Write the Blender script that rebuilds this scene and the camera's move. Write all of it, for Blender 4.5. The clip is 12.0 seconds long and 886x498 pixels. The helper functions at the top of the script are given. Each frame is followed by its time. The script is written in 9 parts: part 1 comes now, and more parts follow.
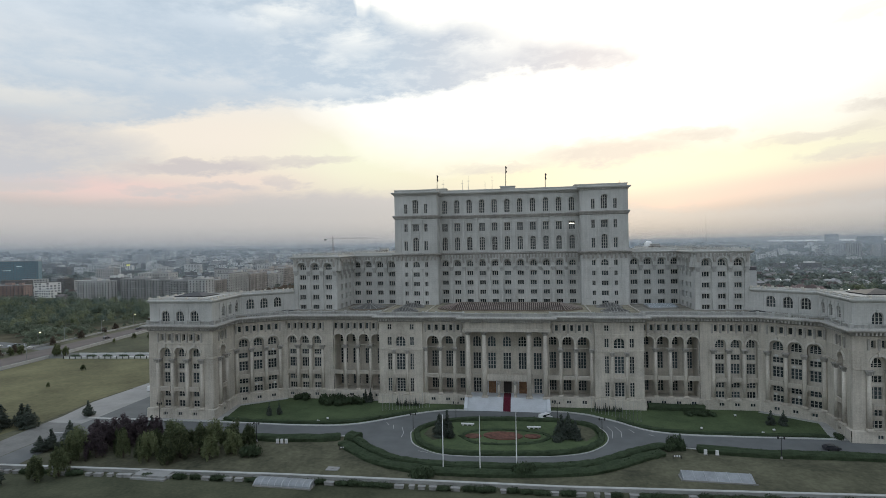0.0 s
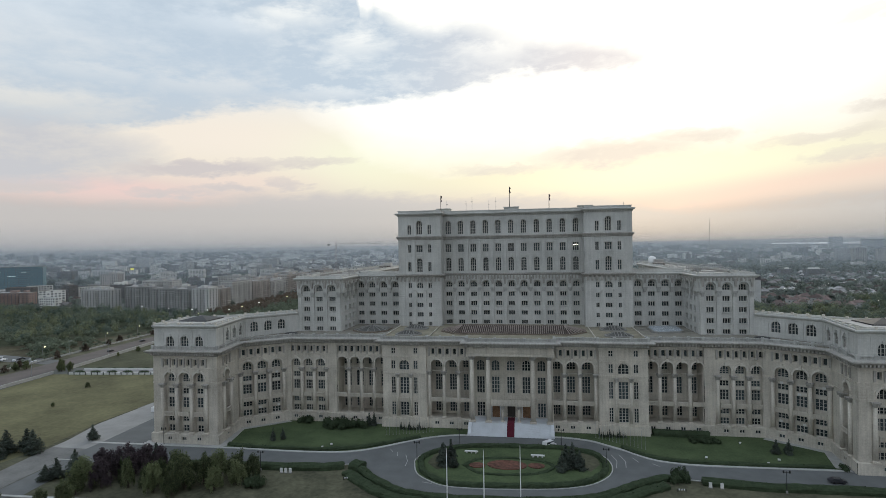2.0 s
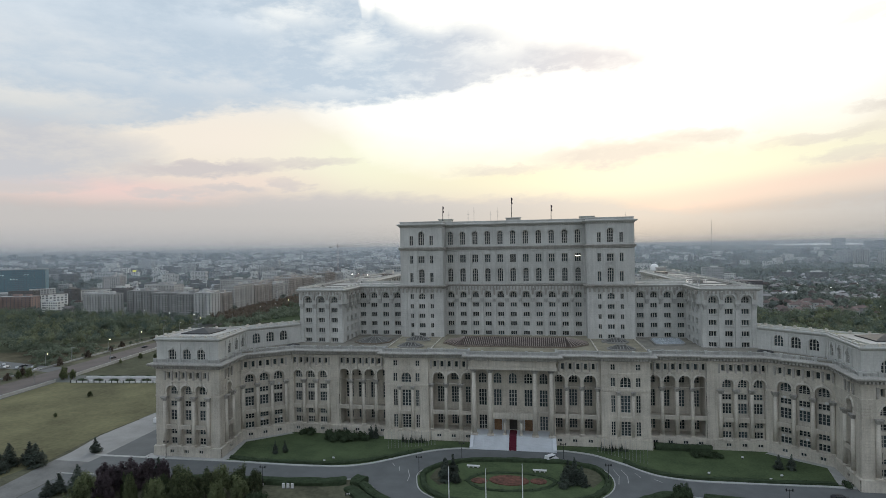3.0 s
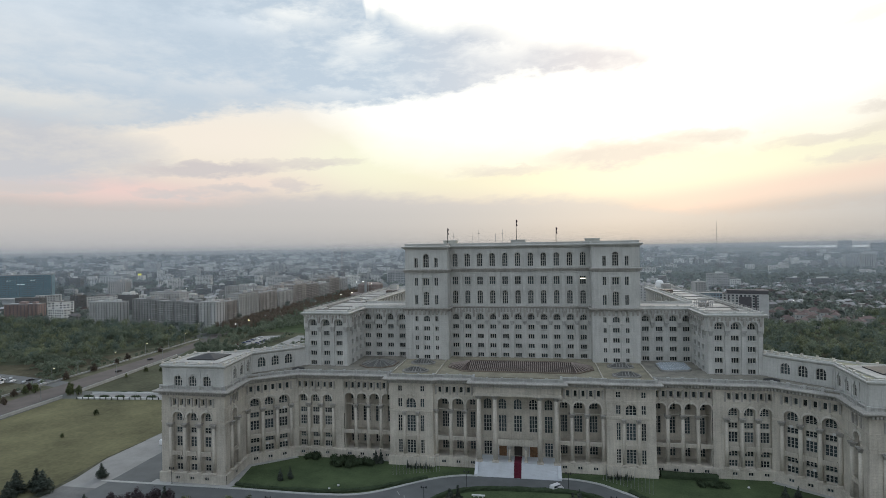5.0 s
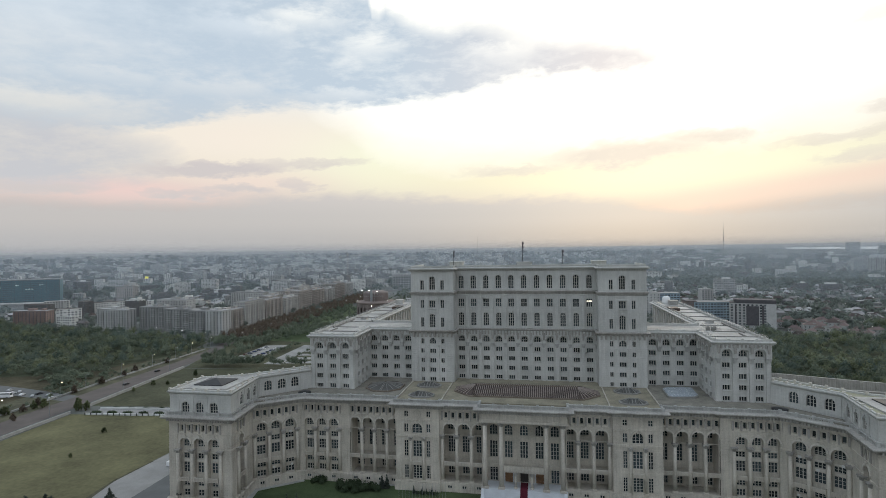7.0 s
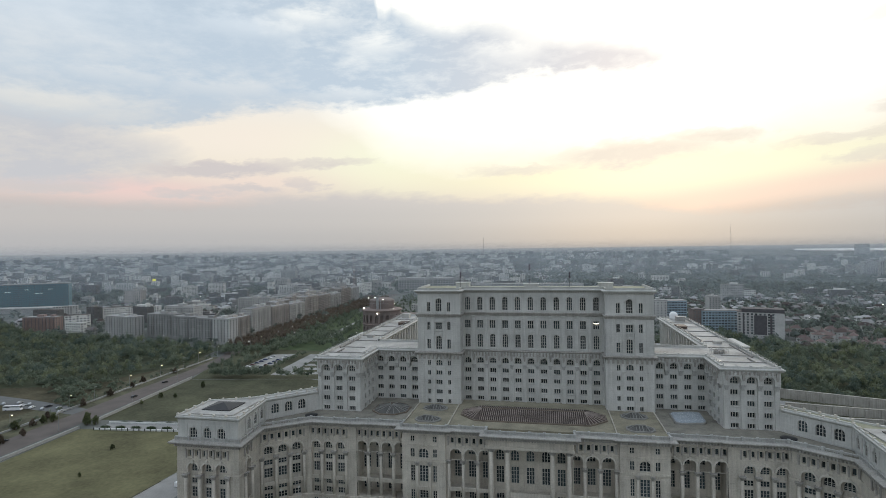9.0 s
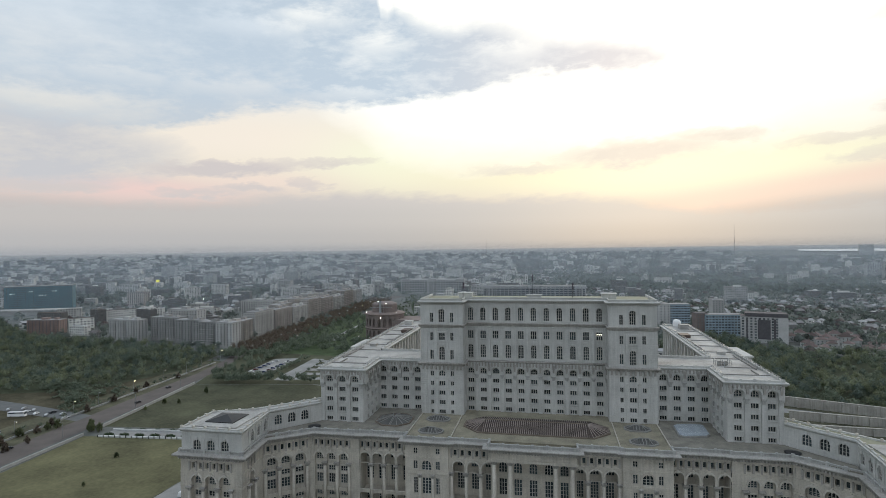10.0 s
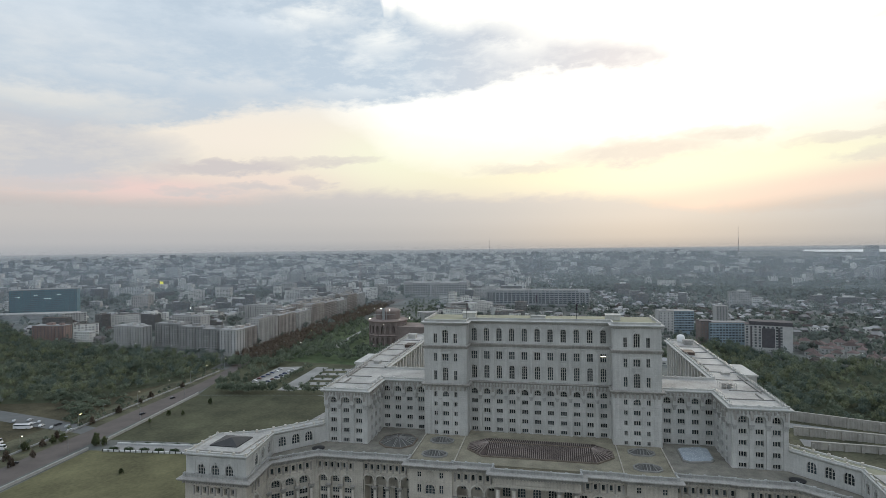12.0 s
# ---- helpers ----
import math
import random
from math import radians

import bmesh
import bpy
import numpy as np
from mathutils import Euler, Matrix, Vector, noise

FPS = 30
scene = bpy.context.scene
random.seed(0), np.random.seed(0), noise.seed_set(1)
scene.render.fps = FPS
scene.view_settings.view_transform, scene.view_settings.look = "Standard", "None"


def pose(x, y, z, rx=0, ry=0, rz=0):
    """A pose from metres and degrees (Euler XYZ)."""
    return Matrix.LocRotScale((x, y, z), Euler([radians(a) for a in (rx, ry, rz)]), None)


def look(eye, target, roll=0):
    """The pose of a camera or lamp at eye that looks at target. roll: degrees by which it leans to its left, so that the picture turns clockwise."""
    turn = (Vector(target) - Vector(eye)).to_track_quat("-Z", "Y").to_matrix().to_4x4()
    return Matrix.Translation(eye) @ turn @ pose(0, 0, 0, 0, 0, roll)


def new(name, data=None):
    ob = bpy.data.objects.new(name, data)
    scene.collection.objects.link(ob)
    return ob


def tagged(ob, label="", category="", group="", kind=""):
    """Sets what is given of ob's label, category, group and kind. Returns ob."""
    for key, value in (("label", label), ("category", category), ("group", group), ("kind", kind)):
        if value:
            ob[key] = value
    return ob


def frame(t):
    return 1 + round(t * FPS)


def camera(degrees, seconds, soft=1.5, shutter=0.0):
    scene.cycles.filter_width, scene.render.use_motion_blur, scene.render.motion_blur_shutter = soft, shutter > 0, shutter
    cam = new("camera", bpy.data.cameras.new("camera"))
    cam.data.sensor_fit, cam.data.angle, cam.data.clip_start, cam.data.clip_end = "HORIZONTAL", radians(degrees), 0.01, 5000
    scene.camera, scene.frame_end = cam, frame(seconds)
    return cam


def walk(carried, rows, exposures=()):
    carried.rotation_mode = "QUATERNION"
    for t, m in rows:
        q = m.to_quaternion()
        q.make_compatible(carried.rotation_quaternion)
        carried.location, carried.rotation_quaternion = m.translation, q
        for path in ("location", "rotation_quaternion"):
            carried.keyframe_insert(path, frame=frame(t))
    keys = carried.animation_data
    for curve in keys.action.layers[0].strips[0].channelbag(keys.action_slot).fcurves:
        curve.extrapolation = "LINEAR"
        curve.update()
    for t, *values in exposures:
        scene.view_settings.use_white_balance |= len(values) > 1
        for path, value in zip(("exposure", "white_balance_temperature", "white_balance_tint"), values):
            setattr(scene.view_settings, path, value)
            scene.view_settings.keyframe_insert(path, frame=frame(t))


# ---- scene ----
# camera and its climb: seconds, x, y, z, heading, pitch, roll
cam = camera(79.1, 12.0, soft=0.72)
CLIMB = [
    (0.0, 8.771, -272.017, 60.139, -8.957, -0.287, -1.010),
    (0.5, 8.718, -272.013, 62.228, -9.035, -0.250, -1.001),
    (1.0, 8.665, -272.009, 64.382, -9.110, -0.215, -0.992),
    (1.5, 8.612, -272.005, 66.593, -9.183, -0.183, -0.982),
    (2.0, 8.559, -272.001, 68.856, -9.259, -0.155, -0.972),
    (2.5, 8.507, -271.997, 71.162, -9.339, -0.130, -0.961),
    (3.0, 8.454, -271.993, 73.506, -9.425, -0.107, -0.950),
    (4.0, 8.348, -271.985, 78.284, -9.619, -0.072, -0.928),
    (5.0, 8.243, -271.977, 83.150, -9.849, -0.050, -0.904),
    (6.0, 8.137, -271.969, 88.067, -10.115, -0.040, -0.879),
    (7.0, 8.031, -271.961, 93.008, -10.409, -0.042, -0.852),
    (8.0, 7.926, -271.953, 97.951, -10.719, -0.058, -0.825),
    (9.0, 7.820, -271.945, 102.882, -11.026, -0.085, -0.795),
    (10.0, 7.715, -271.937, 107.791, -11.303, -0.125, -0.765),
    (11.0, 7.609, -271.928, 112.679, -11.517, -0.178, -0.733),
    (11.5, 7.556, -271.924, 115.115, -11.589, -0.209, -0.717),
    (12.0, 7.504, -271.920, 117.549, -11.631, -0.243, -0.700),
]


def climb_pose(x, y, z, heading, pitch, roll):
    a, b = radians(heading), radians(pitch)
    way = Vector((math.sin(a) * math.cos(b), math.cos(a) * math.cos(b), math.sin(b)))
    eye = Vector((x, y, z))
    return look(eye, eye + way, roll)


walk(cam, [(t, climb_pose(*rest)) for t, *rest in CLIMB])

# ---- sky, sun and exposure ----
SUN_AZ, SUN_EL = 10.0, 15.0   # degrees: east of the building's axis, over the horizon
world = bpy.data.worlds.new("evening_sky")
scene.world = world
world.use_nodes = True
wt = world.node_tree
wt.nodes.clear()


def wlink(a, b):
    wt.links.new(a, b)


def wmath(op, a, b=None, c=None, clamp=False):
    n = wt.nodes.new("ShaderNodeMath")
    n.operation, n.use_clamp = op, clamp
    for i, v in enumerate((a, b, c)):
        if v is None:
            continue
        if isinstance(v, (int, float)):
            n.inputs[i].default_value = v
        else:
            wlink(v, n.inputs[i])
    return n.outputs[0]


def wmix(fac, a, b):
    n = wt.nodes.new("ShaderNodeMix")
    n.data_type = "RGBA"
    n.clamp_factor = True
    for v, i in ((fac, 0), (a, 6), (b, 7)):
        if isinstance(v, (int, float)):
            n.inputs[i].default_value = v
        elif isinstance(v, tuple):
            n.inputs[i].default_value = (*v, 1)
        else:
            wlink(v, n.inputs[i])
    return n.outputs[2]


def wramp(value, stops):
    n = wt.nodes.new("ShaderNodeValToRGB")
    n.color_ramp.interpolation = "EASE"
    while len(n.color_ramp.elements) < len(stops):
        n.color_ramp.elements.new(0.5)
    for e, (p, c) in zip(n.color_ramp.elements, stops):
        e.position, e.color = p, (*c, 1)
    wlink(value, n.inputs[0])
    return n.outputs[0]


def wnoise(vector, scale, detail, rough=0.5, distort=0.0):
    n = wt.nodes.new("ShaderNodeTexNoise")
    n.inputs["Scale"].default_value = scale
    n.inputs["Detail"].default_value = detail
    n.inputs["Roughness"].default_value = rough
    n.inputs["Distortion"].default_value = distort
    wlink(vector, n.inputs["Vector"])
    return n.outputs[0]


coords = wt.nodes.new("ShaderNodeTexCoord")
sep = wt.nodes.new("ShaderNodeSeparateXYZ")
wlink(coords.outputs["Generated"], sep.inputs[0])
# azimuth (0 along the axis of the palace, positive to the east) and elevation, both in degrees
az = wmath("MULTIPLY", wmath("ARCTAN2", sep.outputs[0], sep.outputs[1]), 57.29578)
el = wmath("MULTIPLY", wmath("ARCSINE", sep.outputs[2]), 57.29578)
# cloud-layer coordinates: long flat banks that close up towards the horizon
comb = wt.nodes.new("ShaderNodeCombineXYZ")
wlink(wmath("MULTIPLY", az, 0.052), comb.inputs[0])
wlink(wmath("MULTIPLY", wmath("SUBTRACT", el, wmath("MULTIPLY", az, 0.06)), 0.115), comb.inputs[1])
low = wnoise(comb.outputs[0], 1.3, 3.0, 0.55, 0.6)
fine = wnoise(comb.outputs[0], 3.4, 8.0, 0.62, 0.7)
ripple = wt.nodes.new("ShaderNodeCombineXYZ")
wlink(wmath("MULTIPLY", az, 0.075), ripple.inputs[0])
wlink(wmath("MULTIPLY", wmath("SUBTRACT", el, wmath("MULTIPLY", az, 0.05)), 0.19), ripple.inputs[1])
fibre = wnoise(ripple.outputs[0], 2.4, 9.0, 0.62, 0.25)
puff = wnoise(ripple.outputs[0], 7.5, 6.0, 0.6, 0.1)
swell = wmath("SUBTRACT", fibre, 0.5)
tuft = wmath("SUBTRACT", puff, 0.5)
warp_az = wmath("ADD", az, wmath("MULTIPLY", wmath("SUBTRACT", fine, 0.5), 8.0))
warp_el = wmath("ADD", el, wmath("ADD", wmath("MULTIPLY", swell, 2.0), wmath("MULTIPLY", tuft, 1.6)))


def bank(a0, e0, wa, we, slope=0.0, soft=1.6):
    """A cloud bank round azimuth a0 and elevation e0, with ragged edges."""
    da = wmath("DIVIDE", wmath("SUBTRACT", warp_az, a0), wa)
    lift = wmath("SUBTRACT", wmath("SUBTRACT", warp_el, e0), wmath("MULTIPLY", wmath("SUBTRACT", warp_az, a0), slope))
    de = wmath("DIVIDE", lift, we)
    r2 = wmath("ADD", wmath("MULTIPLY", da, da), wmath("MULTIPLY", de, de))
    return wmath("MULTIPLY", wmath("SUBTRACT", 1.0, r2), soft, clamp=True)


def edge(stops):
    """The elevation of a cloud's edge, given at some azimuths."""
    n = wt.nodes.new("ShaderNodeValToRGB")
    n.color_ramp.interpolation = "CARDINAL"
    while len(n.color_ramp.elements) < len(stops):
        n.color_ramp.elements.new(0.5)
    for e, (a, v) in zip(n.color_ramp.elements, stops):
        e.position, e.color = (a + 90.0) / 180.0, (v / 45.0, v / 45.0, v / 45.0, 1)
    wlink(wmath("DIVIDE", wmath("ADD", az, 90.0), 180.0, clamp=True), n.inputs[0])
    return wmath("MULTIPLY", n.outputs[0], 45.0)


def over(line, width):
    return wmath("DIVIDE", wmath("SUBTRACT", warp_el, line), width, clamp=True)


sky = wt.nodes.new("ShaderNodeTexSky")
sky.sky_type = "NISHITA"
sky.sun_disc = False
sky.sun_elevation, sky.sun_rotation = radians(SUN_EL), radians(SUN_AZ)
sky.air_density, sky.dust_density, sky.ozone_density = 1.0, 2.0, 1.5
clear = wt.nodes.new("ShaderNodeMix")
clear.data_type, clear.blend_type = "RGBA", "MULTIPLY"
clear.inputs[0].default_value = 1.0
wlink(sky.outputs[0], clear.inputs[6])
clear.inputs[7].default_value = (0.10, 0.10, 0.10, 1)

# veil of high cloud, by elevation: grey haze, mauve, peach, pale yellow, white-blue
veil = wramp(wmath("DIVIDE", el, 40.0, clamp=True), [
    (0.0, (0.36, 0.365, 0.375)), (0.02, (0.43, 0.415, 0.41)), (0.08, (0.50, 0.46, 0.455)), (0.14, (0.70, 0.615, 0.58)), (0.20, (0.85, 0.78, 0.66)),
    (0.28, (0.90, 0.85, 0.74)), (0.40, (0.88, 0.88, 0.86)), (0.55, (0.80, 0.87, 0.93)), (1.0, (0.62, 0.72, 0.86))])
# away from the sun, out of view: cool grey raised to light the walls, brighter to the west for the right wing
away = wmath("MULTIPLY", wmath("SUBTRACT", wmath("ABSOLUTE", wmath("SUBTRACT", az, SUN_AZ)), 62.0), 1 / 45.0, clamp=True)
high = wmath("DIVIDE", el, 60.0, clamp=True)
dim_east = wramp(high, [(0.0, (0.40, 0.44, 0.48)), (0.3, (0.56, 0.63, 0.71)), (1.0, (0.70, 0.81, 0.96))])
bright_west = wramp(high, [(0.0, (0.82, 0.92, 1.02)), (0.3, (1.16, 1.29, 1.46)), (1.0, (0.88, 1.02, 1.20))])
westward = wmath("SUBTRACT", 0.5, wmath("MULTIPLY", wmath("SINE", wmath("DIVIDE", az, 57.29578)), 0.5))
veil = wmix(away, veil, wmix(westward, dim_east, bright_west))


def spot(a0, e0, wa, we):
    """A soft patch of light round azimuth a0 and elevation e0."""
    da = wmath("DIVIDE", wmath("SUBTRACT", az, a0), wa)
    de = wmath("DIVIDE", wmath("SUBTRACT", el, e0), we)
    return wmath("EXPONENT", wmath("MULTIPLY", wmath("ADD", wmath("MULTIPLY", da, da), wmath("MULTIPLY", de, de)), -1.0))


# clear strips under the clouds: cream and peach to the west, yellow round the low sun
base = wmix(wmath("MULTIPLY", spot(-29.0, 11.0, 16.0, 3.2), 0.85), veil, (0.96, 0.86, 0.75))
base = wmix(wmath("MULTIPLY", spot(-16.5, 9.3, 8.0, 3.4), 0.9), base, (0.95, 0.96, 0.74))
base = wmix(wmath("MULTIPLY", spot(4.0, 7.0, 22.0, 2.2), 0.95), base, (0.92, 0.88, 0.64))
base = wmix(wmath("MULTIPLY", spot(21.0, 7.4, 13.0, 2.0), 0.9), base, (0.92, 0.92, 0.68))
# the glare of the sun behind thin cloud
glare_line = edge([(-90, 44.0), (-36, 30.0), (-27, 17.0), (-19, 10.0), (-12, 7.4), (0, 7.6), (12, 8.2), (22, 8.4), (30, 10.0), (50, 20.0), (90, 44.0)])
glare = wmath("MULTIPLY", wmath("DIVIDE", wmath("ADD", wmath("SUBTRACT", el, glare_line), wmath("MULTIPLY", swell, 2.5)), 6.0, clamp=True), wmath("DIVIDE", wmath("SUBTRACT", 52.0, el), 22.0, clamp=True))
base = wmix(glare, base, (1.20, 1.18, 1.10))
# rose flush low on both sides
base = wmix(wmath("MULTIPLY", spot(-41.0, 5.9, 8.0, 1.2), 0.95), base, (0.86, 0.65, 0.61))
base = wmix(wmath("MULTIPLY", spot(-30.0, 7.0, 7.0, 1.0), 0.7), base, (0.90, 0.74, 0.66))
rosy = wmath("SUBTRACT", el, wmath("MULTIPLY", wmath("SUBTRACT", az, 13.6), 0.13))
rosy = wmath("EXPONENT", wmath("MULTIPLY", wmath("POWER", wmath("DIVIDE", wmath("SUBTRACT", rosy, 3.9), 1.2), 2.0), -1.0))
rosy = wmath("MULTIPLY", rosy, wmath("MULTIPLY", wmath("SUBTRACT", az, 6.0), 0.12, clamp=True))
base = wmix(wmath("MULTIPLY", rosy, 0.8), base, (0.86, 0.66, 0.57))
# the great blue-grey bank over the west: a rising lower edge, torn upper edge, open towards the zenith
lower = edge([(-90, 9.0), (-49.5, 9.8), (-41, 10.6), (-37, 11.5), (-31.9, 12.9), (-26.6, 13.8), (-20.9, 14.1), (-14.9, 14.8), (-9.9, 15.3), (-5.9, 16.0), (-2.9, 16.7), (3, 17.2), (8.5, 16.2), (12, 17.2), (17, 20.0), (40, 30.0)])
upper = edge([(-90, 45.0), (-26, 44.0), (-18, 26.6), (-16, 25.0), (-13.6, 23.7), (-9.7, 22.9), (-7, 23.5), (-2.8, 22.4), (1.9, 21.3), (5.9, 20.9), (10.2, 19.8), (13, 18.0), (18, 14.0), (40, 10.0)])
great = wmath("MULTIPLY", over(lower, 1.1), wmath("DIVIDE", wmath("SUBTRACT", upper, warp_el), 1.8, clamp=True))
torn = wmath("MULTIPLY", wmath("SUBTRACT", wmath("ADD", wmath("MULTIPLY", low, 0.5), wmath("ADD", wmath("MULTIPLY", fibre, 0.75), wmath("MULTIPLY", puff, 0.5))), 0.66), 3.0, clamp=True)
gaps = wmath("MULTIPLY", spot(-47.6, 20.0, 6.0, 4.0), 0.7)
for a_, e_, wa_, we_, k_ in ((-30.0, 21.7, 4.5, 0.9, 0.9), (-25.5, 22.9, 3.5, 0.9, 0.9), (-18.2, 21.0, 2.6, 1.1, 0.9), (-3.4, 20.2, 3.6, 1.0, 0.9), (-47.3, 13.2, 6.0, 0.9, 0.9), (-33.5, 16.0, 5.0, 0.7, 0.55), (-43.0, 16.0, 4.0, 0.6, 0.5), (-21.0, 16.0, 6.0, 0.6, 0.3)):
    da_ = wmath("DIVIDE", wmath("SUBTRACT", warp_az, a_), wa_)
    de_ = wmath("DIVIDE", wmath("SUBTRACT", warp_el, e_), we_)
    gap = wmath("EXPONENT", wmath("MULTIPLY", wmath("ADD", wmath("MULTIPLY", da_, da_), wmath("MULTIPLY", de_, de_)), -1.0))
    gaps = wmath("MAXIMUM", gaps, wmath("MULTIPLY", gap, k_))
great = wmath("MULTIPLY", great, wmath("SUBTRACT", 1.0, wmath("MULTIPLY", gaps, 0.58)))
great = wmath("MULTIPLY", great, wmath("ADD", 0.64, wmath("MULTIPLY", torn, 0.42)), clamp=True)
cool = wmix(wmath("DIVIDE", wmath("ADD", az, 16.0), 22.0, clamp=True), (0.545, 0.645, 0.745), (0.70, 0.69, 0.72))
cool = wmix(wmath("DIVIDE", wmath("SUBTRACT", 16.0, el), 6.0, clamp=True), cool, (0.60, 0.64, 0.68))
base = wmix(great, base, cool)
# a lower mauve mass and thin streaks under it
mass = wmath("MULTIPLY", bank(-52.0, 8.8, 18.0, 3.7, 0.0, 1.4), wmath("ADD", 0.6, wmath("MULTIPLY", torn, 0.5)))
base = wmix(wmath("MULTIPLY", mass, 0.9), base, (0.60, 0.605, 0.635))


def streaks_of(tone, rows):
    """Thin long clouds: azimuth, elevation, half length, half depth, slope, weight."""
    total = None
    for a_, e_, wa_, we_, slope_, k_ in rows:
        one = wmath("MULTIPLY", bank(a_, e_, wa_, we_ * 1.15, slope_, 1.15), k_)
        total = one if total is None else wmath("MAXIMUM", total, one)
    return wmix(wmath("MULTIPLY", total, wmath("ADD", 0.65, wmath("MULTIPLY", torn, 0.6))), base, tone)


base = streaks_of((0.66, 0.61, 0.60), [(-33, 8.1, 9, 0.8, 0.05, 0.9), (-25, 8.9, 8, 0.6, 0.06, 0.6), (-31, 6.2, 4.5, 0.5, 0.0, 0.8), (-36, 5.6, 5, 0.5, 0.0, 0.8), (-25, 6.9, 2.5, 0.5, 0.0, 0.6), (-47.5, 5.6, 5, 0.6, 0.0, 0.8)])
base = streaks_of((0.70, 0.655, 0.60), [(8.5, 9.2, 9.0, 1.4, 0.03, 1.0), (-2.5, 8.1, 6.0, 0.6, 0.03, 0.55), (15.0, 10.2, 6.5, 0.9, 0.0, 0.8), (25.5, 9.0, 6.0, 0.5, 0.03, 0.6), (31.5, 11.2, 3.6, 0.7, 0.10, 0.75), (27.5, 7.4, 5.0, 0.6, 0.03, 0.6), (29.5, 18.4, 4.0, 0.7, 0.15, 0.3)])
# the grey bank of haze that lies on the horizon
shelf = edge([(-90, 5.2), (-49.6, 5.0), (-39.4, 4.9), (-32.1, 5.2), (-26.7, 6.2), (-21, 6.3), (-15, 6.1), (-10, 5.7), (-3, 5.7), (2.8, 5.5), (8.4, 4.9), (13.6, 3.9), (18.5, 3.7), (22.9, 3.9), (29.5, 4.4), (90, 5.0)])
haze_fac = wmath("DIVIDE", wmath("SUBTRACT", shelf, wmath("ADD", el, wmath("ADD", wmath("MULTIPLY", swell, 2.6), wmath("MULTIPLY", tuft, 1.4)))), 1.2, clamp=True)
haze_west = wramp(wmath("DIVIDE", el, 8.0, clamp=True), [(0.0, (0.44, 0.455, 0.48)), (0.12, (0.51, 0.51, 0.52)), (0.4, (0.575, 0.555, 0.545)), (0.8, (0.62, 0.58, 0.57)), (1.0, (0.64, 0.59, 0.58))])
haze_east = wramp(wmath("DIVIDE", el, 8.0, clamp=True), [(0.0, (0.395, 0.41, 0.425)), (0.12, (0.465, 0.475, 0.48)), (0.4, (0.535, 0.54, 0.545)), (0.8, (0.59, 0.57, 0.58)), (1.0, (0.615, 0.59, 0.585))])
haze_tone = wmix(wmath("DIVIDE", wmath("ADD", az, 42.0), 50.0, clamp=True), haze_west, haze_east)
base = wmix(wmath("MULTIPLY", haze_fac, 0.88), base, haze_tone)
full = wmix(0.95, clear.outputs[2], base)
bg = wt.nodes.new("ShaderNodeBackground")
wlink(full, bg.inputs[0])
bg.inputs[1].default_value = 1.0
out = wt.nodes.new("ShaderNodeOutputWorld")
wlink(bg.outputs[0], out.inputs[0])

sun_data = bpy.data.lights.new("sun", "SUN")
sun_data.energy, sun_data.angle, sun_data.color = 0.7, radians(14), (1.0, 0.90, 0.76)
sun = new("sun", sun_data)
sa, se = radians(SUN_AZ), radians(SUN_EL)
sun_way = Vector((math.sin(sa) * math.cos(se), math.cos(sa) * math.cos(se), math.sin(se)))
sun.matrix_world = look(sun_way * 400, (0, 0, 0))
scene.view_settings.exposure = 0.0

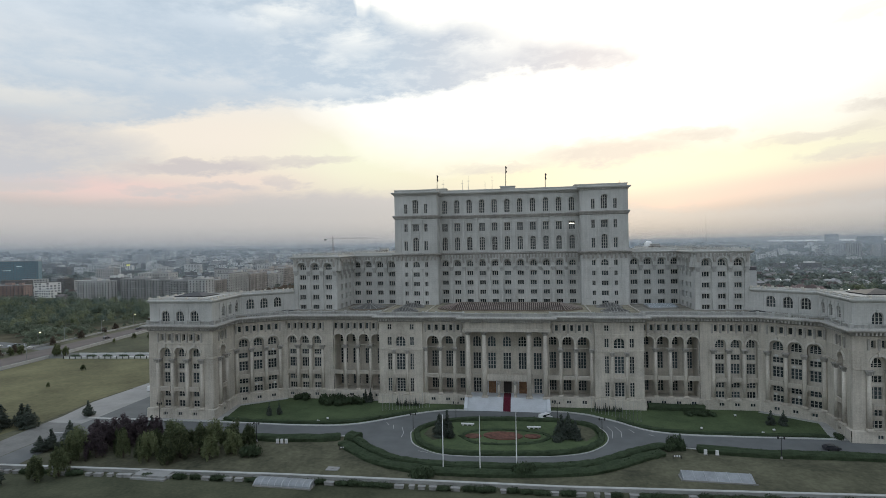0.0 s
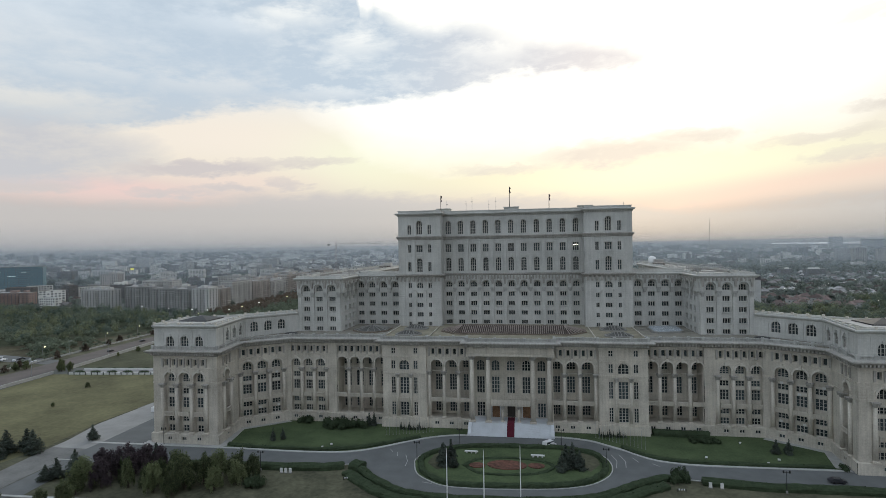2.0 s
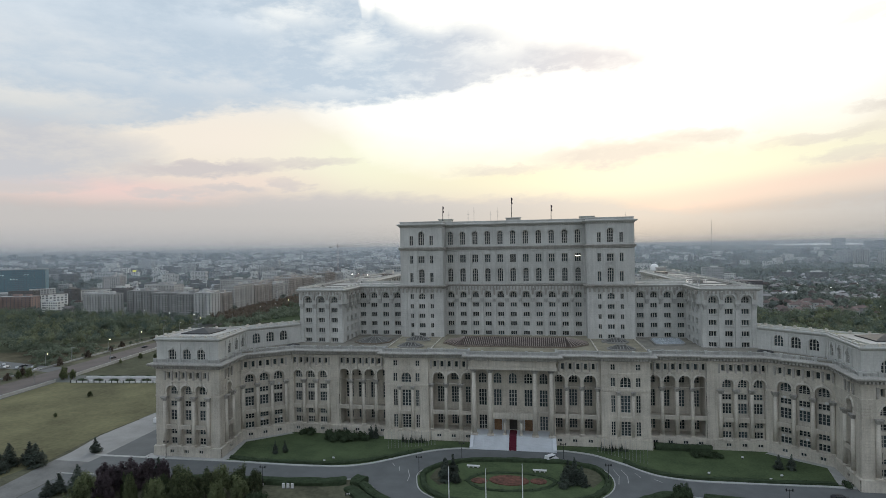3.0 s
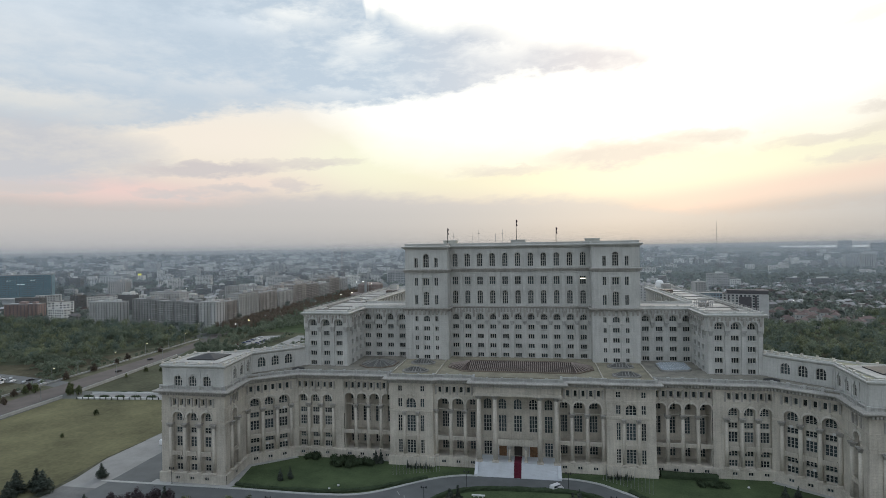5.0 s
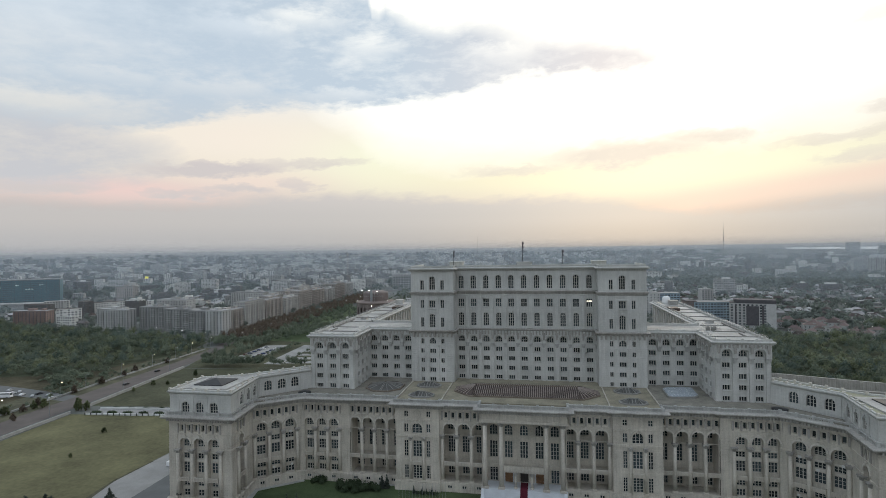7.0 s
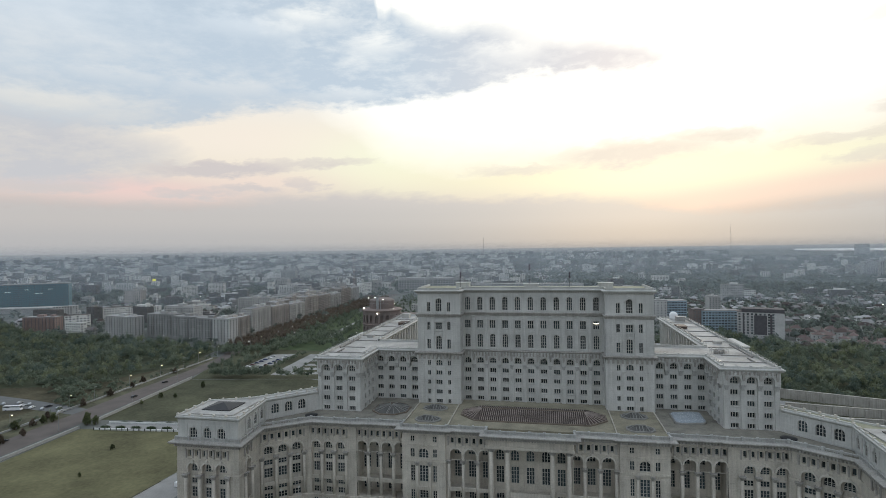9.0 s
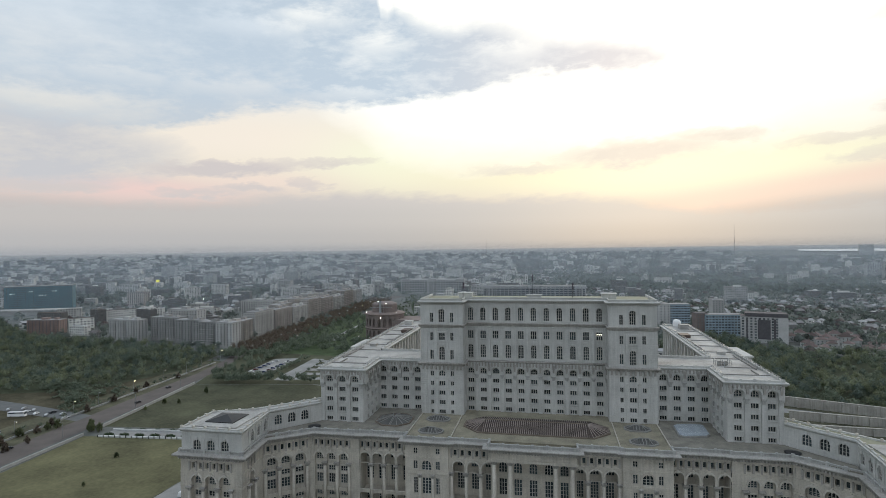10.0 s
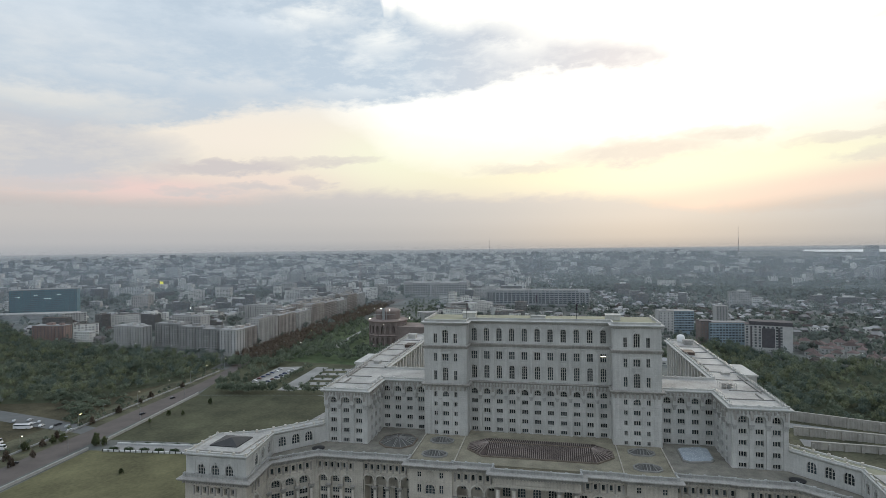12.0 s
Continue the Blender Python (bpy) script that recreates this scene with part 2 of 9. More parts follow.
# ---- materials ----
def material(name, color, rough=0.8, metal=0.0, spread=0.18, scale=0.4, fine=6.0, bump=0.15, tint=None, streaks=0.0, per_object=0.0, island=0.0, spec=0.4, leafy=0.0, courses=0.0):
    """A weathered surface: base colour varied at two scales, with fine relief."""
    m = bpy.data.materials.new(name)
    m.use_nodes = True
    t = m.node_tree
    b = t.nodes["Principled BSDF"]
    b.inputs["Metallic"].default_value = metal
    b.inputs["Specular IOR Level"].default_value = spec
    geo = t.nodes.new("ShaderNodeNewGeometry")

    def noise_of(vector, s, detail):
        n = t.nodes.new("ShaderNodeTexNoise")
        n.inputs["Scale"].default_value, n.inputs["Detail"].default_value, n.inputs["Roughness"].default_value = s, detail, 0.6
        t.links.new(vector, n.inputs["Vector"])
        return n.outputs[0]

    def maths(op, a, c):
        n = t.nodes.new("ShaderNodeMath")
        n.operation = op
        for i, v in enumerate((a, c)):
            if isinstance(v, (int, float)):
                n.inputs[i].default_value = v
            else:
                t.links.new(v, n.inputs[i])
        return n.outputs[0]

    large = noise_of(geo.outputs["Position"], scale, 4.0)
    small = noise_of(geo.outputs["Position"], fine, 3.0)
    value = maths("ADD", maths("MULTIPLY", large, 0.65), maths("MULTIPLY", small, 0.35))
    if streaks:
        mp = t.nodes.new("ShaderNodeMapping")
        mp.inputs["Scale"].default_value = (1.3, 1.3, 0.09)
        t.links.new(geo.outputs["Position"], mp.inputs["Vector"])
        run = noise_of(mp.outputs[0], 1.0, 5.0)
        value = maths("ADD", maths("MULTIPLY", value, 1.0 - streaks), maths("MULTIPLY", run, streaks))
    if per_object:
        info = t.nodes.new("ShaderNodeObjectInfo")
        value = maths("ADD", value, maths("MULTIPLY", maths("SUBTRACT", info.outputs["Random"], 0.5), per_object))
    if island:
        value = maths("ADD", value, maths("MULTIPLY", maths("SUBTRACT", geo.outputs["Random Per Island"], 0.5), island))
    if courses:
        # ashlar: blocks of slightly different tone with thin open joints
        sx = t.nodes.new("ShaderNodeSeparateXYZ")
        t.links.new(geo.outputs["Position"], sx.inputs[0])
        cb = t.nodes.new("ShaderNodeCombineXYZ")
        t.links.new(maths("ADD", sx.outputs[0], maths("MULTIPLY", sx.outputs[1], 0.83)), cb.inputs[0])
        t.links.new(sx.outputs[2], cb.inputs[1])
        br = t.nodes.new("ShaderNodeTexBrick")
        br.inputs["Color1"].default_value, br.inputs["Color2"].default_value = (0.62, 0.62, 0.62, 1), (0.38, 0.38, 0.38, 1)
        br.inputs["Mortar"].default_value = (-0.5, -0.5, -0.5, 1)
        br.inputs["Scale"].default_value = 1.0
        br.inputs["Mortar Size"].default_value = 0.055
        br.inputs["Mortar Smooth"].default_value = 0.3
        br.inputs["Brick Width"].default_value, br.inputs["Row Height"].default_value = 2.6, 0.93
        t.links.new(cb.outputs[0], br.inputs["Vector"])
        value = maths("ADD", value, maths("MULTIPLY", maths("SUBTRACT", br.outputs["Color"], 0.5), courses))
    ramp = t.nodes.new("ShaderNodeValToRGB")
    lo = tuple(c * (1 - spread * 1.6) for c in color)
    hi = tuple(min(1.0, c * (1 + spread * 1.6)) for c in (tint or color))
    e = ramp.color_ramp.elements
    e[0].position, e[0].color = 0.28, (*lo, 1)
    e[1].position, e[1].color = 0.72, (*hi, 1)
    t.links.new(value, ramp.inputs[0])
    t.links.new(ramp.outputs[0], b.inputs["Base Color"])
    rr = maths("ADD", maths("MULTIPLY", small, 0.2), rough - 0.1)
    t.links.new(rr, b.inputs["Roughness"])
    if bump:
        bp = t.nodes.new("ShaderNodeBump")
        bp.inputs["Strength"].default_value, bp.inputs["Distance"].default_value = bump, 0.06
        t.links.new(small, bp.inputs["Height"])
        t.links.new(bp.outputs[0], b.inputs["Normal"])
    if leafy:
        tl = t.nodes.new("ShaderNodeBsdfTranslucent")
        t.links.new(ramp.outputs[0], tl.inputs["Color"])
        mx = t.nodes.new("ShaderNodeMixShader")
        mx.inputs[0].default_value = leafy
        t.links.new(b.outputs[0], mx.inputs[1])
        t.links.new(tl.outputs[0], mx.inputs[2])
        t.links.new(mx.outputs[0], t.nodes["Material Output"].inputs["Surface"])
    return m


def glass_material(name, color, rough=0.06):
    """Opaque dark panes: the unlit room behind is put into their colour, the sky mirrors in them."""
    m = bpy.data.materials.new(name)
    m.use_nodes = True
    t = m.node_tree
    b = t.nodes["Principled BSDF"]
    info = t.nodes.new("ShaderNodeObjectInfo")
    ramp = t.nodes.new("ShaderNodeValToRGB")
    ramp.color_ramp.elements[0].color = (*(c * 0.5 for c in color), 1)
    ramp.color_ramp.elements[1].color = (*(c * 1.9 for c in color), 1)
    t.links.new(info.outputs["Random"], ramp.inputs[0])
    t.links.new(ramp.outputs[0], b.inputs["Base Color"])
    b.inputs["Roughness"].default_value = rough
    b.inputs["Specular IOR Level"].default_value = 0.5
    return m


def lamp_material(name, color, strength):
    m = bpy.data.materials.new(name)
    m.use_nodes = True
    b = m.node_tree.nodes["Principled BSDF"]
    b.inputs["Base Color"].default_value = (*color, 1)
    b.inputs["Emission Color"].default_value = (*color, 1)
    b.inputs["Emission Strength"].default_value = strength
    return m


STONE = material("limestone", (0.440, 0.400, 0.338), 0.85, spread=0.26, scale=0.12, fine=2.2, tint=(0.500, 0.462, 0.395), streaks=0.3, courses=0.05)
STONE_UP = material("pale_limestone", (0.485, 0.480, 0.450), 0.85, spread=0.2, scale=0.12, fine=2.2, streaks=0.32, courses=0.08)
# Darker stone for cornices, capitals, brackets: soot plus shade put into its colour.
STONE_DIRTY_SHADE = material("sooty_shaded_limestone", (0.338, 0.322, 0.292), 0.88, spread=0.3, scale=0.25, fine=3.0, streaks=0.4)
# Balcony stone; on archivolts the paler colour has caught light put into it.
STONE_PALE = material("pale_balcony_stone", (0.533, 0.500, 0.439), 0.85, spread=0.2, scale=0.3, fine=3.0, streaks=0.3)
STONE_TRIM = material("carved_limestone", (0.467, 0.426, 0.361), 0.85, spread=0.25, scale=0.3, fine=3.0, streaks=0.35)
STONE_GREY = material("weathered_grey_stone", (0.385, 0.382, 0.360), 0.88, spread=0.28, scale=0.3, fine=3.0, streaks=0.4)
MARBLE = material("white_marble", (0.540, 0.558, 0.576), 0.5, spread=0.08, scale=0.3, fine=3.0, bump=0.05)
GLASS = glass_material("window_glass", (0.036, 0.045, 0.048))
GLASS_TEAL = glass_material("teal_facade_glass", (0.046, 0.104, 0.122), 0.3)
FRAME = material("window_frame_paint", (0.423, 0.405, 0.369), 0.6, spread=0.12, bump=0)
LIT = lamp_material("lit_room", (1.0, 0.92, 0.75), 2.0)
OFFICE_LIT = lamp_material("office_light", (0.75, 0.95, 0.9), 0.45)
TERRACE = material("ochre_roof_felt", (0.228, 0.203, 0.146), 0.9, spread=0.28, scale=0.15, fine=2.0, tint=(0.258, 0.234, 0.170))
ROOF = material("pale_roof_sheet", (0.385, 0.375, 0.350), 0.8, spread=0.3, scale=0.10, fine=1.2)
ROOF_GREEN = material("mossy_roof_felt", (0.279, 0.275, 0.194), 0.9, spread=0.18, scale=0.15, fine=2.0)
ROOF_JOINT = material("roof_joint", (0.25, 0.24, 0.22), 0.9, spread=0.1)
RUST = material("rust_brown_louvre", (0.085, 0.062, 0.050), 0.7, spread=0.3, scale=0.6, fine=4.0)
DARK_METAL = material("dark_metal", (0.05, 0.05, 0.05), 0.5, metal=0.6, spread=0.2, bump=0)
GREY_METAL = material("grey_metal", (0.35, 0.36, 0.36), 0.45, metal=0.7, spread=0.15, bump=0)
SKYLIGHT = material("milky_skylight_glass", (0.36, 0.40, 0.43), 0.25, spread=0.12, scale=0.4, fine=2.0, bump=0.02)
CARPET = material("red_carpet", (0.10, 0.010, 0.024), 0.95, spread=0.15, scale=0.8)
DOORWAY_DARK = material("doorway_shade", (0.05, 0.045, 0.04), 0.9, spread=0.2)
ASPHALT = material("asphalt", (0.120, 0.125, 0.123), 0.85, spread=0.14, scale=0.15, fine=3.0)
ASPHALT_ROAD = material("old_asphalt", (0.112, 0.096, 0.087), 0.9, spread=0.2, scale=0.08, fine=1.5)
CONCRETE = material("concrete", (0.245, 0.238, 0.220), 0.85, spread=0.15, scale=0.3, fine=4.0)
KERB = material("kerb_stone", (0.378, 0.378, 0.360), 0.8, spread=0.12, scale=0.5, fine=4.0)
PAVING = material("pale_paving", (0.255, 0.252, 0.240), 0.85, spread=0.16, scale=0.12, fine=2.0)
PATH = material("pale_flagstones", (0.342, 0.338, 0.320), 0.85, spread=0.14, scale=0.3, fine=3.0)
LAWN = material("lawn", (0.058, 0.088, 0.042), 0.95, spread=0.28, scale=0.10, fine=1.6, bump=0.5, tint=(0.072, 0.097, 0.045), spec=0.2)
DRY_GRASS = material("dry_grass", (0.106, 0.104, 0.056), 0.95, spread=0.3, scale=0.035, fine=0.5, bump=0.5, tint=(0.133, 0.126, 0.067), spec=0.2)
SCRUB = material("worn_grass", (0.056, 0.066, 0.040), 0.95, spread=0.45, scale=0.07, fine=0.7, bump=0.5, tint=(0.095, 0.092, 0.060), spec=0.2)
HEDGE = material("hedge_leaves", (0.062, 0.086, 0.048), 0.9, spread=0.26, scale=0.6, fine=5.0, bump=0.6, island=0.3, spec=0.2, leafy=0.4)
LEAF_DARK = material("conifer_needles", (0.084, 0.100, 0.082), 0.9, spread=0.26, scale=0.3, fine=3.0, island=0.3, per_object=0.3, spec=0.2, leafy=0.4)
LEAF = material("broad_leaves", (0.10, 0.118, 0.060), 0.85, spread=0.26, scale=0.2, fine=2.0, island=0.3, per_object=0.4, spec=0.2, leafy=0.4)
LEAF_LIGHT = material("yellow_green_leaves", (0.112, 0.138, 0.074), 0.85, spread=0.26, scale=0.2, fine=2.0, island=0.4, per_object=0.5, tint=(0.145, 0.165, 0.086), spec=0.2, leafy=0.5)
LEAF_PURPLE = material("purple_plum_leaves", (0.090, 0.070, 0.076), 0.85, spread=0.26, scale=0.2, fine=2.0, island=0.3, spec=0.2, leafy=0.4)
LEAF_RUST = material("autumn_leaves", (0.135, 0.110, 0.086), 0.85, spread=0.26, scale=0.2, fine=2.0, island=0.3, per_object=0.3, spec=0.2, leafy=0.4)
WOOD_MASS = material("woodland_leaves", (0.143, 0.186, 0.137), 0.9, spread=0.3, scale=0.06, fine=0.4, island=0.12, tint=(0.179, 0.208, 0.150), spec=0.2, leafy=0.4)
WOOD_BLUE = material("grey_green_leaves", (0.116, 0.155, 0.125), 0.9, spread=0.26, scale=0.06, fine=0.4, island=0.12, tint=(0.143, 0.177, 0.146), spec=0.2, leafy=0.4)
WOOD_OLIVE = material("olive_leaves", (0.174, 0.206, 0.130), 0.9, spread=0.26, scale=0.06, fine=0.4, island=0.12, tint=(0.207, 0.227, 0.141), spec=0.2, leafy=0.4)
WOOD_FLOOR = material("woodland_floor", (0.066, 0.074, 0.046), 0.95, spread=0.4, scale=0.05, fine=0.5, bump=0.4, spec=0.1)
# Next two: greens paled and greyed, haze put into the leaf colour.
GARDEN_LEAF_HAZED = material("hazed_garden_leaves", (0.178, 0.208, 0.180), 0.95, spread=0.24, scale=0.01, fine=0.1, island=0.2, tint=(0.198, 0.228, 0.196), spec=0.1, leafy=0.4, bump=0.0)
FAR_LEAF_HAZED = material("hazed_distant_leaves", (0.185, 0.210, 0.185), 0.95, spread=0.2, scale=0.004, fine=0.05, island=0.3, tint=(0.185, 0.212, 0.195), spec=0.1, leafy=0.4, bump=0.0)
BARK = material("bark", (0.07, 0.055, 0.04), 0.9, spread=0.3, scale=1.0)
FLOWER = material("red_bedding_flowers", (0.082, 0.046, 0.034), 0.9, spread=0.6, scale=0.9, fine=5.0, tint=(0.115, 0.052, 0.036))
WHITE_PAINT = material("white_paint", (0.75, 0.75, 0.74), 0.5, spread=0.06, bump=0)
SIGN_WHITE = material("white_panel", (0.62, 0.62, 0.60), 0.7, spread=0.1)

# ---- building helpers ----
class Shape:
    """Collects faces for one mesh."""

    def __init__(self):
        self.v, self.f = [], []

    def face(self, *points):
        n = len(self.v)
        self.v.extend(points)
        self.f.append(tuple(range(n, n + len(points))))

    def box(self, x0, x1, y0, y1, z0, z1, top=(1.0, 1.0)):
        cx, cy = (x0 + x1) / 2, (y0 + y1) / 2
        tx, ty = (x1 - x0) / 2 * top[0], (y1 - y0) / 2 * top[1]
        n = len(self.v)
        self.v += [(x0, y0, z0), (x1, y0, z0), (x1, y1, z0), (x0, y1, z0),
                   (cx - tx, cy - ty, z1), (cx + tx, cy - ty, z1), (cx + tx, cy + ty, z1), (cx - tx, cy + ty, z1)]
        for q in ((3, 2, 1, 0), (4, 5, 6, 7), (0, 1, 5, 4), (1, 2, 6, 5), (2, 3, 7, 6), (3, 0, 4, 7)):
            self.f.append(tuple(n + i for i in q))
        return self

    def tube(self, cx, cy, rings, n=12, caps=True, squash=1.0):
        """Rings of (radius, z), a turned shape round a vertical axis."""
        start = len(self.v)
        for r, z in rings:
            for i in range(n):
                a = 2 * math.pi * i / n
                self.v.append((cx + r * math.cos(a), cy + r * squash * math.sin(a), z))
        for k in range(len(rings) - 1):
            for i in range(n):
                j = (i + 1) % n
                a, b = start + k * n, start + (k + 1) * n
                self.f.append((a + i, a + j, b + j, b + i))
        if caps:
            self.f.append(tuple(start + i for i in reversed(range(n))))
            self.f.append(tuple(start + (len(rings) - 1) * n + i for i in range(n)))
        return self

    def prism(self, ring, z0, z1):
        """An upright prism over a plan outline (counter-clockwise)."""
        n, k = len(self.v), len(ring)
        self.v += [(x, y, z0) for x, y in ring] + [(x, y, z1) for x, y in ring]
        self.f.append(tuple(n + i for i in reversed(range(k))))
        self.f.append(tuple(n + k + i for i in range(k)))
        for i in range(k):
            j = (i + 1) % k
            self.f.append((n + i, n + j, n + k + j, n + k + i))
        return self

    def sweep(self, path, profile, closed=False):
        """A profile of (outward, z) drawn along a plan path; outward lies to the right of the way."""
        pts = [Vector(p) for p in path]
        n = len(pts)
        offs = []
        for i in range(n):
            a = pts[i] - pts[i - 1] if (i or closed) else None
            b = pts[(i + 1) % n] - pts[i] if (i < n - 1 or closed) else None
            ra = Vector((a.y, -a.x)).normalized() if a is not None else None
            rb = Vector((b.y, -b.x)).normalized() if b is not None else None
            if ra is None or rb is None:
                offs.append(rb if ra is None else ra)
            else:
                m = (ra + rb).normalized()
                offs.append(m / max(0.35, m.dot(ra)))
        start, k = len(self.v), len(profile)
        for p, o in zip(pts, offs):
            for d, z in profile:
                self.v.append((p.x + o.x * d, p.y + o.y * d, z))
        for i in range(n if closed else n - 1):
            a, b = start + i * k, start + ((i + 1) % n) * k
            for j in range(k - 1):
                self.f.append((a + j, b + j, b + j + 1, a + j + 1))
        if not closed:
            self.f.append(tuple(start + j for j in range(k)))
            self.f.append(tuple(start + (n - 1) * k + j for j in reversed(range(k))))
        return self

    def mesh(self, name, mat, smooth=False):
        me = bpy.data.meshes.new(name)
        me.from_pydata(self.v, [], self.f)
        me.materials.append(mat)
        if smooth:
            me.polygons.foreach_set("use_smooth", [True] * len(me.polygons))
        me.update()
        return me


def as_mesh(name, shape, mat, smooth=False):
    return shape.mesh(name, mat, smooth) if isinstance(shape, Shape) else shape


def part(name, shape, mat, parent, label="", m=None, smooth=False, kind=""):
    """One mesh object under a thing or under a part of it."""
    ob = new(name, as_mesh(name, shape, mat, smooth))
    ob.parent = parent
    if m is not None:
        ob.matrix_basis = m
    if label or kind:
        tagged(ob, label, kind=kind)
    return ob


def thing(name, label, category, m=None, group="", kind=""):
    ob = new(name)
    ob.empty_display_size = 0.5
    if m is not None:
        ob.matrix_basis = m
    return tagged(ob, label, category, group, kind)


def solid(name, shape, mat, label="", category="", m=None, group="", kind="", smooth=False):
    """A thing or piece of the setting that is one mesh."""
    ob = new(name, as_mesh(name, shape, mat, smooth))
    if m is not None:
        ob.matrix_basis = m
    return tagged(ob, label, category, group, kind)


def along(a, b):
    """The frame of a wall from plan point a to b seen from outside, left to right: x along it, y into the house, and its length."""
    a, b = Vector(a), Vector(b)
    u = (b - a).normalized()
    m = Matrix(((u.x, -u.y, 0, a.x), (u.y, u.x, 0, a.y), (0, 0, 1, 0), (0, 0, 0, 1)))
    return m, (b - a).length


def arch_line(cx, w, zb, zt, arch, n=8):
    """The outline of an opening, from its lower left over the top to its lower right."""
    r = w / 2
    if not arch:
        return [(cx - r, zb), (cx - r, zt), (cx + r, zt), (cx + r, zb)]
    spring = zt - r if arch is True else zt - arch
    h = zt - spring
    pts = [(cx - r, zb)]
    for i in range(n + 1):
        a = math.pi * (1 - i / n)
        pts.append((cx + r * math.cos(a), spring + h * math.sin(a)))
    pts.append((cx + r, zb))
    return pts


def pierced(sh, s0, s1, z0, z1, holes, depth, y=0.0):
    """A wall face with openings (centre, width, bottom, top, arch) and their reveals going in by depth."""
    cols = {}
    for h in holes:
        cols.setdefault(round(h[0], 2), []).append(h)
    x = s0
    for cx in sorted(cols):
        col = sorted(cols[cx], key=lambda h: h[2])
        half = max(h[1] for h in col) / 2
        if cx - half > x + 1e-4:
            sh.face((x, y, z0), (cx - half, y, z0), (cx - half, y, z1), (x, y, z1))
        z = z0
        l, r = cx - half, cx + half
        for _, w, zb, zt, arch in col:
            if zb > z + 1e-4:
                sh.face((l, y, z), (r, y, z), (r, y, zb), (l, y, zb))
            hw = w / 2
            if hw < half - 1e-4:
                sh.face((l, y, zb), (cx - hw, y, zb), (cx - hw, y, zt), (l, y, zt))
                sh.face((cx + hw, y, zb), (r, y, zb), (r, y, zt), (cx + hw, y, zt))
            line = arch_line(cx, w, zb, zt, arch)
            if arch:
                for p, q in zip(line[1:-2], line[2:-1]):
                    sh.face((p[0], y, p[1]), (q[0], y, q[1]), (q[0], y, zt), (p[0], y, zt))
            ring = line + [line[0]]
            for p, q in zip(ring, ring[1:]):
                sh.face((p[0], y, p[1]), (p[0], y + depth, p[1]), (q[0], y + depth, q[1]), (q[0], y, q[1]))
            z = zt
        if z < z1 - 1e-4:
            sh.face((l, y, z), (r, y, z), (r, y, z1), (l, y, z1))
        x = r
    if s1 > x + 1e-4:
        sh.face((x, y, z0), (s1, y, z0), (s1, y, z1), (x, y, z1))


WINDOW_KINDS = {}


def window_kind(w, h, arch, nx, nz, bar=0.13):
    """Meshes of a window: the frame with its bars in one piece, and the glass. Made once for each size."""
    key = (round(w, 2), round(h, 2), arch, nx, nz)
    if key in WINDOW_KINDS:
        return WINDOW_KINDS[key]
    fr, gl, seen = Shape(), Shape(), {}
    gl.face(*[(x, 0.06, z) for x, z in arch_line(0, w, 0, h, arch)])
    r = w / 2
    body = h - r if arch else h

    def vert(x, y, z):
        k = (round(x, 3), round(y, 3), round(z, 3))
        if k not in seen:
            seen[k] = len(fr.v)
            fr.v.append(k)
        return seen[k]

    def bar_face(*pts):
        fr.f.append(tuple(vert(x, 0.0, z) for x, z in pts))
        for (x0, z0), (x1, z1) in zip(pts, pts[1:] + pts[:1]):
            fr.f.append((vert(x0, 0.0, z0), vert(x0, 0.08, z0), vert(x1, 0.08, z1), vert(x1, 0.0, z1)))

    mids = [-r + w * i / nx for i in range(1, nx)]
    rows = [body * i / nz for i in range(1, nz)]
    cols_ = [(-r, -r + bar)] + [(x - bar * 1.05, x + bar * 1.05) for x in mids] + [(r - bar, r)]
    lines = [(0.0, bar)] + [(z - bar * 0.45, z + bar * 0.45) for z in rows] + [(body - bar, body)]
    xs = [v for c in cols_ for v in c]
    zs = [v for c in lines for v in c]
    for i in range(len(xs) - 1):
        for j in range(len(zs) - 1):
            if i % 2 == 0 or j % 2 == 0:
                bar_face((xs[i], zs[j]), (xs[i + 1], zs[j]), (xs[i + 1], zs[j + 1]), (xs[i], zs[j + 1]))
    if arch:
        n = 8
        for i in range(n):
            p, q = math.pi * i / n, math.pi * (i + 1) / n
            a, b = r - bar, r
            bar_face((a * math.cos(p), body + a * math.sin(p)), (b * math.cos(p), body + b * math.sin(p)), (b * math.cos(q), body + b * math.sin(q)), (a * math.cos(q), body + a * math.sin(q)))
        for x in mids:
            x0, x1 = x - bar * 1.05, x + bar * 1.05
            bar_face((x0, body), (x1, body), (x1, body + math.sqrt(max(0, (r - bar * 0.6) ** 2 - x1 * x1))), (x0, body + math.sqrt(max(0, (r - bar * 0.6) ** 2 - x0 * x0))))
    WINDOW_KINDS[key] = (fr.mesh("window_frame", FRAME), gl.mesh("pane", GLASS))
    return WINDOW_KINDS[key]


def window(parent, m, cx, y, zb, w, h, arch=False, nx=3, nz=2, pane=None):
    fm, gm = window_kind(w, h, arch, nx, nz)
    win = part("window", fm, FRAME, parent, m=m @ Matrix.Translation((cx, y, zb)))
    glass = part("pane", gm, GLASS, win)
    if pane:
        glass.data = glass.data.copy()
        glass.data.materials[0] = pane
    return win

# ---- the palace ----
C = 0.4            # its axis
palace = thing("palace", "vast pale limestone palace with arcades and a tall central tower", "palace")


def at(s, x, y):
    return (C + s * x, y)


def pair(s, a, b):
    """A wall from inner plan point a to outer plan point b on the side s, as seen from outside left to right."""
    p, q = at(s, *a), at(s, *b)
    return along(p, q) if s > 0 else along(q, p)


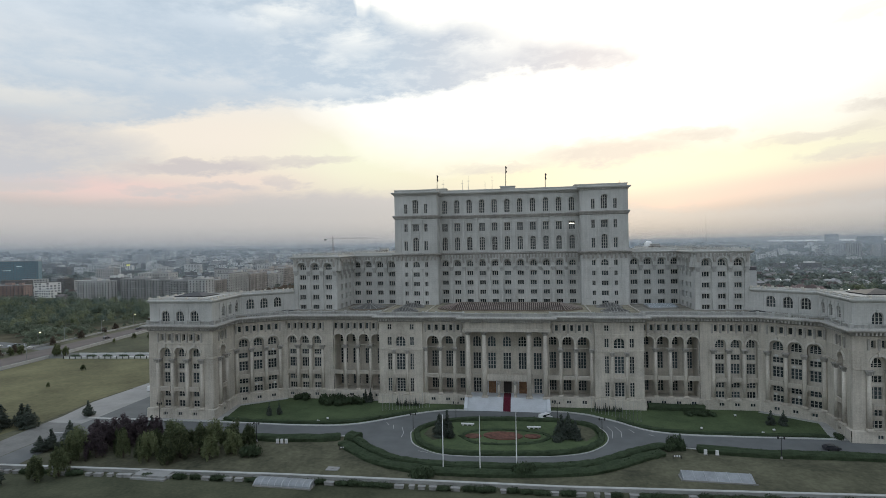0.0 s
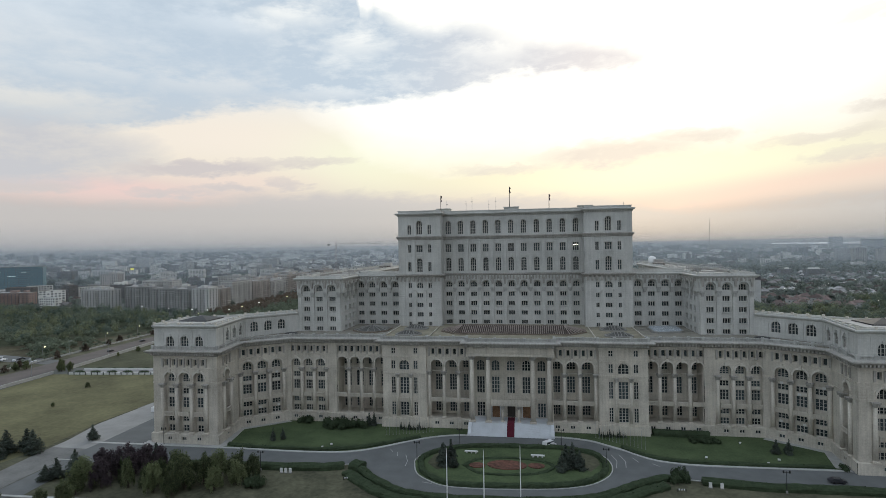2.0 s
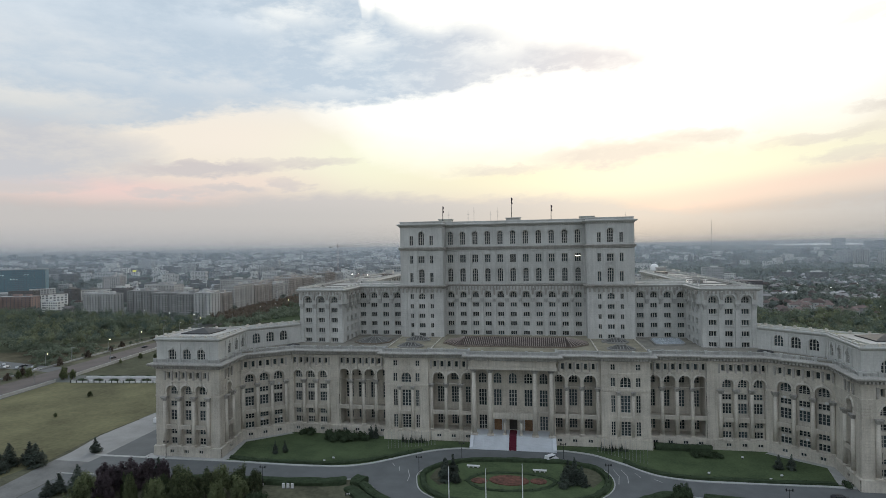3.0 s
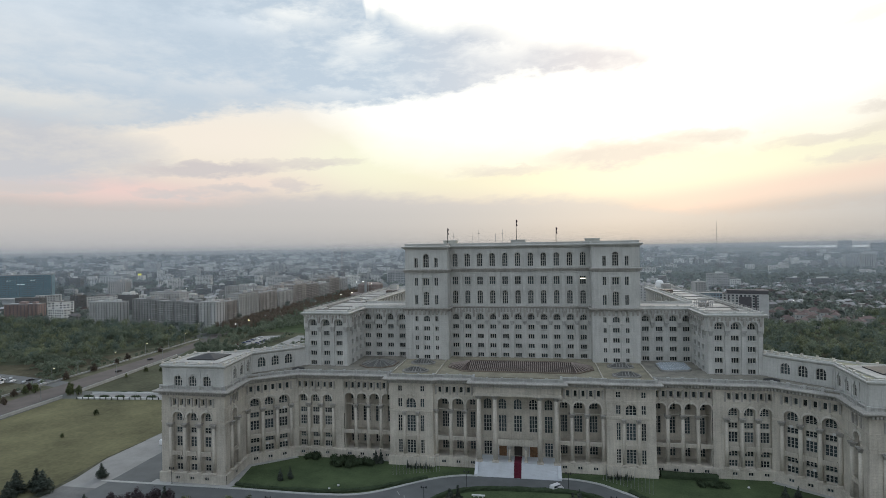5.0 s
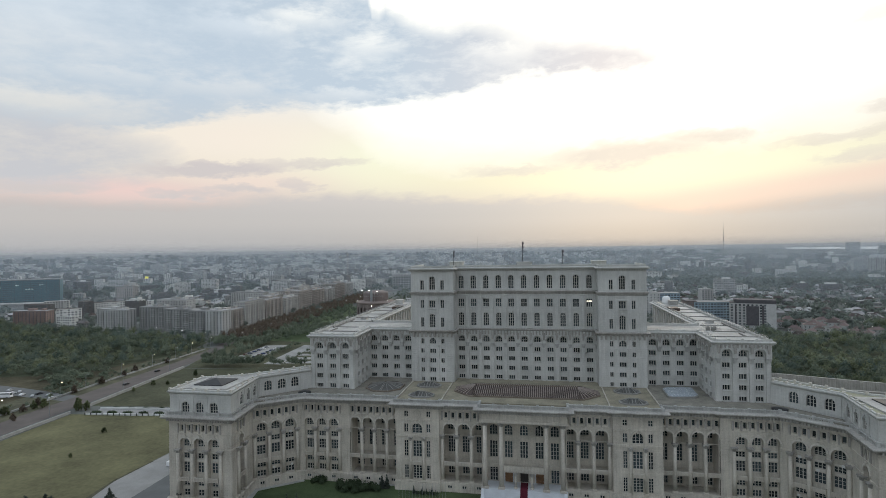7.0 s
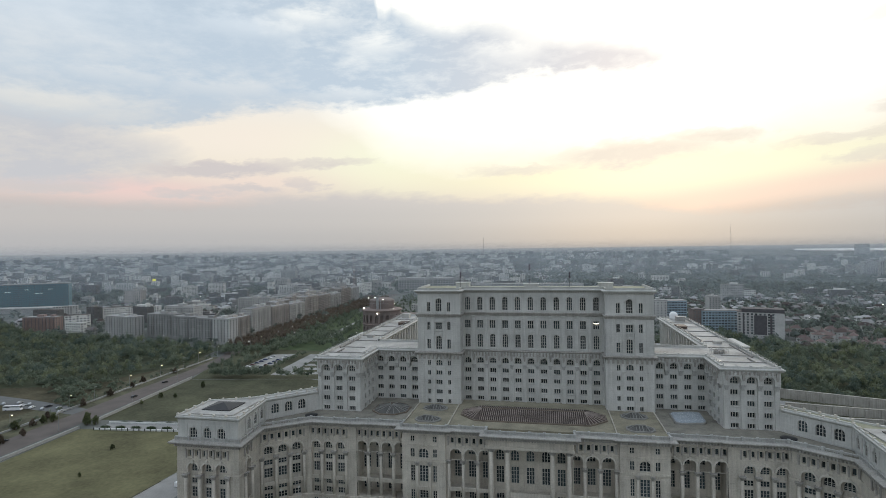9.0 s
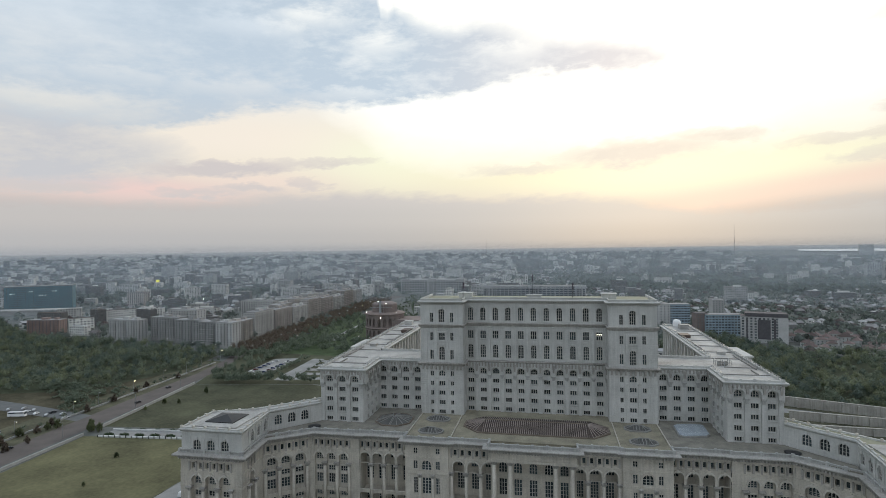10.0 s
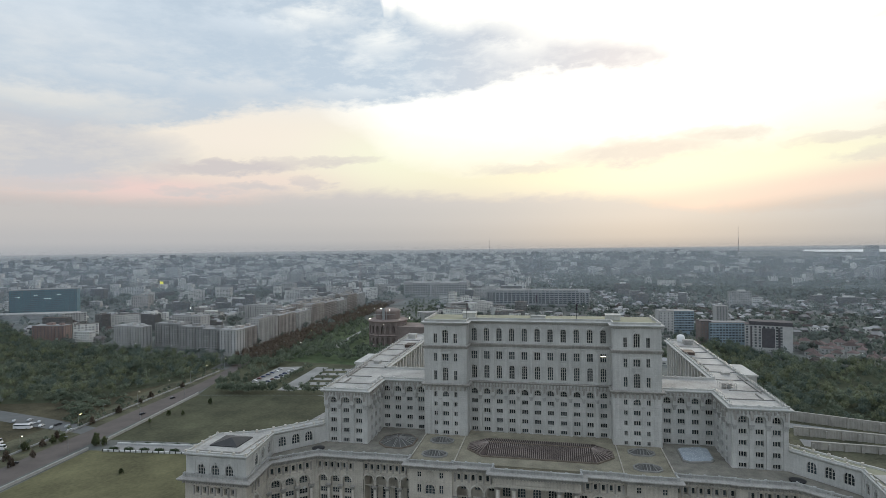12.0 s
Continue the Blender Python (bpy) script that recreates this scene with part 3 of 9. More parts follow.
def centres(s, length, list_of):
    return list_of if s > 0 else [length - c for c in reversed(list_of)]


# -- repeated carved pieces, made once --
def column_meshes(r, h, name):
    shaft, cap, foot = Shape(), Shape(), Shape()
    shaft.tube(0, 0, [(r, 0.7), (r * 0.98, h * 0.4), (r * 0.86, h - 1.5)], 12)
    foot.box(-r * 1.4, r * 1.4, -r * 1.4, r * 1.4, 0, 0.35).tube(0, 0, [(r * 1.3, 0.35), (r * 1.35, 0.5), (r * 1.1, 0.7)], 12)
    cap.tube(0, 0, [(r * 0.86, h - 1.5), (r * 0.95, h - 1.3), (r * 1.1, h - 0.8), (r * 1.45, h - 0.35)], 8)
    cap.box(-r * 1.5, r * 1.5, -r * 1.5, r * 1.5, h - 0.35, h)
    for dx, dy in ((-1, -1), (1, -1), (-1, 1), (1, 1)):
        cap.tube(dx * r * 1.05, dy * r * 1.05, [(0.1, h - 1.1), (0.28, h - 0.6), (0.2, h - 0.35)], 6)
    return shaft.mesh(name, STONE, True), cap.mesh("capital", STONE_DIRTY_SHADE), foot.mesh("column_base", STONE_TRIM)


COLUMN = {}


def column(m, x, y, z, r, h):
    key = (r, round(h, 2))
    if key not in COLUMN:
        COLUMN[key] = column_meshes(r, h, "column")
    a, b, c = COLUMN[key]
    col = part("column", a, STONE, palace, m=m @ Matrix.Translation((x, y, z)))
    part("capital", b, STONE, col)
    part("column_base", c, STONE, col)


def balcony_pieces(w, d=1.0):
    """A stone balcony: slab, rail, posts, consoles, back panel and balusters."""
    row = Shape()
    n = int(w / 0.42)
    for i in range(1, n):
        x = -w / 2 + w * i / n
        row.box(x - 0.08, x + 0.08, -d - 0.02, -d + 0.1, 0.3, 1.3)
    out = [("slab", Shape().box(-w / 2, w / 2, -d, 0.1, 0, 0.3).mesh("balcony", STONE_TRIM), "", STONE_TRIM),
           ("rail", Shape().box(-w / 2, w / 2, -d, -d + 0.18, 1.3, 1.55).mesh("rail", STONE_PALE), "", STONE_PALE),
           ("balcony_panel", Shape().box(-w / 2 + 0.12, w / 2 - 0.12, -d + 0.12, -d + 0.2, 0.28, 1.32).mesh("balcony_panel", STONE), "", STONE),
           ("balustrade", row.mesh("balustrade", STONE_TRIM), "stuff", STONE_TRIM)]
    for x in (-w / 2, w / 2 - 0.35):
        out.append(("post", Shape().box(x, x + 0.35, -d - 0.06, -d + 0.3, 0.3, 1.65).mesh("post", STONE_TRIM), "", STONE_TRIM))
        out.append(("side_rail", Shape().box(x + 0.02, x + 0.3, -d + 0.3, 0.1, 1.3, 1.55).mesh("side_rail", STONE_TRIM), "", STONE_TRIM))
        out.append(("console", Shape().box(x, x + 0.4, -d * 0.7, 0.1, -0.7, 0.0, top=(1, 1.3)).mesh("console", STONE_TRIM), "", STONE_TRIM))
    return out


BALCONY = {}


def balcony(m, x, y, z, w, d=1.0):
    if (w, d) not in BALCONY:
        BALCONY[(w, d)] = balcony_pieces(w, d)
    slab, *rest = BALCONY[(w, d)]
    bal = part("balcony", slab[1], STONE_TRIM, palace, m=m @ Matrix.Translation((x, y, z)))
    for name, mesh, kind, mat in rest:
        part(name, mesh, mat, bal, kind=kind)


def archivolt_mesh(r, t, d, mat):
    a = Shape()
    n = 10
    for i in range(n):
        p, q = math.pi * i / n, math.pi * (i + 1) / n
        c = [(k * math.cos(v), k * math.sin(v)) for v in (p, q) for k in (r, r + t)]
        (ax, az), (bx, bz), (ex, ez), (fx, fz) = c
        a.face((ax, -d, az), (ex, -d, ez), (fx, -d, fz), (bx, -d, bz))
        a.face((bx, -d, bz), (fx, -d, fz), (fx, 0, fz), (bx, 0, bz))
        a.face((ax, 0, az), (ex, 0, ez), (ex, -d, ez), (ax, -d, az))
    a.box(-0.3, 0.3, -d - 0.22, 0, r - 0.25, r + t + 0.45, top=(1.35, 1.0))
    return a.mesh("archivolt", mat)


ARCHIVOLT = {}


def archivolt(m, x, y, z, r, t=0.5, d=0.35, mat=None):
    mat = mat or STONE_TRIM
    key = (r, t, d, mat.name)
    if key not in ARCHIVOLT:
        ARCHIVOLT[key] = archivolt_mesh(r, t, d, mat)
    part("archivolt", ARCHIVOLT[key], mat, palace, m=m @ Matrix.Translation((x, y, z)))


PILASTER = {}


def pilaster(m, x, y, z0, z1, w, d, mat=None):
    mat = mat or STONE_UP
    key = (round(z1 - z0, 2), w, d, mat.name)
    if key not in PILASTER:
        h = z1 - z0
        p = Shape().box(-w / 2, w / 2, -d, 0.05, 0.5, h - 0.9)
        p.box(-w / 2 - 0.15, w / 2 + 0.15, -d - 0.12, 0.05, 0, 0.5)
        p.box(-w / 2 - 0.05, w / 2 + 0.05, -d - 0.05, 0.05, h - 0.9, h - 0.25, top=(1.35, 1.4))
        p.box(-w / 2 - 0.3, w / 2 + 0.3, -d - 0.25, 0.05, h - 0.25, h)
        PILASTER[key] = p.mesh("pilaster", mat)
    part("pilaster", PILASTER[key], mat, palace, m=m @ Matrix.Translation((x, y, z0)))


COURSE = {}


def rusticated(m, x0, x1, y, z0, z1, mat, course=0.92, proud=0.14):
    """A pier of separate stone courses with open joints between them."""
    n = max(1, round((z1 - z0) / course))
    h = (z1 - z0) / n
    w = x1 - x0
    key = (round(w, 2), round(h, 3), proud, mat.name)
    if key not in COURSE:
        COURSE[key] = Shape().box(0.01, w - 0.01, -proud, 0.05, 0.07, h - 0.07, top=(0.999, 0.94)).mesh("stone_course", mat)
    pier = part("rusticated_pier", Shape().box(x0, x1, y - proud * 0.35, y + 0.04, z0, z1), mat, palace, m=m)
    for i in range(n):
        part("stone_course", COURSE[key], mat, pier, m=Matrix.Translation((x0, y, z0 + i * h)))


CORBEL = {}


def corbels(m, x0, x1, y, z0, z1, step, w, d, mat):
    """Separate carved corbels under a cornice."""
    key = (round(z1 - z0, 2), w, d, mat.name)
    if key not in CORBEL:
        CORBEL[key] = Shape().box(-w / 2, w / 2, -d * 0.45, 0.05, 0, z1 - z0, top=(1, 2.0)).mesh("corbel", mat)
    n = max(1, round((x1 - x0) / step))
    for i in range(n):
        part("corbel", CORBEL[key], mat, palace, m=m @ Matrix.Translation((x0 + (x1 - x0) * (i + 0.5) / n, y, z0)))


# -- podium: bays between half columns --
def bay_wall(s, a, b, list_of, recess=1.35, big=4.3, balconies=True, half=True, piers=(0, 0), niche_top=25.6, frieze=True):
    """A windowed stretch of the lower storeys with arched bays."""
    m, length = pair(s, a, b)
    cs = centres(s, length, list_of)
    left, right = piers if s > 0 else piers[::-1]
    plinth = Shape()
    pierced(plinth, -0.7, length + 0.7, 0, 3.5, [(c, 1.7, 1.3, 2.5, False) for c in cs], 0.6, y=-0.75)
    plinth.face((-0.7, -0.75, 3.5), (length + 0.7, -0.75, 3.5), (length + 0.7, 0.1, 3.75), (-0.7, 0.1, 3.75))
    part("plinth", plinth, STONE, palace, m=m)
    sh = Shape()
    pierced(sh, 0, length, 3.5, 27.0, [(c, big, 3.6, niche_top, True) for c in cs], recess)
    part("wall", sh, STONE, palace, m=m)
    rows = [(3.9, 6.2, 2, False), (7.5, 9.4, 2, False), (12.5, 16.2, 3, False), (17.5, 19.5, 2, False), (21.9, 24.9, 2, True)]
    ww = 3.3 if big > 4 else 3.05
    inner = Shape()
    pierced(inner, cs[0] - big, cs[-1] + big, 3.5, 26.5, [(c, ww, zb, zt, arch) for c in cs for zb, zt, _, arch in rows], 0.3, y=recess)
    part("inner_wall", inner, STONE, palace, m=m)
    for c in cs:
        window(palace, m, c, -0.35, 1.3, 1.7, 1.2, nx=2, nz=1)
        for zb, zt, nz, arch in rows:
            window(palace, m, c, recess + 0.28, zb, ww, zt - zb, arch, 3, nz)
        if balconies:
            balcony(m, c, 0.35 if recess < 1.2 else 0.1, 10.0, big - 0.1)
        archivolt(m, c, 0, niche_top - big / 2, big / 2, 0.55, 0.38, STONE_PALE)
        for z0, z1 in ((16.4, 17.3), (19.7, 20.2), (3.6, 3.85)):
            part("sill", Shape().box(-1.5, 1.5, -0.2, 0.02, z0, z1), STONE_PALE, palace, m=m @ Matrix.Translation((c, recess, 0)))
    if half:
        step = cs[1] - cs[0] if len(cs) > 1 else 5.6
        edges = [c - step / 2 for c in cs] + [cs[-1] + step / 2]
        for e in edges:
            if 0.5 < e < length - 0.5:
                column(m, e, -0.3, 3.7, 0.74, 17.8)
    d, z0, z1 = (0.2, 20.7, 21.3) if recess < 1.2 else (0.3, 21.5, 22.2)
    for e0, e1 in zip([0] + [c + big / 2 for c in cs], [c - big / 2 for c in cs] + [length]):
        part("impost_band", Shape().box(e0, e1, -d, 0.02, z0, z1), STONE_TRIM, palace, m=m)
    if left:
        rusticated(m, 0, left, 0, 3.7, 27, STONE)
    if right:
        rusticated(m, length - right, length, 0, 3.7, 27, STONE)
    frieze_wall(m, length, cs[0] - 2.8, cs[-1] + 2.8, 2.8 if len(cs) > 1 else 2.6)
    return m, length, cs


def frieze_wall(m, length, x0, x1, step, w=1.22, zb=27.9, zt=30.2, y=0.0):
    n = max(1, round((x1 - x0) / step))
    xs = [x0 + (x1 - x0) * (i + 0.5) / n for i in range(n)]
    sh = Shape()
    pierced(sh, 0, length, 27.0, 32.2, [(x, w, zb, zt, False) for x in xs], 0.9, y=y)
    sh.box(0, length, y - 0.22, y + 0.02, 26.7, 27.05)
    part("frieze", sh, STONE, palace, m=m)
    for x in xs:
        window(palace, m, x, y + 0.85, zb, w, zt - zb, False, 1, 1)
    if "bracket" not in CORBEL:
        CORBEL["bracket"] = Shape().box(-0.28, 0.28, -0.35, 0.02, 0, 3.3, top=(1.2, 1.9)).mesh("bracket", STONE_DIRTY_SHADE)
    for x in [xs[0] - step / 2] + [v + step / 2 for v in xs]:
        part("bracket", CORBEL["bracket"], STONE_DIRTY_SHADE, palace, m=m @ Matrix.Translation((x, y, 27.3)))


def loggia(s, a, b, list_of, cols, depth, wr, ceiling_z=26.6):
    """An open arcade on round columns in front of tall windows."""
    m, length = pair(s, a, b)
    cs = centres(s, length, list_of)
    xs = centres(s, length, cols)
    step = cs[1] - cs[0]
    sh = Shape()
    big = step - 1.15
    holes = [(c, big, 21.6, 26.0, True) for c in cs]
    pierced(sh, 0, length, 21.6, 27.0, holes, 0.9)
    part("arcade", sh, STONE, palace, m=m)
    for c in cs:
        archivolt(m, c, 0, 26.0 - big / 2, big / 2, 0.5, 0.34, STONE_PALE)
        balcony(m, c, 0.15, 10.1, big, 0.9)
        window(palace, m, c, depth + 0.25, 4.4, 3.0, 5.2, False, 3, 4)
        window(palace, m, c, depth + 0.25, 12.8, 3.0, 6.3, False, 3, 5)
        window(palace, m, c, depth + 0.25, 21.7, 3.2, 3.7, True, 3, 2)
    for x in xs:
        column(m, x, 0.2, 3.7, 0.74, 17.9)
    inner = Shape()
    pierced(inner, 0, length, 3.7, 27.0, [h for c in cs for h in ((c, 3.0, 4.4, 9.6, False), (c, 3.0, 12.8, 19.1, False), (c, 3.2, 21.7, 25.4, True))], 0.3, y=depth)
    part("loggia_wall", inner, STONE, palace, m=m)
    part("loggia_floor", Shape().box(0, length, -0.5, depth + 0.2, 3.2, 3.72), STONE_TRIM, palace, m=m)
    part("loggia_ceiling", Shape().box(0, length, 0.9, depth + 0.2, ceiling_z, ceiling_z + 0.3), STONE_TRIM, palace, m=m)
    for e in (0.0, length - 0.35):
        part("loggia_end_wall", Shape().box(e, e + 0.35, 0.02, depth + 0.2, 3.7, 27.0), STONE, palace, m=m)
    part("gallery_slab", Shape().box(0, length, 0.2, depth, 9.9, 10.25), STONE_TRIM, palace, m=m)
    plinth = Shape()
    pierced(plinth, 0, length, 0, 3.5, [(c, 1.7, 1.3, 2.5, False) for c in cs], 0.6, y=-0.75)
    plinth.face((0, -0.75, 3.5), (length, -0.75, 3.5), (length, 0.1, 3.75), (0, 0.1, 3.75))
    part("plinth", plinth, STONE, palace, m=m)
    for c in cs:
        window(palace, m, c, -0.35, 1.3, 1.7, 1.2, nx=2, nz=1)
    frieze_wall(m, length, cs[0] - step / 2, cs[-1] + step / 2, wr)
    return m, length


def pylon(s):
    m, length = pair(s, (32.0, -70.4), (49.2, -70.4))
    mid = length / 2
    sh = Shape()
    holes = [(mid, 3.4, 4.4, 9.6, False), (mid, 3.4, 12.8, 19.1, False), (mid, 3.8, 21.9, 25.9, True)]
    for c in (mid - 4.4, mid + 4.4):
        holes += [(c, 1.6, 4.4, 9.6, False), (c, 1.6, 12.8, 19.1, False), (c, 1.6, 22.2, 25.5, False), (c, 1.6, 28.2, 30.4, False)]
    pierced(sh, 0, length, 3.5, 32.2, holes, 0.5)
    sh.face((0, 0, 3.5), (0, 0, 32.2), (0, 8, 32.2), (0, 8, 3.5))
    sh.face((length, 0, 3.5), (length, 8, 3.5), (length, 8, 32.2), (length, 0, 32.2))
    part("pylon_wall", sh, STONE, palace, m=m)
    for c, w, zb, zt, arch in holes:
        window(palace, m, c, 0.45, zb, w, zt - zb, arch, 3 if w > 2 else 2, 5 if zt - zb > 4.5 else 2)
    pl = Shape().box(-0.4, length + 0.4, -0.9, 8, 0, 3.4).box(-0.2, length + 0.2, -0.5, 8, 3.4, 3.75)
    part("plinth", pl, STONE, palace, m=m)
    trim = Shape().box(-0.05, length + 0.05, -0.3, 0.02, 20.6, 21.4).box(-0.05, length + 0.05, -0.2, 0.02, 26.7, 27.1)
    trim.box(mid - 4.95, mid + 4.95, -0.14, 0.02, 10.9, 11.6)
    for x in (0.35, length - 3.55):
        trim.box(x, x + 3.2, -0.12, 0.02, 4.2, 20.0)
        trim.box(x + 0.5, x + 2.7, -0.2, 0.02, 4.9, 19.3)
    part("pylon_trim", trim, STONE, palace, m=m)
    med = Shape()
    for i in range(16):
        p, q = 2 * math.pi * i / 16, 2 * math.pi * (i + 1) / 16
        for r0, r1, d in ((1.15, 1.5, 0.3), (0.0, 0.9, 0.16)):
            ring = [(mid + r * math.cos(v), -d, 29.4 + r * math.sin(v)) for v, r in ((p, r0), (q, r0), (q, r1), (p, r1))]
            med.face(*ring)
            med.face(ring[3], ring[2], (ring[2][0], 0, ring[2][2]), (ring[3][0], 0, ring[3][2]))
    part("medallion", med, STONE_TRIM, palace, m=m)
    for x in (mid - 2.55, mid + 2.55):
        column(m, x, -0.35, 3.7, 0.55, 16.9)
    archivolt(m, mid, 0, 24.0, 1.9, 0.6, 0.4)
    balcony(m, mid, 0.05, 10.0, 4.2, 1.1)


AIRCON = Shape().box(-0.45, 0.45, -0.38, 0.0, 0, 0.75).box(-0.32, 0.12, -0.4, -0.38, 0.1, 0.62).mesh("air_conditioner", SIGN_WHITE)


def centres_of_units(s, length):
    """Where air conditioners hang in the curved wings: along the wall, and height."""
    rows = [(5.0, 6.3), (6.6, 9.5), (10.6, 16.4), (12.0, 6.3), (16.2, 9.5), (17.6, 19.6), (5.4, 19.6), (11.6, 9.5)]
    return [(c_ if s > 0 else length - c_, z_) for c_, z_ in (rows if s > 0 else rows[::3])]


LONG = math.hypot(104.6 - 88.5, 79.0 - 67.2)
SIDE = math.hypot(104.6 - 102.6, 96.8 - 79.0)
for s in (-1, 1):
    loggia(s, (15.4, -69.5), (32.0, -69.5), [1.65, 7.15, 12.75], [4.4, 9.95, 15.6], 6.2, 2.75)
    pylon(s)
    loggia(s, (49.2, -66.6), (69.0, -66.6), [2.1, 7.3, 12.5, 17.7], [4.7, 9.9, 15.1], 6.4, 2.6)
    bay_wall(s, (69.0, -67.2), (88.5, -67.2), [7.0, 12.2, 17.4], recess=1.1, big=3.7, niche_top=25.2, piers=(3.8, 0))
    bay_wall(s, (88.5, -67.2), (104.6, -79.0), [LONG / 2 - 4.3, LONG / 2 + 1.2, LONG / 2 + 6.7], piers=(1.6, 0))
    bay_wall(s, (104.6, -79.0), (102.6, -96.8), [SIDE - 7.2], piers=(0, 3.2))
    bay_wall(s, (102.6, -96.8), (127.7, -96.8), [7.1, 12.8, 18.5], piers=(3.4, 3.4))
    m, length = pair(s, (88.5, -67.2), (104.6, -79.0))
    for c_, z_ in centres_of_units(s, length):
        part("air_conditioner", AIRCON, SIGN_WHITE, palace, m=m @ Matrix.Translation((c_, 1.32, z_)))
    m, length = pair(s, (127.7, -96.8), (127.7, -78.0))
    flank = Shape().box(0.03, length - 0.03, 0, 0.6, 0, 32.2)
    part("flank_wall", flank, STONE, palace, m=m)

# -- portico --
axis = Matrix.Translation((C, 0, 0))
inner = Shape()
holes = []
for x in (-11.5, -5.8, 0, 5.8, 11.5):
    holes += [(x, 3.0, 3.8, 9.6, False), (x, 3.0, 12.8, 19.1, False), (x, 3.1, 21.4, 25.4, True)]
pierced(inner, -15.4, 15.4, 3.7, 28.4, holes, 0.4, y=-66.2)
part("portico_wall", inner, STONE, palace, m=axis)
for x, w, zb, zt, arch in holes:
    window(palace, axis, x, -65.85, zb, w, zt - zb, arch, 3, 4 if zt - zb > 4.5 else 2)
part("portico_floor", Shape().box(-15.4, 15.4, -73.2, -65.0, 3.2, 3.7), MARBLE, palace, m=axis)
part("portico_ceiling", Shape().box(-15.4, 15.4, -69.6, -65.0, 27.9, 28.4), STONE_TRIM, palace, m=axis)
ent = Shape().box(-16.2, 16.2, -73.8, -69.3, 28.3, 29.3).box(-15.9, 15.9, -73.5, -69.2, 29.3, 31.9)
ent.box(-7.2, 7.2, -73.75, -73.4, 29.6, 31.5)
part("entablature", ent, STONE, palace, m=axis)
for x in (-14.2, -8.2, 8.2, 14.2):
    column(axis, x, -72.3, 3.7, 0.88, 24.6)
    br = Shape().box(x - 0.75, x + 0.75, -73.95, -73.4, 29.4, 31.8, top=(1.2, 1.0))
    part("bracket", br, STONE_TRIM, palace, m=axis)
gallery = Shape().box(-7.2, 7.2, -72.4, -66.3, 9.7, 10.2).box(-7.2, 7.2, -72.5, -72.25, 10.2, 12.1)
for x in (-7.0, -3.5, 0, 3.5, 7.0):
    gallery.box(x - 0.25, x + 0.25, -72.6, -72.15, 10.2, 12.2)
part("gallery", gallery, STONE, palace, m=axis)
for x in (-3.0, 3.0):
    column(axis, x, -71.6, 3.7, 0.45, 6.0)
for s in (-1, 1):
    balcony(axis, s * 11.2, -68.2, 10.1, 4.2, 1.0)
# Closed dark panel in the doorway stands for the unlit hall behind.
door = Shape().box(-1.8, 1.8, -66.0, -65.9, 3.72, 9.0)
part("door", door, DOORWAY_DARK, palace, "dark panel for the shade of the open entrance", m=axis)
BRONZE_DOOR = material("bronze_door_leaf", (0.20, 0.115, 0.062), 0.45, metal=0.35, spread=0.3, scale=0.8, fine=4.0, bump=0.1)
for x in (-5.8, 5.8):
    for side in (-1, 1):
        leaf_ = Shape().box(x + min(0, side * 1.42), x + max(0, side * 1.42), -66.42, -66.24, 3.72, 8.2)
        for k in range(4):
            leaf_.box(x + side * 0.71 - 0.5, x + side * 0.71 + 0.5, -66.5, -66.42, 3.95 + 1.05 * k, 4.8 + 1.05 * k, top=(0.85, 1.0))
        part("bronze_door", leaf_, BRONZE_DOOR, palace, "panelled bronze door leaf", m=axis)
    part("door_case", Shape().box(x - 1.75, x - 1.45, -66.5, -66.18, 3.7, 8.6).box(x + 1.45, x + 1.75, -66.5, -66.18, 3.7, 8.6).box(x - 1.9, x + 1.9, -66.6, -66.18, 8.25, 8.8), MARBLE, palace, "white marble door case", m=axis)

# -- podium cornice, parapet and roof terraces --
half_line = [(16.2, -73.4), (16.2, -69.6), (31.8, -69.6), (31.8, -70.5), (49.4, -70.5), (49.4, -66.7), (68.8, -66.7), (68.8, -67.3),
             (88.4, -67.3), (104.4, -79.0), (102.4, -96.9), (127.8, -96.9), (127.8, -78.0)]
line = [(C - x, y) for x, y in reversed(half_line)] + [(C + x, y) for x, y in half_line]
corn = Shape().sweep(line, [(0.0, 31.4), (0.4, 31.6), (0.6, 32.25), (1.7, 32.65), (2.1, 33.1), (2.1, 33.45), (0.9, 33.75), (-0.6, 33.8)])
part("cornice", corn, STONE_DIRTY_SHADE, palace)
rail = Shape().sweep(line, [(0.15, 33.7), (0.15, 34.0), (0.0, 34.0), (0.0, 34.65), (0.25, 34.65), (0.25, 34.95), (-0.35, 34.95), (-0.35, 34.65), (-0.1, 34.65), (-0.1, 33.7)])
part("parapet", rail, STONE_GREY, palace)
posts, mods = Shape(), Shape()
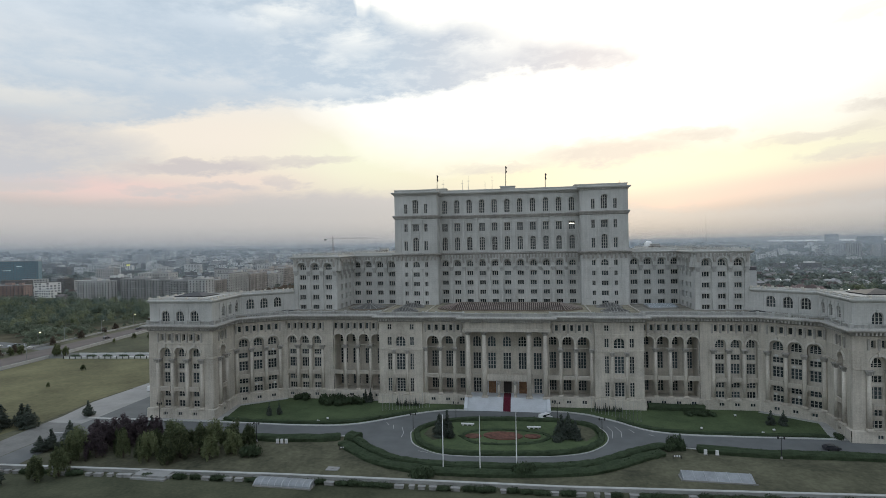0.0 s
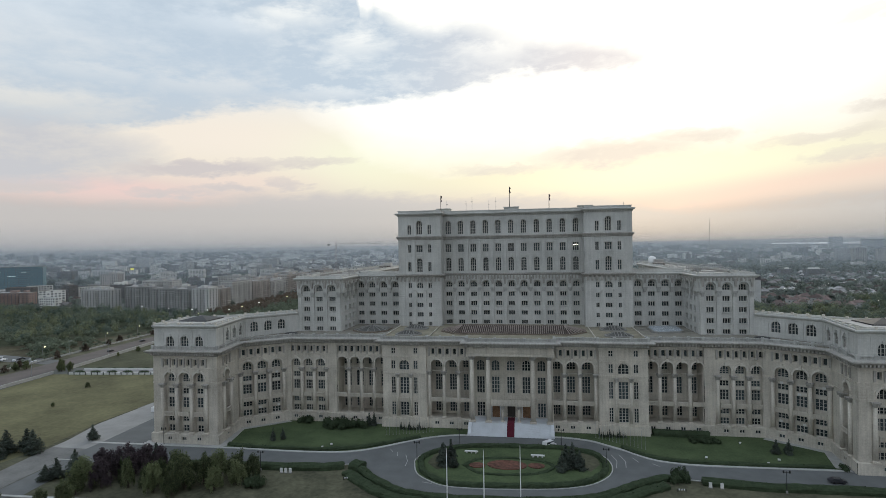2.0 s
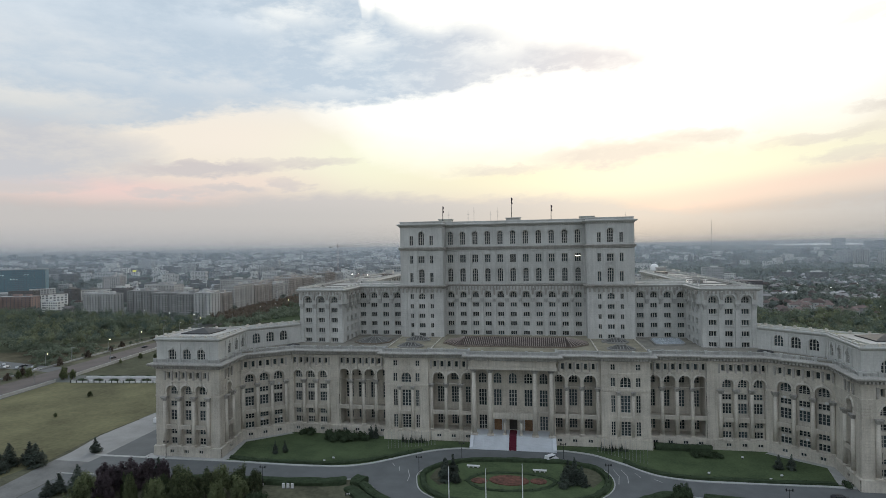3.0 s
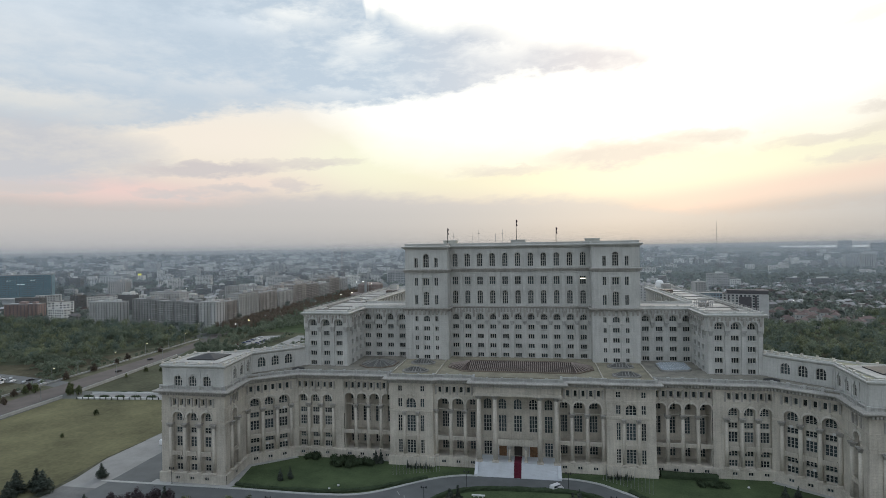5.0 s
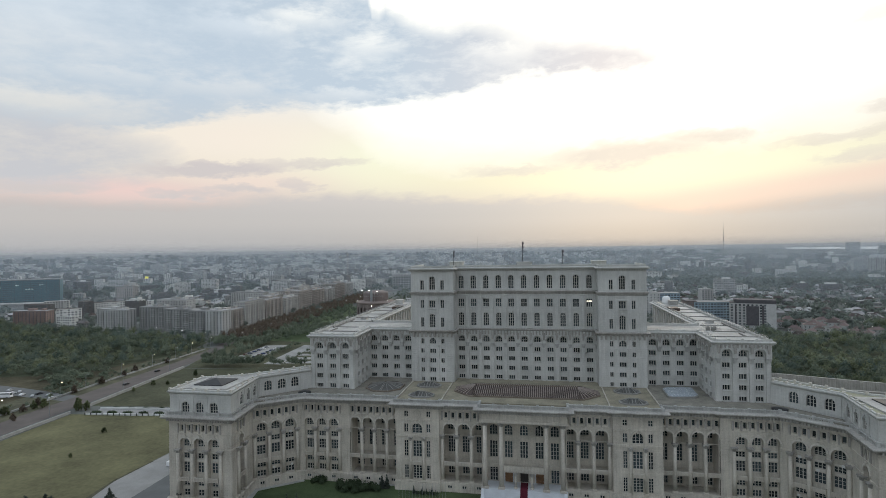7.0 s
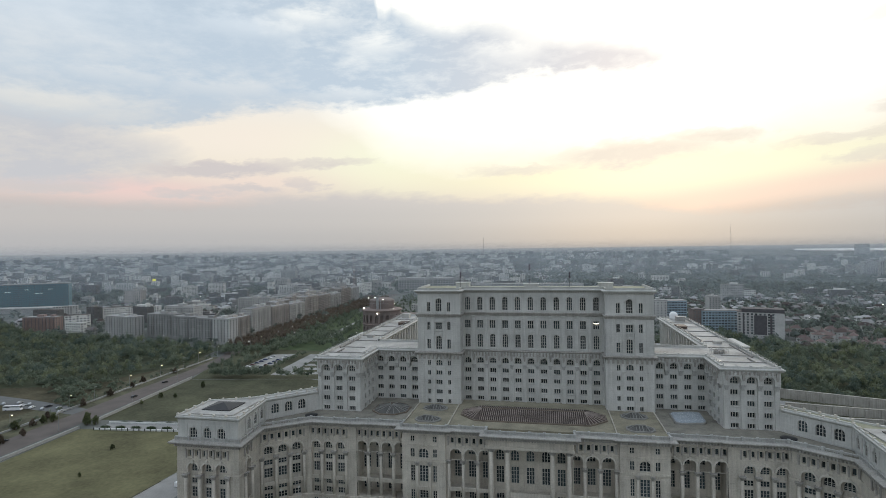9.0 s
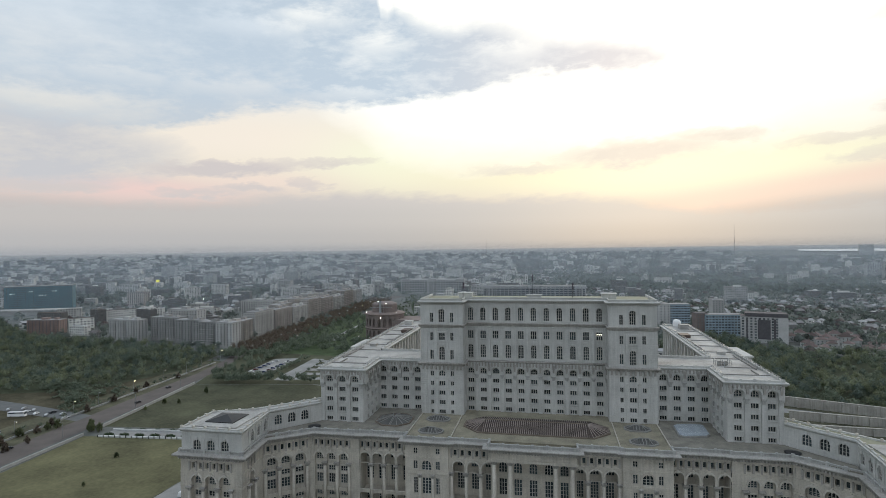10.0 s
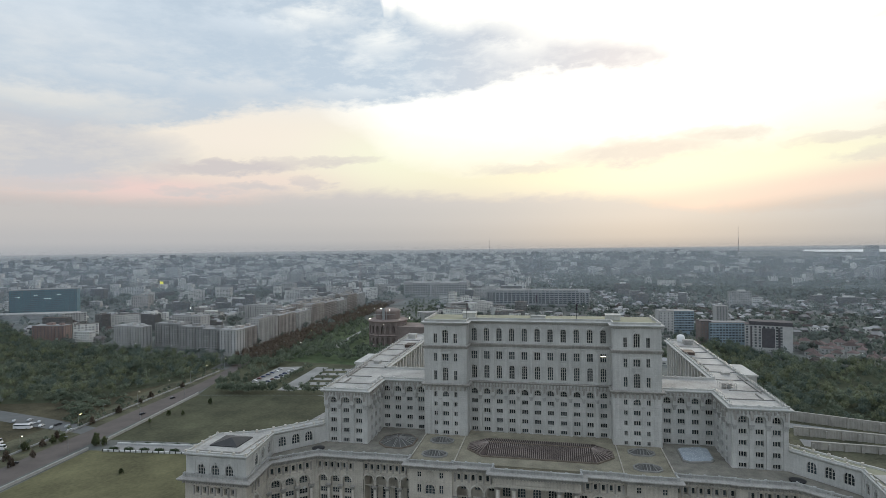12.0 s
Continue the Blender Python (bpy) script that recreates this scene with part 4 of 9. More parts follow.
for p, q in zip(line, line[1:]):
    m, length = along(p, q)
    if length < 3:
        continue
    n = max(1, round(length / 5.4))
    for i in range(n):
        x = length * i / n
        for dx, dy, z0, z1 in ((0.45, 0.45, 33.7, 35.2),):
            ring = [m @ Vector((x + a * dx, b * dy, 0)) for a, b in ((-1, -1), (1, -1), (1, 1), (-1, 1))]
            posts.prism([(v.x, v.y) for v in ring], z0, z1)
    k = max(1, round(length / 0.62))
    for i in range(k):
        x = length * (i + 0.5) / k
        if i % 9 == 0:
            continue
        ring = [m @ Vector((x + a * 0.11, -0.06 + b * 0.1, 0)) for a, b in ((-1, -1), (1, -1), (1, 1), (-1, 1))]
        posts.prism([(v.x, v.y) for v in ring], 34.0, 34.65)
    k = max(1, round(length / 1.05))
    for i in range(k):
        x = length * (i + 0.5) / k
        ring = [m @ Vector((x + a * 0.26, -0.85 + b * 0.85, 0)) for a, b in ((-1, -1), (1, -1), (1, 1), (-1, 1))]
        mods.prism([(v.x, v.y) for v in ring], 31.9, 32.65)
part("balustrade", posts, STONE_GREY, palace, kind="stuff")
part("modillion_band", mods, STONE_DIRTY_SHADE, palace, kind="stuff")

SIDE_FELT = material("grey_roof_felt", (0.215, 0.200, 0.165), 0.9, spread=0.28, scale=0.2, fine=2.0)
roof_mid = Shape().prism([(C - 49, -70), (C - 32, -70), (C - 31, -69), (C + 31, -69), (C + 32, -70), (C + 49, -70), (C + 49, -31), (C - 49, -31)], 33.4, 34.3)
part("terrace", roof_mid, TERRACE, palace, "ochre felt roof terrace")
for s in (-1, 1):
    ring = [(49.02, -66.4), (69, -66.4), (88.3, -67), (104, -79.0), (105.4, -72.4), (91.2, -57.6), (91.2, -33), (49.02, -33)]
    ring = [at(s, *p) for p in ring]
    if s < 0:
        ring.reverse()
    part("terrace", Shape().prism(ring, 33.4, 34.25), SIDE_FELT, palace, "grey side roof terrace")
    for x, d in ((31.2, 0.35), (49.0, 0.35)):
        kerb = Shape().box(*sorted((C + s * x, C + s * (x + d))), -68.4, -40, 34.25, 34.75)
        part("roof_kerb", kerb, STONE, palace)

# -- attic storey over the end pavilions --
AW = math.hypot(106 - 89.6, 72 - 55.6)
for s in (-1, 1):
    for a, b, list_of, w, zb, zt in (
            ((89.6, -55.6), (106.0, -72.0), [AW - 15.2, AW - 9.6, AW - 4.0], 3.1, 36.0, 40.2),
            ((106.0, -72.0), (102.9, -96.5), [3.5, 9.5, 15.5], 2.6, 35.6, 39.6),
            ((102.9, -96.5), (127.4, -96.5), [6.8, 12.5, 18.2], 3.1, 34.3, 38.6)):
        m, length = pair(s, a, b)
        cs = centres(s, length, list_of)
        sh = Shape()
        pierced(sh, 0, length, 33.4, 41.6, [(c, w, zb, zt, True) for c in cs], 0.5)
        part("attic_wall", sh, STONE_UP, palace, m=m)
        for c in cs:
            window(palace, m, c, 0.45, zb, w, zt - zb, True, 3, 2)
            archivolt(m, c, 0, zt - w / 2, w / 2, 0.3, 0.15, STONE_UP)
        tr = Shape()
        for e in [(cs[i] + cs[i + 1]) / 2 for i in range(2)] + [cs[0] - 2.9, cs[2] + 2.9]:
            tr.box(e - 0.5, e + 0.5, -0.15, 0.02, 34.0, 41.0)
        tr.box(0, length, -0.12, 0.02, 40.7, 41.1)
        part("attic_trim", tr, STONE_UP, palace, m=m)
    inner_line = [(90.6, -50.6), (90.6, -56.6), (106.0, -72.0), (102.9, -96.5), (127.4, -96.5), (127.4, -77.5), (113.0, -72.0), (108.0, -67.5), (90.6, -50.6)]
    ln = [at(s, *p) for p in inner_line]
    if s < 0:
        ln.reverse()
    cn = Shape().sweep(ln, [(0.0, 41.3), (0.3, 41.5), (0.7, 42.0), (0.7, 42.4), (0.2, 42.5), (0.2, 43.0), (-0.4, 43.0), (-0.4, 42.3)])
    part("attic_cornice", cn, STONE_UP, palace)
    crest = Shape()
    for p, q in zip(ln, ln[1:]):
        m, length = along(p, q)
        n = max(1, round(length / 4.6))
        for i in range(n):
            ring = [m @ Vector((length * i / n + a * 0.38, 0.1 + b * 0.38, 0)) for a, b in ((-1, -1), (1, -1), (1, 1), (-1, 1))]
            crest.prism([(v.x, v.y) for v in ring], 42.45, 43.45)
    part("parapet_crest", crest, STONE_PALE, palace, kind="stuff")
    ring = [at(s, *p) for p in ((90.6, -50.6), (108.0, -67.5), (113.0, -72.0), (127.4, -77.5), (127.4, -96.5), (102.9, -96.5), (106.0, -72.0), (90.6, -56.6))]
    if s > 0:
        ring.reverse()
    part("attic_roof", Shape().prism(ring, 41.7, 42.45), ROOF if s < 0 else ROOF_GREEN, palace, "flat pale roof of the end pavilion")
    for a, b in (((127.4, -96.5), (127.4, -77.5)), ((127.4, -77.5), (113.0, -72.0)), ((113.0, -72.0), (108.0, -67.5)), ((108.0, -67.5), (90.6, -50.6))):
        m, length = pair(s, a, b)
        part("attic_back_wall", Shape().box(0.02, length - 0.02, 0, 0.5, 33.4 if a[1] < -90 else 0, 41.69), STONE_UP, palace, m=m)
    raised = Shape().box(*sorted((C + s * 106.5, C + s * 124.5)), -94.5, -76.5, 42.45, 42.95)
    part("roof_upstand", raised, ROOF, palace)
    sky_l = Shape().box(*sorted((C + s * 110.2, C + s * 121.8)), -90.5, -79.6, 42.96, 43.3)
    sky_l.box(*sorted((C + s * 110.5, C + s * 121.5)), -90.2, -79.9, 43.3, 44.6, top=(0.04, 0.04))
    part("pavilion_skylight", sky_l, DARK_METAL, palace, "dark low pyramid skylight")
    dish = Shape().tube(C + s * 89.6, -64.3, [(2.6, 34.25), (2.7, 34.7), (2.2, 34.9), (0.4, 35.2)], 18, squash=0.9)
    part("roof_vent", dish, DARK_METAL, palace, "round dark roof grating")

# -- office storeys above the podium: blocks, links and tower --
ROWS = [(34.4, 36.2), (38.4, 40.4), (42.6, 44.6), (46.8, 48.8)]


def office_wall(m, length, cs, w=2.7, mat=None, corner=(0, 0), deep_cornice=True):
    mat = mat or STONE_UP
    sh = Shape()
    holes = [(c, w, zb, zt, False) for c in cs for zb, zt in ROWS] + [(c, w + 0.1, 51.0, 53.5, True) for c in cs]
    pierced(sh, 0, length, 33.4, 56.2, holes, 0.8)
    part("wall", sh, mat, palace, m=m)
    for c, ww, zb, zt, arch in holes:
        window(palace, m, c, 0.72, zb, ww, zt - zb, arch, 3, 1)
    sill = Shape().box(-w / 2 - 0.18, w / 2 + 0.18, -0.24, 0.02, -0.3, -0.02).mesh("sill", mat)
    lintel = Shape().box(-w / 2 - 0.12, w / 2 + 0.12, -0.16, 0.02, 0.05, 0.28).mesh("lintel", mat)
    for c in cs:
        for zb, zt in ROWS:
            part("sill", sill, mat, palace, m=m @ Matrix.Translation((c, 0, zb)))
            part("lintel", lintel, mat, palace, m=m @ Matrix.Translation((c, 0, zt)))
        archivolt(m, c, -0.95, 52.3, 1.95, 0.42, 0.28, mat)
    # blind arcade standing proud under the cornice, on carved corbels
    arc = Shape()
    pierced(arc, 0, length, 50.5, 56.2, [(c, 3.9, 50.5, 54.25, True) for c in cs], 0.97, y=-0.95)
    arc.f = [f for f in arc.f if max(arc.v[i][2] for i in f) > 50.51]
    rims = [0.0] + [e for c in cs for e in (c - 1.95, c + 1.95)] + [length]
    for e0, e1 in zip(rims[::2], rims[1::2]):
        arc.face((e0, -0.95, 50.5), (e0, 0, 50.5), (e1, 0, 50.5), (e1, -0.95, 50.5))
    for e in (0.0, length):
        arc.face((e, -0.95, 50.5), (e, 0, 50.5), (e, 0, 56.2), (e, -0.95, 56.2))
    part("blind_arcade", arc, mat, palace, m=m)
    step = cs[1] - cs[0]
    if "foot" not in CORBEL:
        CORBEL["foot"] = Shape().box(-0.5, 0.5, -0.65, 0.02, 48.6, 50.1, top=(1.5, 1.8)).box(-0.8, 0.8, -1.2, 0.02, 50.1, 50.75, top=(1.2, 1.1)).mesh("carved_corbel", STONE_GREY)
        CORBEL["keyed"] = Shape().box(-0.32, 0.32, -1.4, -0.93, 52.4, 55.4, top=(1.7, 1.6)).mesh("bracket", STONE_DIRTY_SHADE)
    for e in [c - step / 2 for c in cs] + [cs[-1] + step / 2]:
        part("carved_corbel", CORBEL["foot"], STONE_GREY, palace, m=m @ Matrix.Translation((e, 0, 0)))
        part("bracket", CORBEL["keyed"], STONE_DIRTY_SHADE, palace, m=m @ Matrix.Translation((e, 0, 0)))


def pilasters_between(m, cs, z0, z1, w, d, mat=None):
    step = cs[1] - cs[0]
    for e in [c - step / 2 for c in cs] + [cs[-1] + step / 2]:
        pilaster(m, e, 0, z0, z1, w, d, mat)


for s in (-1, 1):
    m, length = pair(s, (49.8, -34.0), (71.0, -34.0))
    cs = centres(s, length, [3.1, 8.6, 14.1, 19.4])
    office_wall(m, length, cs)
    corbels(m, 0, length, -0.93, 54.5, 55.8, 1.4, 0.6, 0.9, STONE_DIRTY_SHADE)
    m, length = pair(s, (71.0, -34.0), (71.0, -55.5))
    cs = centres(s, length, [5.4, 10.7, 16.0])
    office_wall(m, length, cs, w=2.2)
    corbels(m, 0, length, -0.93, 54.5, 55.8, 1.4, 0.6, 0.9, STONE_DIRTY_SHADE)
    m, length = pair(s, (71.0, -55.5), (90.4, -55.5))
    cs = centres(s, length, [3.95, 9.7, 15.45])
    office_wall(m, length, cs)
    pilasters_between(m, cs, 34.3, 50.2, 1.5, 0.5)
    corbels(m, 0, length, -0.93, 54.5, 55.8, 1.4, 0.6, 0.9, STONE_DIRTY_SHADE)
    # outer flank, wing behind, roofs
    m, length = pair(s, (90.4, -55.5), (90.4, 88.0))
    part("flank_wall", Shape().box(0.03, length - 0.03, 0, 0.6, 0, 56.2), STONE_UP, palace, m=m)
    ring = [(71.2, -55.3), (90.2, -55.3), (91.5, 88), (76.5, 88), (76.5, -13.0), (50.0, -13.0), (50.0, -33.8), (71.2, -33.8)]
    ring = [at(s, *p) for p in ring]
    if s < 0:
        ring.reverse()
    part("wing_roof", Shape().prism(ring, 54.0, 56.6), ROOF, palace, "long flat pale grey roof with seams")
    court = Shape().box(*sorted((C + s * 76.5, C + s * 77.5)), -13, 88, 20, 54.2)
    court.box(*sorted((C + s * 49.8, C + s * 76.5)), -14, -13, 20, 54.2).box(*sorted((C + s * 76.5, C + s * 91)), 87, 88, 0, 54.2)
    part("court_wall", court, STONE_UP, palace)
    for i in range(16):
        m = Matrix.Translation((C + s * 76.3, -8 + 6.0 * i, 0)) @ Matrix.Rotation(-s * math.pi / 2, 4, "Z")
        pilaster(m, 0, 0, 30, 55.6, 1.4, 0.8)
    for i, y in enumerate((-44.5, -31.5, -13.5, 2.0, 18.0, 34.0, 50.0, 66.0)):
        seam = Shape().box(*sorted((C + s * (72.0 if y < -34 else 77.4), C + s * 90.4)), y, y + 0.35, 56.58, 56.95)
        part("roof_seam", seam, ROOF_JOINT, palace)
    path = [at(s, *p) for p in ((49.8, -34.0), (71.0, -34.0), (71.0, -55.5), (90.4, -55.5), (91.5, 88.0), (76.5, 88.0), (76.5, -13.0), (50.0, -13.0))]
    if s < 0:
        path.reverse()
    cn = Shape().sweep(path, [(0.0, 55.3), (0.6, 55.5), (1.2, 56.0), (1.5, 56.4), (1.5, 56.7), (0.3, 56.8), (0.3, 57.5), (-0.4, 57.5), (-0.4, 56.5)])
    part("roof_cornice", cn, STONE_UP, palace)
    posts = Shape()
    for p, q in zip(path, path[1:]):
        m, length = along(p, q)
        n = max(1, round(length / 5.5))
        for i in range(n):
            ring = [m @ Vector((length * i / n + a * 0.4, 0.05 + b * 0.42, 0)) for a, b in ((-1, -1), (1, -1), (1, 1), (-1, 1))]
            posts.prism([(v.x, v.y) for v in ring], 56.7, 57.85)
    part("parapet_crest", posts, STONE_UP, palace, kind="stuff")
    for line_, back in (((90.0, -54.6, 91.0, 87.0), 0), ((77.2, -12.4, 77.2, 87.0), 1), ((71.6, -54.6, 71.6, -34.6), 2)):
        xa, ya, xb, yb = line_
        m_, run = along((C + s * xa, ya), (C + s * xb, yb))
        n_ = int(run / 2.6)
        rail_ = Shape().box(0, run, -0.04, 0.04, 58.35, 58.45).box(0, run, -0.03, 0.03, 57.9, 57.97)
        for i in range(n_ + 1):
            rail_.box(run * i / n_ - 0.05, run * i / n_ + 0.05, -0.05, 0.05, 56.6, 58.45)
        part("roof_railing", rail_, GREY_METAL, palace, m=m_, kind="stuff")
    for x_, y_, len_ in ((88.6, -20.0, 28.0), (79.2, 22.0, 34.0), (86.0, -40.0, 8.0)):
        duct = Shape().box(*sorted((C + s * x_ - 0.25, C + s * x_ + 0.25)), y_ - len_ / 2, y_ + len_ / 2, 56.75, 57.15)
        for i in range(int(len_ / 4)):
            duct.box(C + s * x_ - 0.4, C + s * x_ + 0.4, y_ - len_ / 2 + 4 * i, y_ - len_ / 2 + 4 * i + 0.3, 56.58, 56.78)
        part("roof_duct", duct, ROOF_JOINT, palace)
    annex = Shape().box(*sorted((C + s * 91, C + s * 106)), 22, 46, 0, 50.5).box(*sorted((C + s * 90.8, C + s * 106.6)), 21.4, 46.6, 50.5, 51.4)
    part("side_annex", annex, STONE_UP, palace)
    for x, y, dx, dy, h in ((84.5, -2, 1.6, 1.6, 1.1), (79.5, 46, 2.5, 4.0, 1.4), (86, 76, 2.4, 2.4, 2.6)):
        hut = Shape().box(*sorted((C + s * (x - dx), C + s * (x + dx))), y - dy, y + dy, 56.6, 56.6 + h)
        hut.box(*sorted((C + s * (x - dx - 0.2), C + s * (x + dx + 0.2))), y - dy - 0.2, y + dy + 0.2, 56.6 + h, 56.8 + h)
        part("roof_hut", hut, RUST if y == 46 else ROOF, palace)

# plant on the eastern wing's roof: a railed pen of cooling units and a white tank
pen = Shape()
for x in (C + 75.4, C + 78.2, C + 81.0):
    for y in (-29.0, -26.3, -23.6):
        pen.box(x - 0.08, x + 0.08, y - 0.08, y + 0.08, 56.6, 59.0)
for z in (57.7, 58.9):
    for y in (-29.0, -23.6):
        pen.box(C + 75.4, C + 81.0, y - 0.06, y + 0.06, z, z + 0.12)
    for x in (C + 75.4, C + 81.0):
        pen.box(x - 0.06, x + 0.06, -29.0, -23.6, z, z + 0.12)
part("plant_railing", pen, GREY_METAL, palace, "grey steel railing round roof plant")
for x, y in ((76.6, -27.6), (78.6, -27.4), (77.4, -25.0), (79.8, -25.4)):
    unit = Shape().box(C + x - 0.7, C + x + 0.7, y - 0.6, y + 0.6, 56.6, 57.9).tube(C + x, y, [(0.5, 57.9), (0.5, 58.05), (0.42, 58.1), (0.05, 58.1)], 12)
    part("cooling_unit", unit, ROOF_JOINT, palace, "grey boxy cooling unit with a fan")
part("roof_tank", Shape().tube(C + 84.0, 84.0, [(2.2, 56.6), (2.4, 57.4), (2.4, 59.6), (2.0, 60.6), (1.0, 61.2), (0.05, 61.4)], 16), WHITE_PAINT, palace, "round white tank on the roof", smooth=True)

# tower
TOWER = [(-49.8, -14.0), (-49.8, -39.5), (-30.8, -39.5), (-30.8, -31.8), (30.8, -31.8), (30.8, -39.5), (49.8, -39.5), (49.8, -14.0)]
tower_line = [(C + x, y) for x, y in TOWER]
m, length = along((C - 30.8, -31.8), (C + 30.8, -31.8))
cs = [length / 2 + 5.62 * i - 0.4 for i in range(-5, 6)]
office_wall(m, length, cs)
pilasters_between(m, cs, 34.3, 50.6, 1.3, 0.7)
up = Shape()
holes = [h for c in cs for h in ((c, 2.4, 58.1, 64.2, True), (c, 2.6, 66.7, 70.3, False))]
pierced(up, 0, length, 56.0, 72.9, holes, 0.8)
part("wall", up, STONE_UP, palace, m=m)
pilasters_between(m, cs, 57.3, 72.4, 1.2, 0.7)
top = Shape()
tops = [(c, 2.4, 74.8, 80.8, True) for c in cs]
pierced(top, 0, length, 72.8, 83.6, tops, 0.8)
part("wall", top, STONE_UP, palace, m=m)
for i, (c, w, zb, zt, arch) in enumerate(holes + tops):
    win = window(palace, m, c, 0.72, zb, w, zt - zb, arch, 3, 4 if arch else 2)
    if not arch and abs(c - cs[-1]) < 0.1:
        for dx in (-0.8, 0.0, 0.8):
            part("ceiling_light", Shape().box(dx - 0.28, dx + 0.28, -0.03, 0.0, 2.3, 2.75), LIT, win, "lit ceiling lamp")
for c in cs:
    archivolt(m, c, 0, 79.6, 1.35, 0.5, 0.5, STONE_UP)
    archivolt(m, c, 0, 63.0, 1.3, 0.22, 0.16, STONE_UP)
    for z0, z1, d in ((64.9, 65.9, 0.18), (66.4, 66.68, 0.25), (70.4, 70.7, 0.25), (57.2, 58.05, 0.35)):
        part("sill", Shape().box(-1.4, 1.4, -d, 0.02, z0, z1), STONE_UP, palace, m=m @ Matrix.Translation((c, 0, 0)))
corbels(m, 0, length, -0.93, 54.5, 56.2, 1.4, 0.6, 1.1, STONE_DIRTY_SHADE)
for s in (-1, 1):
    m, length = pair(s, (30.8, -39.5), (49.8, -39.5))
    mid = length / 2
    sh = Shape()
    holes = [(mid, 2.7, zb, zt, False) for zb, zt in ROWS] + [(mid, 2.9, 51.0, 53.6, True), (mid, 2.5, 58.1, 64.2, True), (mid, 2.7, 66.9, 70.0, False), (mid, 2.5, 74.8, 80.8, True)]
    for c in (mid - 4.5, mid + 4.5):
        holes += [(c, 1.4, zb, zt, False) for zb, zt in ROWS] + [(c, 1.4, 51.0, 53.3, False), (c, 1.5, 58.4, 62.6, False), (c, 1.5, 66.7, 70.3, False), (c, 1.5, 74.8, 79.0, False)]
    pierced(sh, 0, length, 33.4, 83.6, holes, 0.8)
    part("wall", sh, STONE_UP, palace, m=m)
    for c, w, zb, zt, arch in holes:
        window(palace, m, c, 0.72, zb, w, zt - zb, arch, 3 if w > 2 else 2, 4 if zt - zb > 5 else (2 if zt - zb > 3 else 1))
    for z0, z1 in ((34.3, 55.0), (57.2, 72.4)):
        for a, b in ((0, 2.9), (length - 2.9, length)):
            rusticated(m, a, b, 0, z0, z1, STONE_UP, 0.95, 0.2)
    for c in (mid - 2.4, mid + 2.4):
        pilaster(m, c, 0, 34.3, 50.4, 1.0, 0.3)
        pilaster(m, c, 0, 57.4, 72.2, 1.0, 0.3)
    archivolt(m, mid, 0, 52.1, 1.75, 0.45, 0.3, STONE_UP)
    archivolt(m, mid, 0, 79.55, 1.4, 0.5, 0.5, STONE_UP)
    archivolt(m, mid, 0, 62.95, 1.35, 0.3, 0.2, STONE_UP)
    corbels(m, 0, length, 0, 54.0, 56.2, 1.9, 0.8, 1.3, STONE_DIRTY_SHADE)
    for name_, half_, d, z0, z1 in (("apron_panel", 1.6, 0.15, 64.8, 65.8), ("sill", 2.0, 0.35, 66.3, 66.85), ("lintel", 2.1, 0.45, 70.2, 70.8)):
        part(name_, Shape().box(mid - half_, mid + half_, -d, 0.02, z0, z1), STONE_UP, palace, m=m)
    # returns towards the recessed centre, and the flanks
    m, length = pair(s, (30.8, -31.8), (30.8, -39.5))
    part("return_wall", Shape().box(0.03, length - 0.03, 0, 0.4, 33.4, 83.6), STONE_UP, palace, m=m)
    for z0, z1 in ((34.3, 55.0), (57.2, 72.4)):
        rusticated(m, 0.4, length - 0.05, 0, z0, z1, STONE_UP, 0.95, 0.2)
    m, length = pair(s, (49.8, -39.5), (49.8, -14.0))
    part("flank_wall", Shape().box(0.03, length - 0.03, 0, 0.4, 33.4, 83.6), STONE_UP, palace, m=m)
    for z0, z1 in ((34.3, 55.0), (57.2, 72.4), (74, 83)):
        rusticated(m, 0, 5, 0, z0, z1, STONE_UP, 0.95, 0.2)
for z, big in ((56.0, 1.35), (72.9, 0.9), (83.2, 1.35)):
    cn = Shape().sweep(tower_line, [(0.0, z - 0.5), (0.25, z - 0.4), (0.4, z), (big * 0.8, z + 0.35), (big, z + 0.75), (big, z + 1.0), (0.2, z + 1.15), (-0.4, z + 1.2)])
    part("string_course", cn, STONE_UP if z > 80 else STONE_DIRTY_SHADE, palace)
dent = Shape()
for p, q in zip(tower_line, tower_line[1:]):
    m, length = along(p, q)
    for z, step in ((55.75, 0.9), (72.75, 0.9), (83.05, 1.0)):
        n = max(1, round(length / step))
        for i in range(n):
            ring = [m @ Vector((length * (i + 0.5) / n + a * 0.24, -0.28 + b * 0.28, 0)) for a, b in ((-1, -1), (1, -1), (1, 1), (-1, 1))]
            dent.prism([(v.x, v.y) for v in ring], z - 0.15, z + 0.55)
part("dentil_band", dent, STONE_DIRTY_SHADE, palace, kind="stuff")
for s in (-1, 1):
    core = Shape().box(*sorted((C + s * 31.0, C + s * 49.5)), -38.4, -14.2, 33.5, 83.4)
    part("inner_core", core, STONE_UP, palace)
back = Shape().box(C - 49.8, C + 49.8, -14.3, -13.8, 33.4, 83.6)
part("back_wall", back, STONE_UP, palace)
rf = Shape().prism([(x, y) for x, y in tower_line], 83.0, 84.35)
part("tower_roof", rf, ROOF_GREEN, palace, "flat mossy felt roof of the tower")
rl = Shape().sweep(tower_line, [(0.0, 84.2), (0.0, 85.0), (0.15, 85.0), (0.15, 85.35), (-0.35, 85.35), (-0.35, 84.2)])
part("roof_parapet", rl, STONE_UP, palace)
